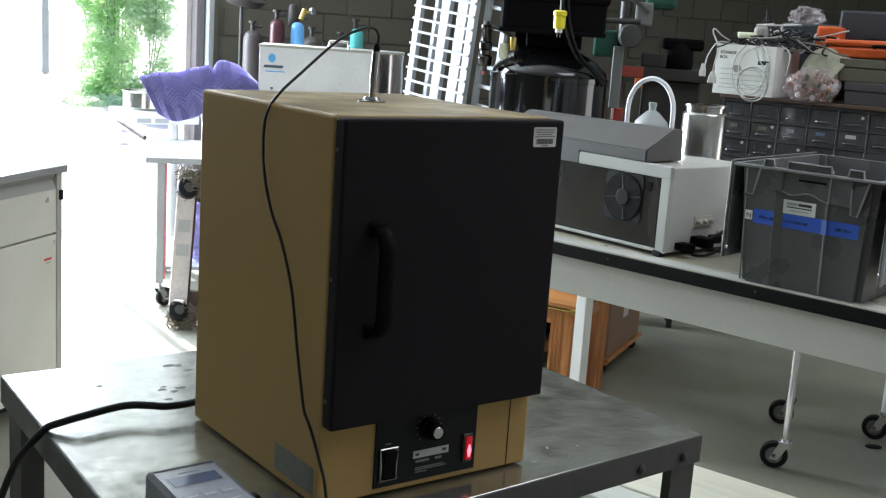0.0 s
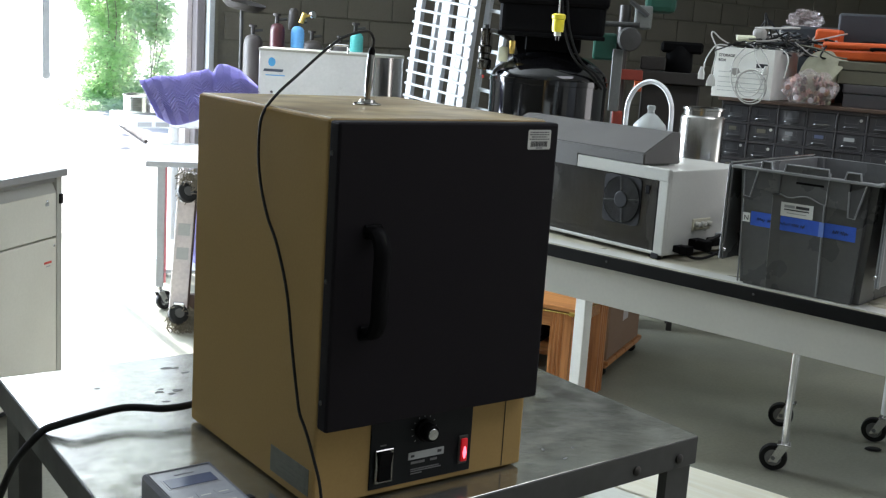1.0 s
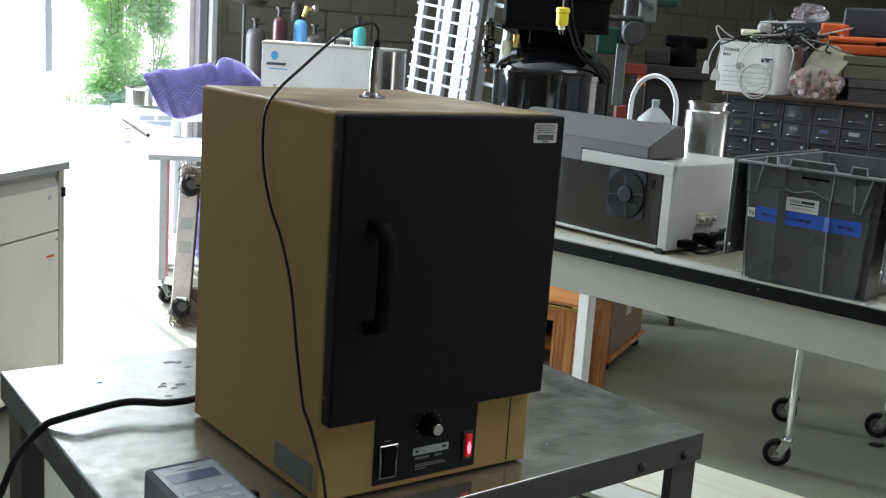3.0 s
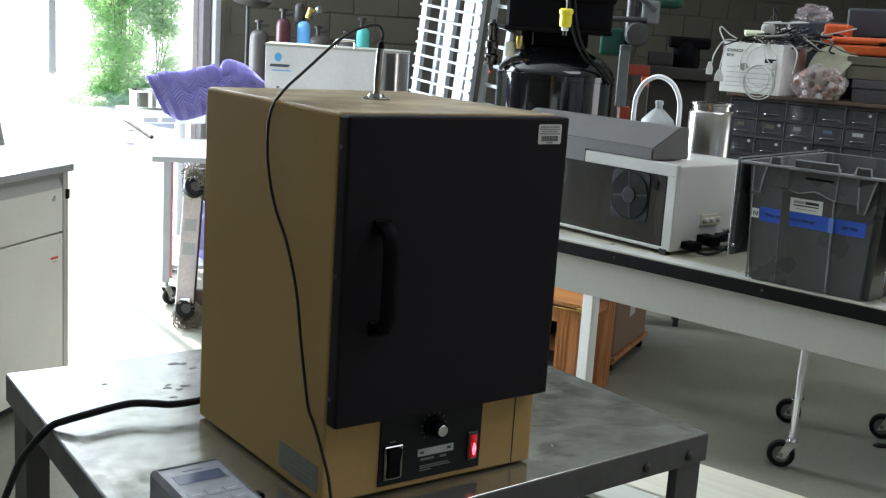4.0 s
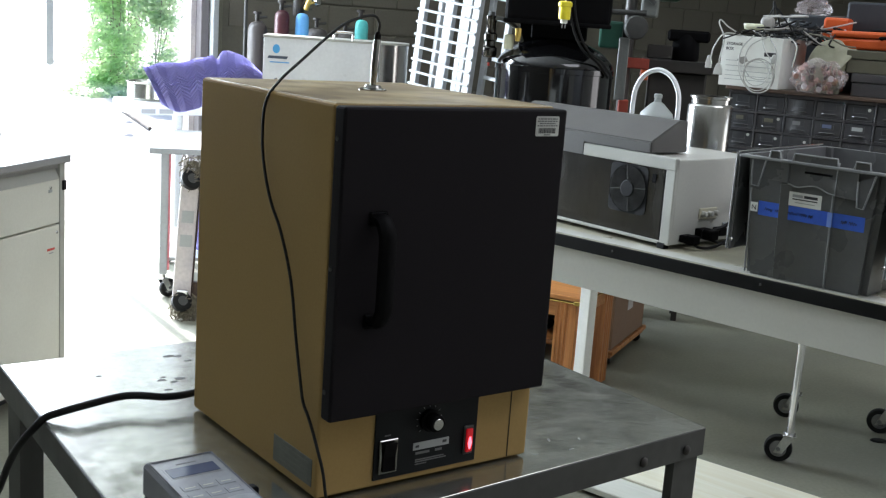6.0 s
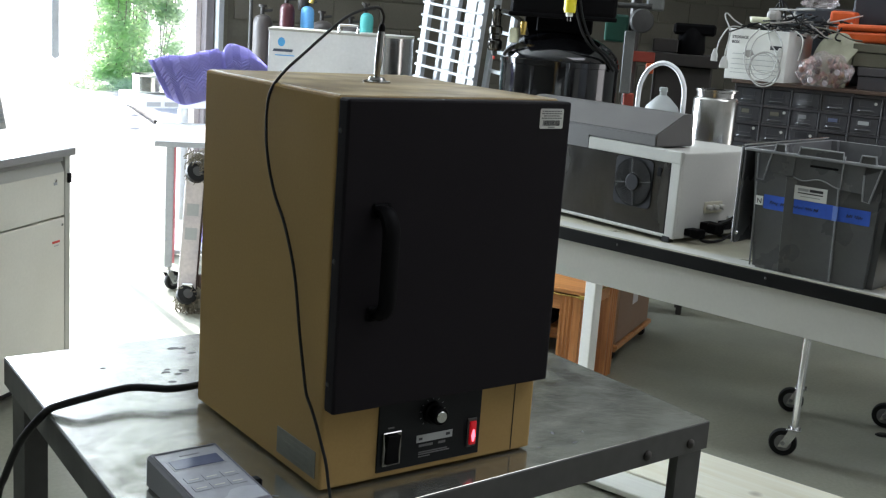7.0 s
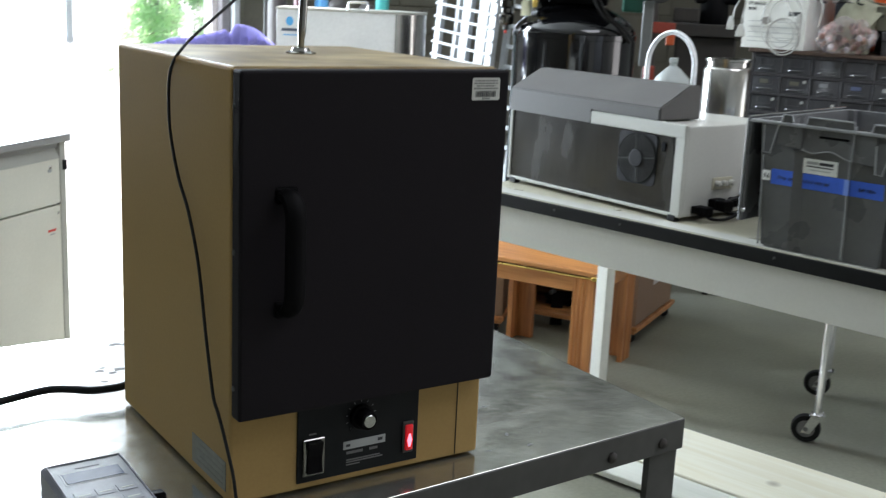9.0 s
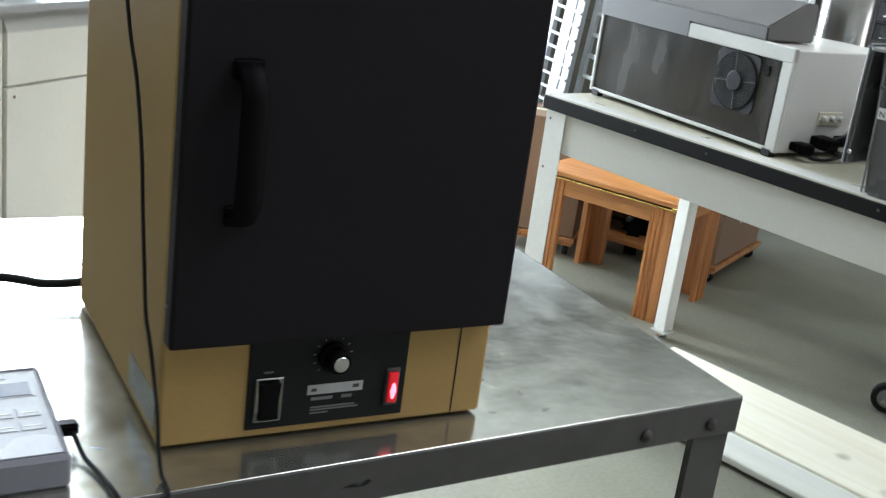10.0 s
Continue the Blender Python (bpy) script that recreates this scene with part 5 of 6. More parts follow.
def drawer_tower():
    t = thing("parts_drawer_cabinet", pose(3.48, 2.79, 0.84, 0, 0, -68), "grey steel parts cabinet full of small smoky drawers", "drawer cabinet")
    cols, rows, cw, rh = 8, 7, 0.112, 0.072
    W, D, H = cols * cw + 0.012, 0.30, rows * rh + 0.012
    part("frame", box(0, 0.01, 0, W, D, H, 0.002), TOWER_GREY, t)
    for c in range(cols + 1):
        part("upright", box(c * cw, 0.002, 0, c * cw + 0.005, 0.012, H, 0.001), TOWER_GREY, t)
    for r in range(rows + 1):
        part("rail", box(0.005, 0.0008, r * rh, W - 0.002, 0.012, r * rh + 0.006), TOWER_GREY, t)
    face = box(0.0, 0.0, 0.0, cw - 0.008, 0.006, rh - 0.009, 0.003)
    lip = prism([(0.020, 0.002), (0.026, -0.009), (0.034, -0.014), (0.070, -0.014), (0.078, -0.009), (0.084, 0.002)], 0.003, 0.0008, m=at(0, 0, 0.013) @ pose(0, 0, 0, -14))
    box(0.004, -0.0035, 0.0015, cw - 0.012, 0.001, 0.0045, 0.001, bm=lip)
    holder = box(0.026, -0.0016, 0.030, 0.0272, 0.001, 0.054)
    box(0.0748, -0.0016, 0.030, 0.076, 0.001, 0.054, bm=holder)
    box(0.0272, -0.0016, 0.030, 0.0748, 0.001, 0.0312, bm=holder)
    holder_first = None
    lip_first = None
    first = None
    rnd = random.Random(3)
    for r in range(rows):
        for c in range(cols):
            if first is None:
                first = part("drawer", face, DRAWER, t)
                ob = first
            else:
                ob = new("drawer", first.data)
                ob.parent = t
            if lip_first is None:
                lip_first = part("pull", lip, LIP, ob, "glossy clear plastic pull")
            else:
                new("pull", lip_first.data).parent = ob
            if holder_first is None:
                holder_first = part("label_holder", holder, LIP, ob, "clear moulded label holder")
            else:
                new("label_holder", holder_first.data).parent = ob
            ob.location = (c * cw + 0.0065, 0.001 + rnd.random() * 0.005, r * rh + 0.0072)
            if rnd.random() < 0.4:
                g = box(0.03 + rnd.random() * 0.006, -0.0012, 0.033 + rnd.random() * 0.003, 0.06 + rnd.random() * 0.012, 0.0002, 0.047 + rnd.random() * 0.004)
                part("label_slip", g, rnd.choice((GREY_INK, LCD, BROWN_CARD, KHAKI, TOTE_EDGE)), ob)
            if rnd.random() < 0.35:
                x = 0.083 + rnd.random() * 0.004
                part("sticker", lathe([(0, 0), (0.006, 0), (0.006, 0.0012), (0, 0.0012)], 12, m=at(x, 0.0002, 0.044 + rnd.random() * 0.006) @ pose(0, 0, 0, 90)), AGED_LABEL, ob)
    part("top_board", box(-0.012, -0.015, H, W + 0.012, D + 0.27, H + 0.014, 0.002), BROWN_TOP, t, "brown board on top")
    return t, H


tower, TOWER_H = drawer_tower()
TOP = 0.84 + TOWER_H + 0.014
TW = pose(3.48, 2.79, TOP, 0, 0, -68)


def storage_carton():
    t = thing("storage_box", TW @ pose(-0.05, 0.0, 0, 0, 0, -2), "white cardboard storage box heaped with cables", "box")
    W, D, H = 0.24, 0.31, 0.195
    bm = bmesh.new()
    for a in ((0, 0, W, 0.004), (0, D - 0.004, W, D), (0, 0.004, 0.004, D - 0.004), (W - 0.004, 0.004, W, D - 0.004)):
        box(a[0], a[1], 0.0, a[2], a[3], H, 0.001, bm=bm)
    box(0.004, 0.004, 0.0, W - 0.004, D - 0.004, 0.004, bm=bm)
    part("body", bm, CARDBOARD, t)
    words("print", "STORAGE", 0.0150, INK, t, at(0.016, -0.0004, 0.158) @ FACE_FRONT, bold=0.0003)
    words("print", "BOX", 0.0150, INK, t, at(0.016, -0.0004, 0.139) @ FACE_FRONT, bold=0.0003)
    part("maker_mark", box(0.172, -0.0006, 0.122, 0.222, 0, 0.138), INK, t)
    for z in (0.098, 0.078, 0.058, 0.04, 0.025):
        part("ruled_line", box(0.022, -0.0005, z, 0.215, 0, z + 0.0018), GREY_INK, t)
    return t


storage_carton()


def cable_heap():
    t = thing("cable_tangle", TW @ at(-0.03, -0.008, 0.15), "tangle of white, grey and black cables spilling from the box", "cables")
    rnd = random.Random(12)
    for k in range(26):
        cx, cy, cz = rnd.uniform(0.05, 0.38), rnd.uniform(0.05, 0.26), rnd.uniform(0.03, 0.10)
        pts = [(cx + rnd.uniform(-0.10, 0.10), cy + rnd.uniform(-0.09, 0.09), max(0.03, cz + rnd.uniform(-0.03, 0.05))) for _ in range(7)]
        part("cable", tube(pts, rnd.choice((0.0028, 0.0036, 0.0045)), 6, steps=5), (RUBBER, CABLE_GREY, RUBBER, DARK_BLUE_PLASTIC, CABLE_GREY)[k % 5], t, smooth=True)
    loops = [
        ([(0.14, -0.006, 0.05), (0.10, -0.016, -0.01), (0.105, -0.018, -0.10), (0.16, -0.018, -0.165), (0.225, -0.018, -0.15), (0.24, -0.018, -0.06), (0.235, -0.014, 0.0), (0.20, 0.0, 0.045)], CABLE_WHITE, 0.004),
        ([(0.20, 0.0, 0.05), (0.135, -0.014, 0.01), (0.12, -0.02, -0.06), (0.15, -0.02, -0.11), (0.21, -0.02, -0.11), (0.225, -0.02, -0.05), (0.19, -0.014, 0.0), (0.17, 0.0, 0.05)], CABLE_WHITE, 0.0032),
        ([(0.04, 0.03, 0.05), (0.0, 0.0, 0.075), (-0.03, -0.01, 0.10), (-0.035, -0.012, 0.085), (-0.01, -0.01, 0.03), (-0.018, -0.015, -0.05), (-0.018, -0.015, -0.075)], CABLE_WHITE, 0.0042),
        ([(0.06, 0.02, 0.045), (-0.01, -0.005, 0.05), (-0.045, -0.012, 0.0), (-0.055, -0.012, -0.045)], CABLE_WHITE, 0.0042),
        ([(0.16, 0.03, 0.05), (0.22, 0.0, 0.055), (0.27, 0.0, 0.052), (0.30, 0.02, 0.045)], RUBBER, 0.003),
        ([(0.14, 0.08, 0.05), (0.15, 0.07, 0.12), (0.145, 0.07, 0.185), (0.16, 0.08, 0.14), (0.19, 0.07, 0.06)], RUBBER, 0.004),
        ([(0.11, 0.09, 0.05), (0.13, 0.08, 0.13), (0.155, 0.08, 0.16), (0.20, 0.08, 0.11), (0.25, 0.07, 0.05)], RUBBER, 0.0036),
        ([(0.17, 0.06, 0.06), (0.21, 0.05, 0.10), (0.26, 0.05, 0.075), (0.33, 0.05, 0.04), (0.38, 0.06, 0.02)], RUBBER, 0.004),
        ([(0.22, 0.02, 0.06), (0.275, -0.008, 0.02), (0.27, -0.014, -0.06)], CABLE_WHITE, 0.0036),
        ([(0.30, 0.05, 0.07), (0.38, 0.02, 0.06), (0.44, 0.03, 0.035), (0.48, 0.05, 0.03)], KHAKI, 0.0036),
        ([(0.28, 0.04, 0.08), (0.33, 0.02, 0.05), (0.35, 0.03, 0.035), (0.37, 0.05, 0.03)], CABLE_GREY, 0.0026),
    ]
    for pts, mat, r in loops:
        if min(z for x, y, z in pts) < -0.105 and pts[0][0] > 0.12 and pts[0][0] < 0.25:
            pts = [(x - 0.035, y, z) for x, y, z in pts]
        part("cable", tube(pts, r * (0.68 if mat is CABLE_WHITE else 0.85), 8), mat, t, smooth=True)
    for x, z, w, h, mat in ((-0.018, -0.112, 0.017, 0.046, CABLE_WHITE), (-0.060, -0.088, 0.012, 0.05, CABLE_WHITE), (0.196, -0.052, 0.010, 0.034, CABLE_WHITE)):
        plug = prism([(-w, 0), (w, 0), (w * 0.9, h * 0.5), (w * 0.35, h), (-w * 0.35, h), (-w * 0.9, h * 0.5)], 0.016, 0.002, m=at(x, -0.008, z) @ FACE_FRONT)
        part("plug", plug, mat, t)
    part("tag", prism([(-0.022, 0), (0.0, -0.016), (0.022, -0.002), (0.012, 0.016), (-0.010, 0.012)], 0.0015, m=at(0.075, -0.016, -0.048) @ FACE_FRONT), CABLE_GREY, t, "dog-eared grey tag")
    for dx, dz, r in ((0.0, 0.0, 1.0), (0.004, -0.005, 1.05), (-0.006, 0.006, 0.80)):
        ring_pts = [(0.142 + dx + 0.058 * r * math.cos(a), -0.017 - 0.002 * math.sin(3 * a), -0.098 + dz + 0.062 * r * math.sin(a)) for a in [0.45 * k for k in range(15)]]
        part("cable", tube(ring_pts, 0.0021, 8, steps=4), CABLE_GREY if r > 1 else CABLE_WHITE, t, smooth=True)
    part("adapter", box(0.05, 0.02, 0.07, 0.13, 0.07, 0.095, 0.01, seg=2), CREAM, t)
    part("adapter", box(0.11, 0.03, 0.075, 0.16, 0.08, 0.125, 0.016, seg=3), CABLE_GREY, t)
    return t


cable_heap()


def tool_case(name, m, w, d, h, mat, label, grip=True, ease=0.010):
    t = thing(name, m, label, "case")
    part("base", box(0, 0, 0, w, d, h * 0.6, ease, seg=2), mat, t)
    part("lid", box(-0.004, -0.004, h * 0.6 + 0.002, w + 0.004, d + 0.004, h, ease, seg=2), mat, t)
    if grip:
        part("handle", tube([(w * 0.36, -0.004, h * 0.62), (w * 0.37, -0.02, h * 0.68), (w * 0.63, -0.02, h * 0.68), (w * 0.64, -0.004, h * 0.62)], 0.006, 8, steps=3), BLACK_PLASTIC, t)
    return t


tool_case("wire_tray_box", TW @ at(0.455, 0.03, 0), 0.34, 0.25, 0.085, TOWER_GREY, "dark steel tray box on the drawer cabinet", False, 0.003)
tool_case("metal_parts_box", TW @ at(0.425, 0.04, 0.086), 0.36, 0.25, 0.085, KHAKI, "dull olive metal box stacked on a tray", False, 0.003)
tool_case("orange_tool_case", TW @ pose(0.345, 0.09, 0.172, 0, -1, 0), 0.52, 0.20, 0.068, ORANGE, "bright orange plastic tool case stacked on a box")
tool_case("orange_case", TW @ pose(0.285, 0.20, 0.0, 0, 0, 4), 0.085, 0.12, 0.29, ORANGE, "orange plastic case standing behind the bag", False)
tool_case("slate_case", TW @ pose(0.10, 0.36, 0.0, 0, 0, 0), 0.24, 0.16, 0.30, DARK_BLUE_PLASTIC, "dark slate plastic case on the drawer cabinet")
tool_case("slate_case", TW @ pose(0.335, 0.34, 0.0, 0, 0, 0), 0.28, 0.18, 0.36, DARK_BLUE_PLASTIC, "dark slate plastic case with a handle on the drawer cabinet")
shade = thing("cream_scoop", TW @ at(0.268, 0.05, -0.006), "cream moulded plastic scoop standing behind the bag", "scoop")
rim = smooth_path([(-0.012, 0, 0.04), (0.004, 0, 0.115), (0.028, 0, 0.172), (0.065, 0, 0.205), (0.118, 0, 0.210), (0.150, 0, 0.184), (0.188, 0, 0.176), (0.160, 0, 0.135), (0.145, 0, 0.04)], 5)
sheet, shells = bmesh.new(), []
for lift in (0.0, 0.004):
    rows = []
    for j in range(9):
        f = j / 8
        rows.append([sheet.verts.new((0.075 + (p.x - 0.075) * (0.25 + 0.75 * f), lift - 0.045 * (1 - f * f), 0.04 + (p.z - 0.04) * f)) for p in rim])
    for a, b in zip(rows, rows[1:]):
        for i in range(len(rim) - 1):
            sheet.faces.new((a[i], a[i + 1], b[i + 1], b[i]))
    shells.append(rows[-1])
for i in range(len(rim) - 1):
    sheet.faces.new((shells[0][i], shells[0][i + 1], shells[1][i + 1], shells[1][i]))
bmesh.ops.recalc_face_normals(sheet, faces=list(sheet.faces))
part("shell", sheet, SHELL_CREAM, shade, smooth=True)
part("base_rim", box(0.0, -0.04, 0.006, 0.14, 0.012, 0.042, 0.006, seg=2), SHELL_CREAM, shade)


def parts_bag():
    t = thing("bag_of_fittings", TW @ at(0.262, -0.035, 0.0) @ Matrix.Diagonal((0.8, 0.8, 0.86, 1.0)), "clear plastic bag of pale round fittings", "bag")
    rnd = random.Random(5)
    for k in range(60):
        x, y, z = rnd.uniform(0.0, 0.20), rnd.uniform(-0.015, 0.05), rnd.uniform(0.012, 0.115)
        part("fitting", lathe([(0.006, 0), (0.0125, 0), (0.0125, 0.010), (0.006, 0.010)], 14, m=at(x, y, z) @ pose(0, 0, 0, rnd.uniform(40, 140), 0, rnd.uniform(0, 180))), (PINK_SCRAP, BROWN_CARD, PINK_SCRAP, RUST, BROWN_CARD, PINK_SCRAP, BONE)[k % 7], t, smooth=True)
    bm = bmesh.new()
    bmesh.ops.create_icosphere(bm, subdivisions=4, radius=1.0)
    for v in bm.verts:
        q = v.co.copy()
        f = 1 + 0.22 * noise.noise(q * 2.2) + 0.10 * noise.noise(q * 6)
        v.co = Vector((0.10 + 0.125 * q.x * f, 0.02 + 0.055 * q.y * f, max(0.0, 0.066 + 0.080 * q.z * f)))
    part("film", bm, BAG, t, "crumpled clear film", smooth=True)
    return t


parts_bag()


def crumpled_bag():
    t = thing("crumpled_bag", TW @ at(0.175, 0.43, 0.30) @ Matrix.Scale(0.7, 4), "crumpled clear plastic bag lying on a dark case", "bag")
    bm = bmesh.new()
    bmesh.ops.create_icosphere(bm, subdivisions=4, radius=1.0)
    for v in bm.verts:
        q = v.co.copy()
        f = 1 + 0.35 * noise.noise(q * 2.6) + 0.22 * noise.noise(q * 6)
        v.co = Vector((0.10 * q.x * f, 0.05 * q.y * f, max(0.0, 0.04 + 0.055 * q.z * f)))
    part("film", bm, BAG, t, smooth=True)
    return t


crumpled_bag()


# ---- planks on the floor ----
planks = thing("plank_pallet", pose(2.93, 2.76, 0, 0, 0, -75), "raw pine boards lying on the floor by the bench", "pallet")
for i, (y0, y1, z, mat) in enumerate(((-0.37, 0.0, 0.036, PINE), (-0.53, -0.385, 0.034, PALE_PLANK))):
    part("board", box(-0.05 - 0.04 * i, y0, z - 0.022, 1.5, y1, z, 0.003), mat, planks)
for x in (0.1, 0.75, 1.4):
    part("batten", box(x, -0.52, 0.0, x + 0.07, -0.012, 0.0115), PALE_PLANK, planks)


# ---- the back of the workshop ----
def compressor():
    t = thing("air_compressor", pose(3.605, 3.985, 0, 0, 0, -43) @ Matrix.Diagonal((0.95, 0.95, 1.0, 1.0)), "tall gloss black air compressor tank with a black motor cover", "compressor")
    R = 0.30
    tank = part("tank", lathe([(0, 0.12), (0.2, 0.13), (0.27, 0.18), (R, 0.28), (R, 1.335), (R + 0.004, 1.337), (R + 0.004, 1.36), (R - 0.003, 1.364), (R - 0.005, 1.376), (R - 0.012, 1.390), (0.274, 1.406), (0.254, 1.424), (0.22, 1.446), (0.15, 1.480), (0.06, 1.503), (0, 1.507)], 56), TANK, t, "gloss black pressure tank", smooth=True)
    for a in (0.6, 2.7, 4.8):
        part("foot", box(-0.03, -0.008, 0, 0.03, 0.008, 0.25, 0.002, m=at(0.24 * math.cos(a), 0.24 * math.sin(a), 0) @ pose(0, 0, 0, 0, 0, math.degrees(a) + 90)), BLACK_PLASTIC, t)
    part("mount", box(-0.13, -0.10, 1.49, 0.15, 0.10, 1.57, 0.006), BLACK_PLASTIC, t)
    part("mount", box(-0.19, -0.07, 1.44, -0.12, 0.07, 1.57, 0.004), BLACK_PLASTIC, t)
    cover = bmesh.new()
    box(-0.26, -0.24, 1.56, 0.26, 0.24, 1.95, 0.03, seg=3, bm=cover)
    part("motor_cover", cover, BLACK_PLASTIC, t, "black moulded motor cover")
    part("cover_step", box(-0.275, -0.255, 1.70, 0.275, 0.255, 1.95, 0.02, seg=2), BLACK_PLASTIC, t)
    part("cover_lip", box(-0.264, -0.244, 1.555, 0.264, 0.244, 1.575, 0.006, seg=2), BLACK_PLASTIC, t)
    part("valve", cyl(0.014, (-0.33, -0.12, 1.36), (-0.33, -0.12, 1.60), 14, bevel=0.003), STEEL_DARK, t, smooth=True)
    part("regulator", lathe([(0, 0), (0.030, 0), (0.037, 0.012), (0.037, 0.045), (0.026, 0.055), (0.026, 0.075), (0.034, 0.082), (0.034, 0.110), (0.024, 0.118), (0.024, 0.165), (0.028, 0.17), (0.028, 0.195), (0, 0.20)], 18, m=at(-0.33, -0.12, 1.385)), STAINLESS_PANEL, t, smooth=True)
    part("drain", cyl(0.006, (-0.33, -0.12, 1.345), (-0.33, -0.12, 1.40), 10), RED_INK, t)
    part("pipe", tube([(-0.33, -0.12, 1.56), (-0.28, -0.14, 1.57), (-0.2, -0.15, 1.53), (-0.17, -0.12, 1.47)], 0.010, 10), STEEL_DARK, t, smooth=True)
    part("cap", lathe([(0, 0), (0.024, 0), (0.024, 0.06), (0.018, 0.07), (0, 0.07)], 16, m=at(-0.235, -0.13, 1.43)), CREAM, t, smooth=True)
    part("cap", lathe([(0, 0), (0.012, 0), (0.016, 0.03), (0.016, 0.06), (0, 0.065)], 14, m=at(-0.19, -0.16, 1.47)), BRASS, t, smooth=True)
    for k, dx in enumerate((-0.03, -0.005)):
        part("hose", tube([(0.06 + dx, -0.26, 1.95), (0.07 + dx, -0.27, 1.75), (0.10 + dx, -0.275, 1.58), (0.16 + dx, -0.27, 1.46), (0.24 + dx, -0.22, 1.40), (0.30 + dx, -0.16, 1.33)], 0.0062, 8), RUBBER, t, smooth=True)
    return t


compressor()
plug = thing("hanging_plug", pose(2.969, 3.234, 1.580, 0, 0, -40), "yellow mains plug hanging on a thin cord from above", "plug")
part("body", lathe([(0, 0.0), (0.022, 0.0), (0.024, 0.012), (0.024, 0.048), (0.028, 0.052), (0.028, 0.066), (0.02, 0.072), (0, 0.072)], 20), YELLOW, plug, smooth=True)
part("face", cyl(0.014, (0, 0, -0.016), (0, 0, 0.001), 14, bevel=0.002), CARDBOARD, plug)
for x in (-0.006, 0.006):
    part("prong", box(x - 0.002, -0.004, -0.034, x + 0.002, 0.004, -0.015), CHROME, plug)
part("cord", cyl(0.0035, (0, 0, 0.07), (0, 0, ROOM_H - 1.581), 8), CABLE_GREY, plug)


def feeder_hopper():
    t = thing("feeder_hopper", pose(2.625, 5.15, 0, 0, 0, -31), "pale grey steel feeder hopper on a stand", "hopper")
    W, D, z0, z1 = 0.63, 0.40, 1.0, 1.405
    prof = [(0, 0), (W - 0.03, 0)] + [(W - 0.03 + 0.16 * math.sin(a), 0.20 - 0.20 * math.cos(a)) for a in (0.4, 0.8, 1.2, 1.57, 1.95, 2.35, 2.75)] + [(W - 0.03, D), (0, D)]
    body = part("body", box(0, 0, z0, W - 0.03, D, z1, 0.002), HOPPER_GREY, t)
    part("curved_end", prism(prof[1:-1], z1 - z0, m=at(0.002, 0, z0)), CAN_STEEL, t, "curved bare stainless end", smooth=True)
    part("rim", prism([(x * 1.012 - 0.004, y * 1.02 - 0.004) for x, y in prof], 0.012, m=at(0, 0, z1 - 0.010)), WHITE_METAL, t, "folded lid rim")
    part("lid_handle", tube([(0.36, 0.02, z1 + 0.002), (0.362, 0.02, z1 + 0.035), (0.38, 0.02, z1 + 0.04), (0.44, 0.02, z1 + 0.04), (0.458, 0.02, z1 + 0.035), (0.46, 0.02, z1 + 0.002)], 0.007, 8, steps=3), CHROME, t, smooth=True)
    part("logo_blob", lathe([(0, 0), (0.021, 0), (0.021, 0.0015), (0, 0.0015)], 20, m=at(0.066, 0.0, z1 - 0.066) @ pose(0, 0, 0, 90) @ Matrix.Diagonal((0.9, 1.1, 1.0, 1.0))), SKY_INK, body)
    part("logo_bar", prism([(0.022, z1 - 0.116), (0.122, z1 - 0.116), (0.128, z1 - 0.102), (0.028, z1 - 0.102)], 0.0015, m=FACE_FRONT), SLATE_INK, body)
    part("logo_bar", box(0.035, -0.0015, z1 - 0.137, 0.135, 0.0, z1 - 0.132), SKY_INK, body)
    part("catch", cyl(0.008, (0.07, -0.012, z1 - 0.22), (0.07, 0.0, z1 - 0.22), 12, bevel=0.002), CHROME, body, smooth=True)
    part("seam", box(W - 0.028, -0.001, z0, W - 0.024, 0.001, z1 - 0.012), GREY_INK, body)
    for x in (0.02, W - 0.06):
        for y in (0.02, D - 0.06):
            part("leg", box(x, y, 0, x + 0.04, y + 0.04, z0, 0.002), MACHINE_GREY, t)
    return t


feeder_hopper()


def grid_rack():
    t = thing("wire_rack_section", pose(3.87, 5.77, 0, 0, 0, -80) @ pose(0, 0, 0, 0, 6.0, 0) @ Matrix.Diagonal((1.61, 1.22, 1.22, 1.0)), "white coated steel rack section leaning upright", "rack")
    W, H = 0.30, 2.1
    for x, wd, y0 in ((0.0, 0.030, 0.0), (0.06, 0.022, 0.05), (0.105, 0.045, 0.04), (0.175, 0.028, 0.06), (0.215, 0.026, 0.04), (0.275, 0.035, 0.0)):
        part("upright", box(x, y0, 0.02, x + wd, y0 + 0.03, H, 0.003), RACK_WHITE, t)
    z = 0.08
    while z < H:
        part("rung", cyl(0.007, (0.0, -0.006, z), (W + 0.01, -0.006, z), 8), RACK_WHITE, t)
        z += 0.062
    for x in (0.31, 0.40):
        part("side_post", box(x, 0.06, 0.0, x + 0.022, 0.085, H, 0.002), MACHINE_GREY, t)
    z = 0.10
    while z < H:
        part("side_rung", box(0.33, 0.065, z, 0.40, 0.08, z + 0.018, 0.002), MACHINE_GREY, t)
        z += 0.095
    return t


grid_rack()


def drill_press():
    t = thing("drill_press", pose(4.14, 4.04, 0, 0, 0, -45), "green and grey bench drill press behind the compressor", "drill press")
    part("base", box(-0.2, -0.05, 0.86, 0.2, 0.35, 1.06, 0.01), GREEN_PAINT, t)
    part("pedestal", cyl(0.05, (0.05, 0.28, 0.02), (0.05, 0.28, 0.87), 20), CYL_GREY, t, smooth=True)
    part("foot_plate", box(-0.1, 0.16, 0, 0.2, 0.38, 0.022, 0.006), CYL_GREY, t)
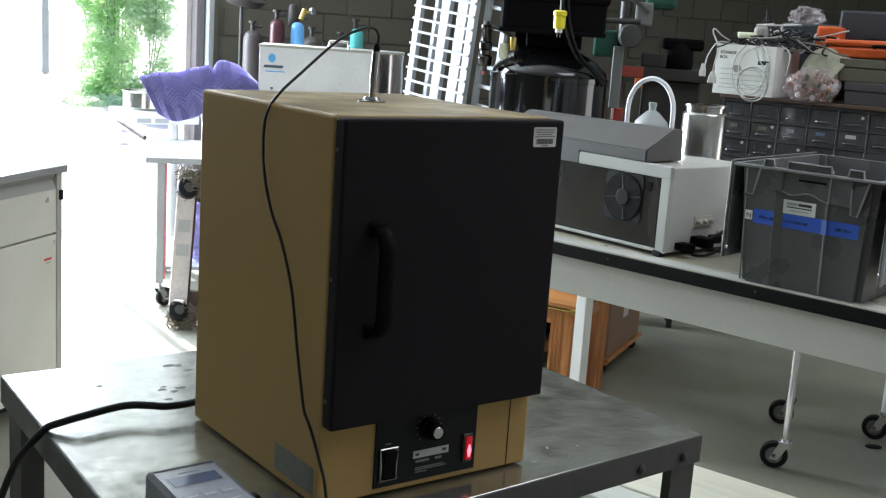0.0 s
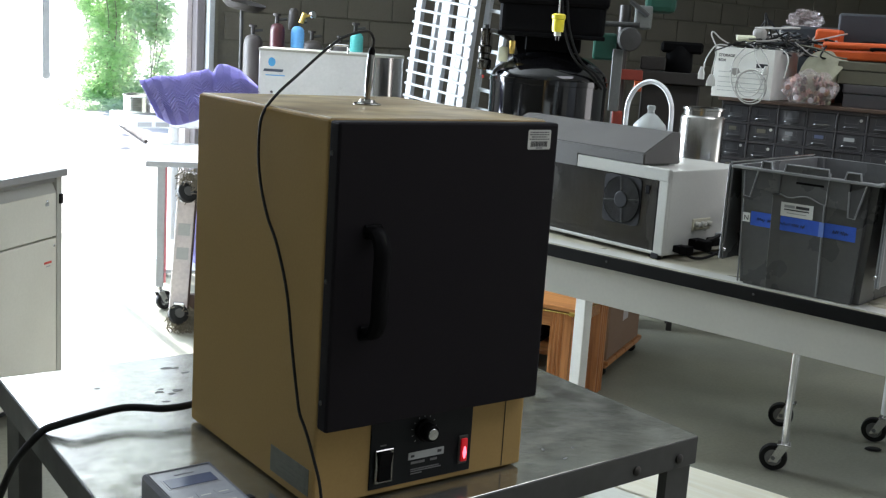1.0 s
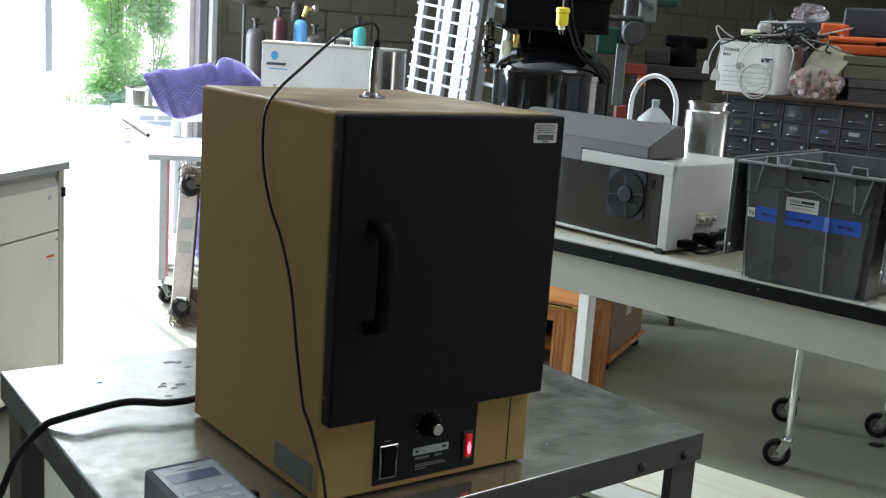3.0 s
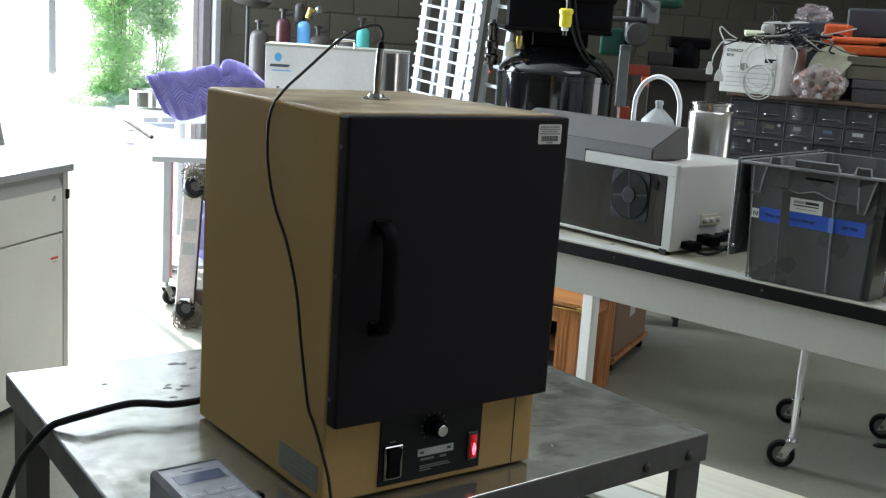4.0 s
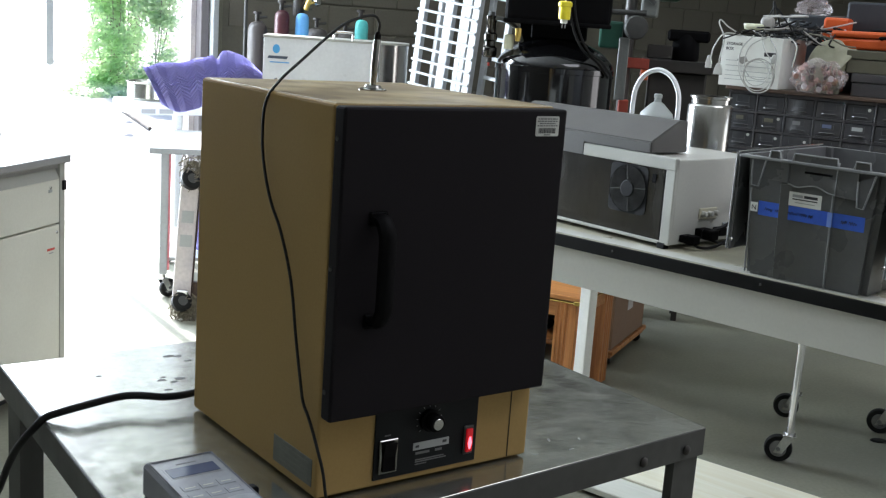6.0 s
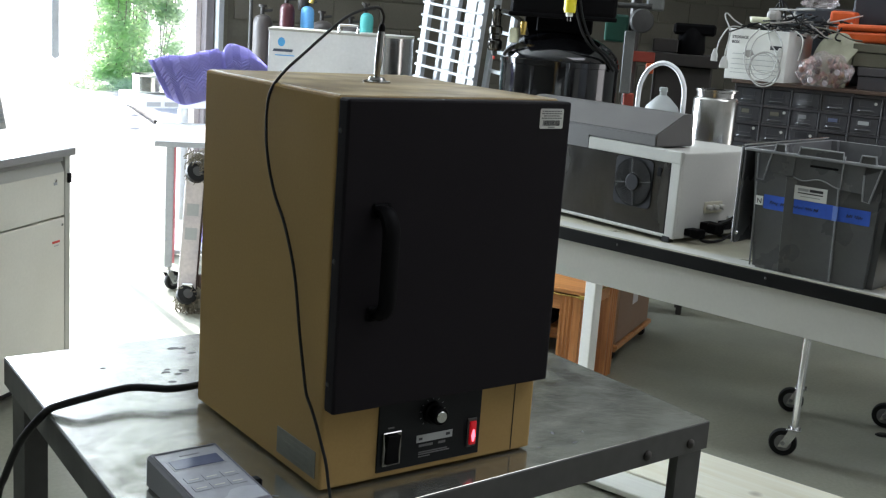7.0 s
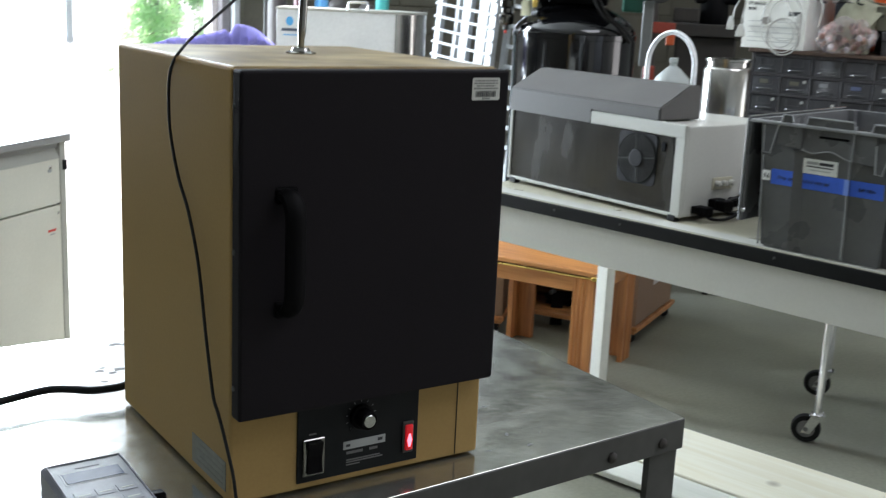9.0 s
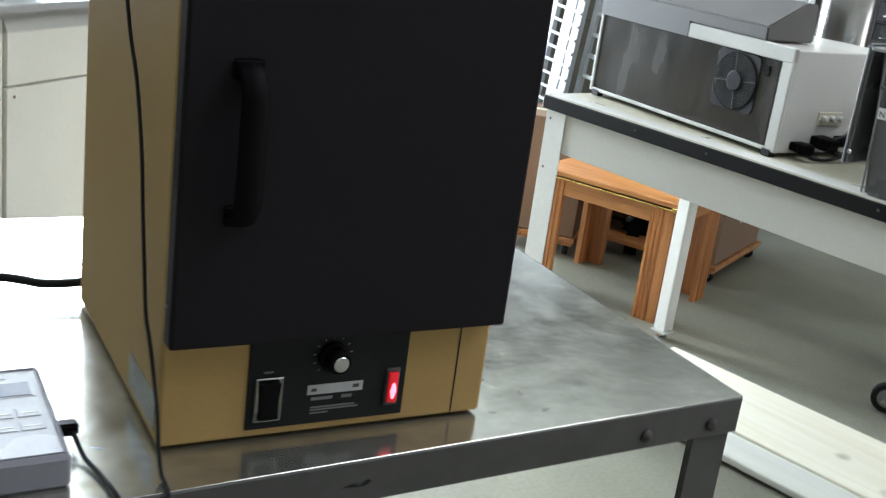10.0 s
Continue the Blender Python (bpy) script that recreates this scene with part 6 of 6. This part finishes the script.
    part("column", cyl(0.03, (0.0, 0.12, 1.06), (0.0, 0.12, 1.75), 24), CYL_GREY, t, smooth=True)
    part("front_plate", box(-0.045, 0.0, 1.20, 0.01, 0.02, 1.52, 0.004), GUARD_GREY, t, "scuffed pale painted guard")
    part("head", box(-0.15, 0.02, 1.46, -0.03, 0.2, 1.60, 0.012, seg=2), GREEN_PAINT, t)
    part("gearbox", box(0.05, 0.0, 1.63, 0.14, 0.14, 1.75, 0.012, seg=2), GUARD_GREY, t)
    part("hand_wheel", lathe([(0, 0), (0.055, 0), (0.062, 0.01), (0.062, 0.03), (0.055, 0.04), (0.02, 0.045), (0, 0.045)], 28, m=at(0.03, -0.005, 1.575) @ pose(0, 0, 0, 90, 0, 12)), STEEL_DARK, t, smooth=True)
    part("arm", cyl(0.014, (-0.16, 0.0, 1.645), (0.08, 0.0, 1.65), 14), STEEL_DARK, t, smooth=True)
    part("arm", cyl(0.012, (0.02, -0.01, 1.77), (0.12, -0.01, 1.70), 14), STEEL_DARK, t, smooth=True)
    part("belt_guard", box(0.10, 0.05, 1.72, 0.26, 0.25, 1.95, 0.03, seg=2), GREEN_PAINT, t)
    part("lamp_shade", box(-0.04, 0.0, 1.80, 0.10, 0.1, 1.88, 0.01), VINYL, t)
    return t


drill_press()


def crate_stack():
    t = thing("tool_stand", pose(4.20, 3.98, 0, 0, 0, -45), "dark brown tool stand with small orange boxes", "stand")
    part("body", box(0.04, 0.1, 0.82, 0.34, 0.4, 1.36, 0.01), DARK_BROWN, t)
    for lx in (0.06, 0.30):
        part("leg", box(lx, 0.36, 0, lx + 0.03, 0.39, 0.82, 0.002), DARK_BROWN, t)
        part("leg", box(lx, 0.20, 0, lx + 0.03, 0.23, 0.82, 0.002), DARK_BROWN, t)
    part("small_box", box(0.02, 0.10, 1.424, 0.15, 0.2, 1.495, 0.006), DARK_BROWN, t)
    part("shelf", box(0.0, 0.04, 1.36, 0.36, 0.4, 1.42, 0.004), DARK_BROWN, t)
    part("red_tray", box(-0.10, 0.03, 1.366, 0.036, 0.12, 1.420, 0.004), DULL_RED, t, "dull red tray")
    part("orange_box", box(-0.005, 0.025, 1.31, 0.036, 0.07, 1.364, 0.004), ORANGE, t)
    part("red_bin", box(-0.105, 0.03, 1.10, -0.05, 0.1, 1.20, 0.006), DULL_RED, t)
    part("machine", lathe([(0, 0), (0.07, 0), (0.075, 0.02), (0.07, 0.10), (0.05, 0.14), (0.02, 0.16), (0, 0.16)], 20, m=at(0.22, 0.2, 1.42)), BLACK_PLASTIC, t, smooth=True)
    part("arm", box(0.12, 0.15, 1.52, 0.34, 0.22, 1.58, 0.012), BLACK_PLASTIC, t)
    return t


crate_stack()


# gas cylinders along the back wall
def gas_cylinder(m, r, h, mat, label):
    t = thing("gas_cylinder", m, label, "gas cylinder", "gas cylinders along the wall")
    part("bottle", lathe([(0, 0), (r * 0.9, 0), (r, 0.02), (r, h - r * 1.0), (r * 0.93, h - r * 0.55), (r * 0.72, h - r * 0.2), (r * 0.35, h - r * 0.03), (0, h)], 28), mat, t, smooth=True)
    part("valve", cyl(0.014, (0.02, 0.05, h - 0.1), (0.02, 0.05, h + 0.06), 14, bevel=0.003), DARK_BROWN, t, smooth=True)
    part("hand_wheel", ring(0.012, 0.026, h + 0.045, h + 0.06, 18, m=at(0.02, 0.05, 0)), DARK_BROWN, t)
    part("outlet", cyl(0.009, (0.02, 0.05, h + 0.02), (0.08, 0.03, h + 0.03), 10), STEEL_DARK, t, smooth=True)
    return t


blue = gas_cylinder(at(3.40, 6.16, 0), 0.042, 1.525, CYL_BLUE, "light blue gas cylinder with a brass regulator")
part("guard", lathe([(0, 0), (0.032, 0), (0.036, 0.05), (0.030, 0.12), (0.018, 0.135), (0, 0.136)], 18, m=at(0.0, 0.06, 1.50)), DARK_BROWN, blue, "dark valve guard")
part("regulator", cyl(0.016, (0.02, 0.0, 1.545), (0.035, -0.02, 1.61), 12, bevel=0.003), BRASS, blue, smooth=True)
part("gauge", lathe([(0, -0.012), (0.024, -0.012), (0.026, -0.008), (0.026, 0.008), (0.022, 0.012), (0, 0.012)], 18, m=at(0.085, -0.03, 1.60) @ pose(0, 0, 0, 70, 0, 25)), CHROME, blue, smooth=True)
part("stem", cyl(0.008, (0.03, -0.02, 1.585), (0.085, -0.03, 1.60), 10), BRASS, blue, smooth=True)
gas_cylinder(at(3.72, 5.97, 0), 0.042, 1.51, CYL_TEAL, "teal gas cylinder with a valve")
gas_cylinder(at(3.29, 6.22, 0), 0.046, 1.535, CYL_RED, "dark red gas cylinder with a valve")
gas_cylinder(at(3.24, 6.45, 0), 0.062, 1.455, CYL_GREY, "grey gas cylinder with a rounded shoulder")
gas_cylinder(at(3.62, 6.35, 0), 0.075, 1.44, CYL_GREY, "grey gas cylinder with a rounded shoulder")
gas_cylinder(at(3.78, 6.25, 0), 0.07, 1.42, CYL_GREY, "grey gas cylinder with a rounded shoulder")
lampst = thing("dish_reflector", at(3.24, 6.62, 0), "brown metal dish on a thin pole against the wall", "reflector")
part("pole", cyl(0.012, (0, 0, 0), (0.02, 0.05, 1.62), 12), STEEL_DARK, lampst, smooth=True)
part("dish", lathe([(0, 0), (0.10, 0.01), (0.13, 0.03), (0.15, 0.06), (0.145, 0.06), (0.12, 0.035), (0.10, 0.025), (0, 0.015)], 32, m=at(0.02, 0.05, 1.60) @ pose(0, 0, 0, 10, 6, 0)), DARK_BROWN, lampst, smooth=True)

# door jamb and track
jamb = thing("door_jamb", at(DOOR_X1, ROOM_Y1, 0), "grey steel door jamb with a roller track", "door frame", kind="structure")
# liner is paler than the post to paint the jamb's sunlit strip
part("liner", box(-0.14, 0.05, 0, -0.10, 0.2, DOOR_H, 0.003), BONE, jamb)
part("post", box(-0.10, -0.03, 0, -0.04, 0.2, DOOR_H, 0.004), JAMB_MAUVE, jamb)
part("track", box(-0.035, -0.09, 0, 0.005, -0.02, DOOR_H, 0.003), MACHINE_GREY, jamb)
part("stop", box(0.01, -0.06, 0, 0.045, 0.002, DOOR_H, 0.003), KHAKI, jamb)


# cart with the towel, and the dolly stood on end
def work_cart():
    t = thing("work_cart", pose(2.09, 5.33, 0, 0, 0, -22), "pale steel work cart on casters", "cart")
    W, D, H = 0.75, 0.9, 0.80
    part("top", box(0, 0, H - 0.03, W, D, H, 0.004), MACHINE_GREY, t)
    for x in (0.06, W - 0.1):
        for y in (0.02, D - 0.06):
            part("leg", box(x, y, 0.13, x + 0.04, y + 0.04, H - 0.03, 0.003), MACHINE_GREY, t)
            caster(t, x + 0.02, y + 0.02, 0.05, 40, 0.135)
    part("red_strip", box(0.10, 0.03, 0.15, 0.112, 0.05, H - 0.03), FADED_RED, t)
    part("lower_shelf", box(0.06, 0.03, 0.2, W - 0.06, D - 0.03, 0.22, 0.003), MACHINE_GREY, t)
    return t


work_cart()


def upright_dolly():
    t = thing("furniture_dolly", pose(2.035, 4.915, 0, 0, 3.0, -22), "wooden dolly stood on end with fibre-wrapped wheels", "dolly")
    part("rail", box(0.015, 0.02, 0.06, 0.102, 0.06, 0.80, 0.004), BONE, t, "scuffed painted rail")
    part("edge_strip", box(0.102, 0.03, 0.06, 0.112, 0.07, 0.80, 0.003), RUST, t)
    for z0, z1 in ((0.06, 0.19), (0.64, 0.80)):
        part("cross_rail", box(0.112, 0.034, z0, 0.55, 0.074, z1, 0.004), RUST, t)
    for z0, z1 in ((0.49, 0.55), (0.37, 0.43)):
        part("worn_print", box(0.030, 0.0186, z0, 0.088, 0.0205, z1, 0.0006), GREY_INK, t)
    for z in (0.10, 0.71):
        part("wheel", lathe([(0, -0.02), (0.038, -0.02), (0.05, -0.012), (0.05, 0.012), (0.038, 0.02), (0, 0.02)], 24, m=at(0.06, -0.015, z) @ pose(0, 0, 0, 60, 0, 20)), RUBBER, t, smooth=True)
        part("hub", lathe([(0, -0.024), (0.024, -0.024), (0.024, 0.024), (0, 0.024)], 18, m=at(0.06, -0.015, z) @ pose(0, 0, 0, 60, 0, 20)), STEEL_DARK, t, smooth=True)
        part("fork", box(0.03, -0.01, z - 0.05, 0.09, 0.022, z + 0.055, 0.006), CHROME, t)
        fz = bmesh.new()
        rnd = random.Random(int(z * 100))
        pad = bmesh.new()
        bmesh.ops.create_icosphere(pad, subdivisions=4, radius=1.0)
        up = 0.035 if z > 0.4 else -0.035
        for v in pad.verts:
            f = 1 + 0.28 * noise.noise(v.co * 2.5 + Vector((z, 0, 0))) + 0.12 * noise.noise(v.co * 8)
            v.co = Vector((0.095 + 0.062 * v.co.x * f, 0.03 + 0.035 * v.co.y * f, z + up + 0.052 * v.co.z * f))
        part("padding", pad, STRAW, t, "matted tan fibre padding", smooth=True)
        for k in range(240):
            a = Vector((0.09 + rnd.uniform(-0.06, 0.065), rnd.uniform(-0.015, 0.05), z + up + rnd.uniform(-0.055, 0.055)))
            tube([a, a + Vector((rnd.uniform(-0.03, 0.03), rnd.uniform(-0.03, 0.01), rnd.uniform(-0.03, 0.03))), a + Vector((rnd.uniform(-0.04, 0.04), rnd.uniform(-0.03, 0.01), rnd.uniform(-0.05, 0.02)))], rnd.uniform(0.0015, 0.0035), 5, fz, 2)
        part("fibre_wrap", fz, STRAW, t, "frayed tan fibre padding")
    return t


upright_dolly()


def towel():
    t = thing("purple_towel", pose(2.15, 5.36, 0.80, 0, 0, -24), "rolled purple ribbed towel lying on a white box", "towel")
    bm = bmesh.new()
    line = smooth_path([(-0.04, 0.0, 0.335), (0.03, 0.0, 0.322), (0.107, 0.0, 0.318), (0.19, 0.01, 0.345), (0.27, 0.02, 0.368), (0.345, 0.04, 0.386), (0.43, 0.06, 0.375), (0.53, 0.07, 0.33)], 34)
    girth = [0.074, 0.098, 0.112, 0.116, 0.110, 0.104, 0.092, 0.070]
    k, grid = 230, []
    for i, c in enumerate(line):
        u = i / (len(line) - 1)
        g = min(u * 7, 6.999)
        r = girth[int(g)] + (girth[int(g) + 1] - girth[int(g)]) * (g - int(g))
        pinch = 1 - 0.26 * math.exp(-((u - 0.60) / 0.03) ** 2)
        row = []
        for j in range(k):
            a = 2 * math.pi * j / k
            lump = 0.022 * noise.noise(Vector((u * 5, math.cos(a) * 1.4, math.sin(a) * 1.4))) + 0.010 * math.sin(a * 3 + u * 6)
            zig = abs(((u * 14 + 0.25 * math.sin(a)) % 2) - 1)
            rib = 0.0062 * math.sin(a * 40 + zig * 13 + 1.5 * noise.noise(Vector((u * 9, math.cos(a) * 2, math.sin(a) * 2))))
            rr = (r + lump + rib) * pinch
            droop = -0.02 * max(0.0, -math.sin(a)) * (1 - u)
            row.append(bm.verts.new((c.x - 1.15 * rr * math.sin(a) * max(0.0, 0.5 - u), c.y + rr * math.cos(a), c.z + rr * math.sin(a) + droop)))
        grid.append(row)
    for a, b in zip(grid, grid[1:]):
        for j in range(k):
            bm.faces.new((a[j], a[(j + 1) % k], b[(j + 1) % k], b[j]))
    for end, dx in ((grid[0], 0.03), (grid[-1], 0.02)):
        mid = bm.verts.new(sum((v.co for v in end), Vector()) / k + Vector((dx, 0, 0)))
        for j in range(k):
            bm.faces.new((end[j], end[(j + 1) % k], mid))
    bmesh.ops.recalc_face_normals(bm, faces=list(bm.faces))
    part("cloth", bm, TOWEL, t, smooth=True)
    return t


towel()
sup = thing("white_carton", pose(2.16, 5.34, 0.80, 0, 0, -24), "white box under the towel on the cart", "box")
part("body", box(0.22, 0.0, 0, 0.55, 0.25, 0.20, 0.004), CARDBOARD, sup)
part("lid", box(0.215, -0.005, 0.20, 0.555, 0.255, 0.235, 0.004), CARDBOARD, sup)
pot = thing("steel_pot", at(2.51, 6.32, 0.0), "steel pot on a pale stand near the door", "pot")
part("stand", box(-0.185, -0.15, 0.878, 0.25, 0.2, 0.953, 0.006), VINYL, pot)
part("pedestal", cyl(0.03, (0.16, 0.03, 0), (0.16, 0.03, 0.88), 14), VINYL, pot, smooth=True)
for x0 in (-0.14, -0.03):
    part("slot", box(x0, -0.152, 0.888, x0 + 0.085, -0.149, 0.914), GREY_INK, pot)
part("bowl", lathe([(0, 0), (0.125, 0), (0.14, 0.015), (0.14, 0.10), (0.15, 0.11), (0.143, 0.11), (0.133, 0.10), (0.13, 0.02), (0, 0.01)], 36, m=at(-0.015, 0.02, 0.953)), STEEL, pot, smooth=True)
# cartons on a dolly beyond the oak table
def hanging_cloth():
    t = thing("purple_cloth", at(2.35, 5.27, 0.0), "purple ribbed cloth bundled on the cart's lower shelf", "towel")
    bm = bmesh.new()
    bmesh.ops.create_icosphere(bm, subdivisions=5, radius=1.0)
    for v in bm.verts:
        q = v.co.copy()
        f = 1 + 0.2 * noise.noise(q * 1.8) + 0.03 * math.sin((q.z * 6 + abs(q.x) * 4) * math.pi)
        v.co = Vector((0.12 * q.x * f + 0.11, 0.10 * q.y * f + 0.1, max(0.2205, 0.40 + 0.19 * q.z * f)))
    part("cloth", bm, TOWEL, t, smooth=True)
    return t


hanging_cloth()


def wooden_dolly(m, w, d, label):
    t = thing("wooden_dolly", m, label, "dolly", "wooden dollies under the cartons")
    for k in range(4):
        part("deck_board", box(-0.012 + (w + 0.024) * k / 4 + 0.002, -0.012, 0.062, -0.012 + (w + 0.024) * (k + 1) / 4 - 0.002, d + 0.012, 0.084, 0.003), OAK, t)
    for y in (0.0, d - 0.04):
        part("cross_rail", box(0.0, y, 0.046, w, y + 0.04, 0.0615, 0.002), OAK, t)
    for x in (0.03, w - 0.03):
        for y in (0.03, d - 0.03):
            part("wheel", cyl(0.024, (x - 0.012, y, 0.0245), (x + 0.012, y, 0.0245), 18, bevel=0.004), RUBBER, t, smooth=True)
            part("fork", box(x - 0.016, y - 0.012, 0.022, x + 0.016, y + 0.012, 0.0455, 0.002), CHROME, t)
    return t


def carton(m, w, d, h, mat, label):
    t = thing("carton", m @ at(0, 0, 0.085), label, "box", "cartons on dollies")
    part("body", box(0, 0, 0, w, d, h, 0.004), mat, t)
    part("flap_seam", box(0, d / 2 - 0.02, h, w, d / 2 + 0.02, h + 0.001), CREAM, t)
    part("side_tape", box(w * 0.42, -0.001, h * 0.35, w * 0.58, 0.001, h), BONE, t, "pale strip of packing tape")
    return t


DECK_A = pose(3.59, 3.40, 0, 0, 0, 29)
wooden_dolly(DECK_A, 0.58, 0.82, "long wooden dolly carrying cartons behind the oak table")
carton(DECK_A, 0.55, 0.24, 0.42, BROWN_CARD, "brown cardboard carton on a wooden dolly")
carton(DECK_A @ at(0.0, 0.62, 0), 0.45, 0.19, 0.30, BONE, "scuffed pale carton on a wooden dolly")
motor = thing("electric_motor", DECK_A @ at(0.22, 0.43, 0.085), "black electric motor lying on the wooden dolly", "motor")
part("housing", lathe([(0, -0.13), (0.05, -0.13), (0.075, -0.11), (0.078, 0.10), (0.06, 0.125), (0, 0.13)], 24, m=at(0, 0, 0.082) @ pose(0, 0, 0, 0, 90, 0)), BLACK_PLASTIC, motor, smooth=True)
part("shaft", cyl(0.011, (-0.19, 0, 0.082), (-0.12, 0, 0.082), 12, bevel=0.002), STEEL_DARK, motor, smooth=True)
part("foot", box(-0.09, -0.06, 0.0, 0.09, 0.06, 0.012, 0.002), BLACK_PLASTIC, motor)
part("terminal_box", box(-0.04, -0.03, 0.155, 0.05, 0.03, 0.19, 0.004), BLACK_PLASTIC, motor)
DECK_B = pose(2.925, 4.01, 0, 0, 0, -45)
wooden_dolly(DECK_B, 0.30, 0.30, "small wooden dolly under a tall carton")
carton(DECK_B, 0.30, 0.30, 0.50, BROWN_CARD, "tall brown cardboard carton on a wooden dolly")

# ---- outside ----
def shrub(m, w, h, count, seed, label, leaf, high=0):
    t = thing("bush", m, label, "tree", "trees beyond the yard")
    rnd = random.Random(seed)
    wood_bm = bmesh.new()
    for k in range(4):
        x0 = rnd.uniform(-0.15, 0.15) * w
        top = Vector((rnd.uniform(-0.45, 0.45) * w, rnd.uniform(-0.3, 0.3) * w, h * rnd.uniform(0.55, 0.95)))
        mid = Vector((x0, 0, 0)).lerp(top, 0.5) + Vector((rnd.uniform(-0.2, 0.2), rnd.uniform(-0.2, 0.2), 0.2))
        tube([(x0, 0, -0.05), mid, top], 0.010, 6, wood_bm, 4)
    verts, faces = [], []
    clumps = [Vector((rnd.uniform(-0.62, 0.62) * w, rnd.uniform(-0.45, 0.45) * w, rnd.uniform(0.02, 1.0) ** 0.9 * h)) for _ in range(int(h * w * 36))]
    for k in range(count):
        c = rnd.choice(clumps)
        p = c + Vector((rnd.gauss(0, 0.105), rnd.gauss(0, 0.10), rnd.gauss(0, 0.09)))
        p.z = max(0.02, p.z)
        s = rnd.uniform(0.034, 0.075)
        q = Euler((rnd.uniform(-0.9, 0.9), rnd.uniform(-0.9, 0.9), rnd.uniform(0, 6.3))).to_matrix()
        i = len(verts)
        for a in ((-0.5, 0, 0), (-0.1, -0.30, 0.06), (0.55, 0, -0.04), (-0.1, 0.30, 0.06)):
            verts.append(p + q @ (Vector(a) * s * 1.6))
        faces.append((i, i + 1, i + 2, i + 3))
    # the high crown, added unseen far above the door's view, for table reflections
    for k in range(high):
        p = Vector((rnd.gauss(0.5, 0.9), rnd.gauss(0, 0.7), h + rnd.uniform(0, 1) ** 0.8 * 7.5))
        s = rnd.uniform(0.16, 0.30)
        q = Euler((rnd.uniform(-0.9, 0.9), rnd.uniform(-0.9, 0.9), rnd.uniform(0, 6.3))).to_matrix()
        i = len(verts)
        for a in ((-0.5, 0, 0), (-0.1, -0.30, 0.06), (0.55, 0, -0.04), (-0.1, 0.30, 0.06)):
            verts.append(p + q @ (Vector(a) * s * 1.6))
        faces.append((i, i + 1, i + 2, i + 3))
    if high:
        cyl(0.10, (0.25, 0.3, 0), (0.5, 0.2, h + 6.0), 10, wood_bm, 0.03)
    part("trunk", wood_bm, BARK, t)
    me = bpy.data.meshes.new("crown")
    me.from_pydata(verts, [], faces)
    me.materials.append(leaf)
    crown = new("crown", me)
    crown.parent = t
    return t


shrub(at(6.52, 18.6, 0), 0.62, 3.4, 7800, 1, "leafy sunlit green tree beyond the yard", LEAF, 130)
shrub(at(7.02, 19.0, 0), 0.62, 3.2, 7000, 2, "leafy sunlit green tree beyond the yard", LEAF, 130)
shrub(at(7.22, 18.2, 0), 0.52, 3.1, 8800, 3, "bush beyond the yard, its leaves painted pale with sun glare", LEAF_PALE)
verge_rnd = random.Random(9)
verts, faces = [], []
for k in range(1600):
    p = Vector((verge_rnd.uniform(5.7, 7.7), verge_rnd.uniform(17.2, 18.7), verge_rnd.uniform(-0.01, 0.10)))
    q = Euler((verge_rnd.uniform(-1, 1), verge_rnd.uniform(-1, 1), verge_rnd.uniform(0, 6.3))).to_matrix()
    i = len(verts)
    verts += [p + q @ Vector(a) for a in ((-0.06, 0, 0), (0, -0.03, 0.01), (0.06, 0, 0), (0, 0.03, 0.01))]
    faces.append((i, i + 1, i + 2, i + 3))
vm = bpy.data.meshes.new("verge_plants")
vm.from_pydata(verts, [], faces)
vm.materials.append(LEAF_PALE)
tagged(new("verge_plants", vm), "pale sunlit low plants at the yard's edge", "plants", kind="stuff")
strap = thing("door_strap", at(2.16, 7.22, 1.10), "grey pull strap hanging from the door head", "strap")
part("webbing", box(-0.024, -0.004, 0.0, 0.024, 0.004, DOOR_H - 1.10, 0.003), MACHINE_GREY, strap)
part("end_loop", cyl(0.027, (0, -0.006, 0.012), (0, 0.006, 0.012), 16, bevel=0.002), MACHINE_GREY, strap, smooth=True)
# emissive board: the overbright distance is painted on as a glow
solid("backdrop", box(-140, 190, -1, 260, 190.5, 24), BACKDROP_GLOW, Matrix(), "glowing board that paints the bright distance beyond the yard", "backdrop", kind="structure")

scrap = solid("rubber_scrap", lathe([(0, 0), (0.022, 0.0), (0.026, 0.004), (0.020, 0.009), (0, 0.010)], 10, m=Matrix.Diagonal((1.4, 0.8, 1.0, 1.0))), RUBBER, pose(3.944, 2.207, 0, 0, 0, -35), "small black rubber scrap on the concrete floor", "scrap")
bar = solid("yard_bar", cyl(0.022, (5.63, 15.48, 0.01), (5.08, 12.89, 0.01), 10), CYL_GREY, Matrix(), "grey bar lying on the ground by the door", "bar")

# ---- the block courses of the back wall, nearest the view ----
BW, BH, GAP = 0.40, 0.20, 0.010
proto = box(0, 0, 0, BW - GAP, 0.012, BH - GAP, 0.003)
pm = bpy.data.meshes.new("block")
proto.to_mesh(pm)
proto.free()
pm.materials.append(BLOCK)
for r in range(2, 16):
    x = DOOR_X1 + 0.12 + (0 if r % 2 else BW / 2)
    while x + BW < ROOM_X1:
        ob = new("block", pm)
        ob.parent = wall_north
        ob.location = (x, ROOM_Y1 - 0.004, r * BH)
        x += BW
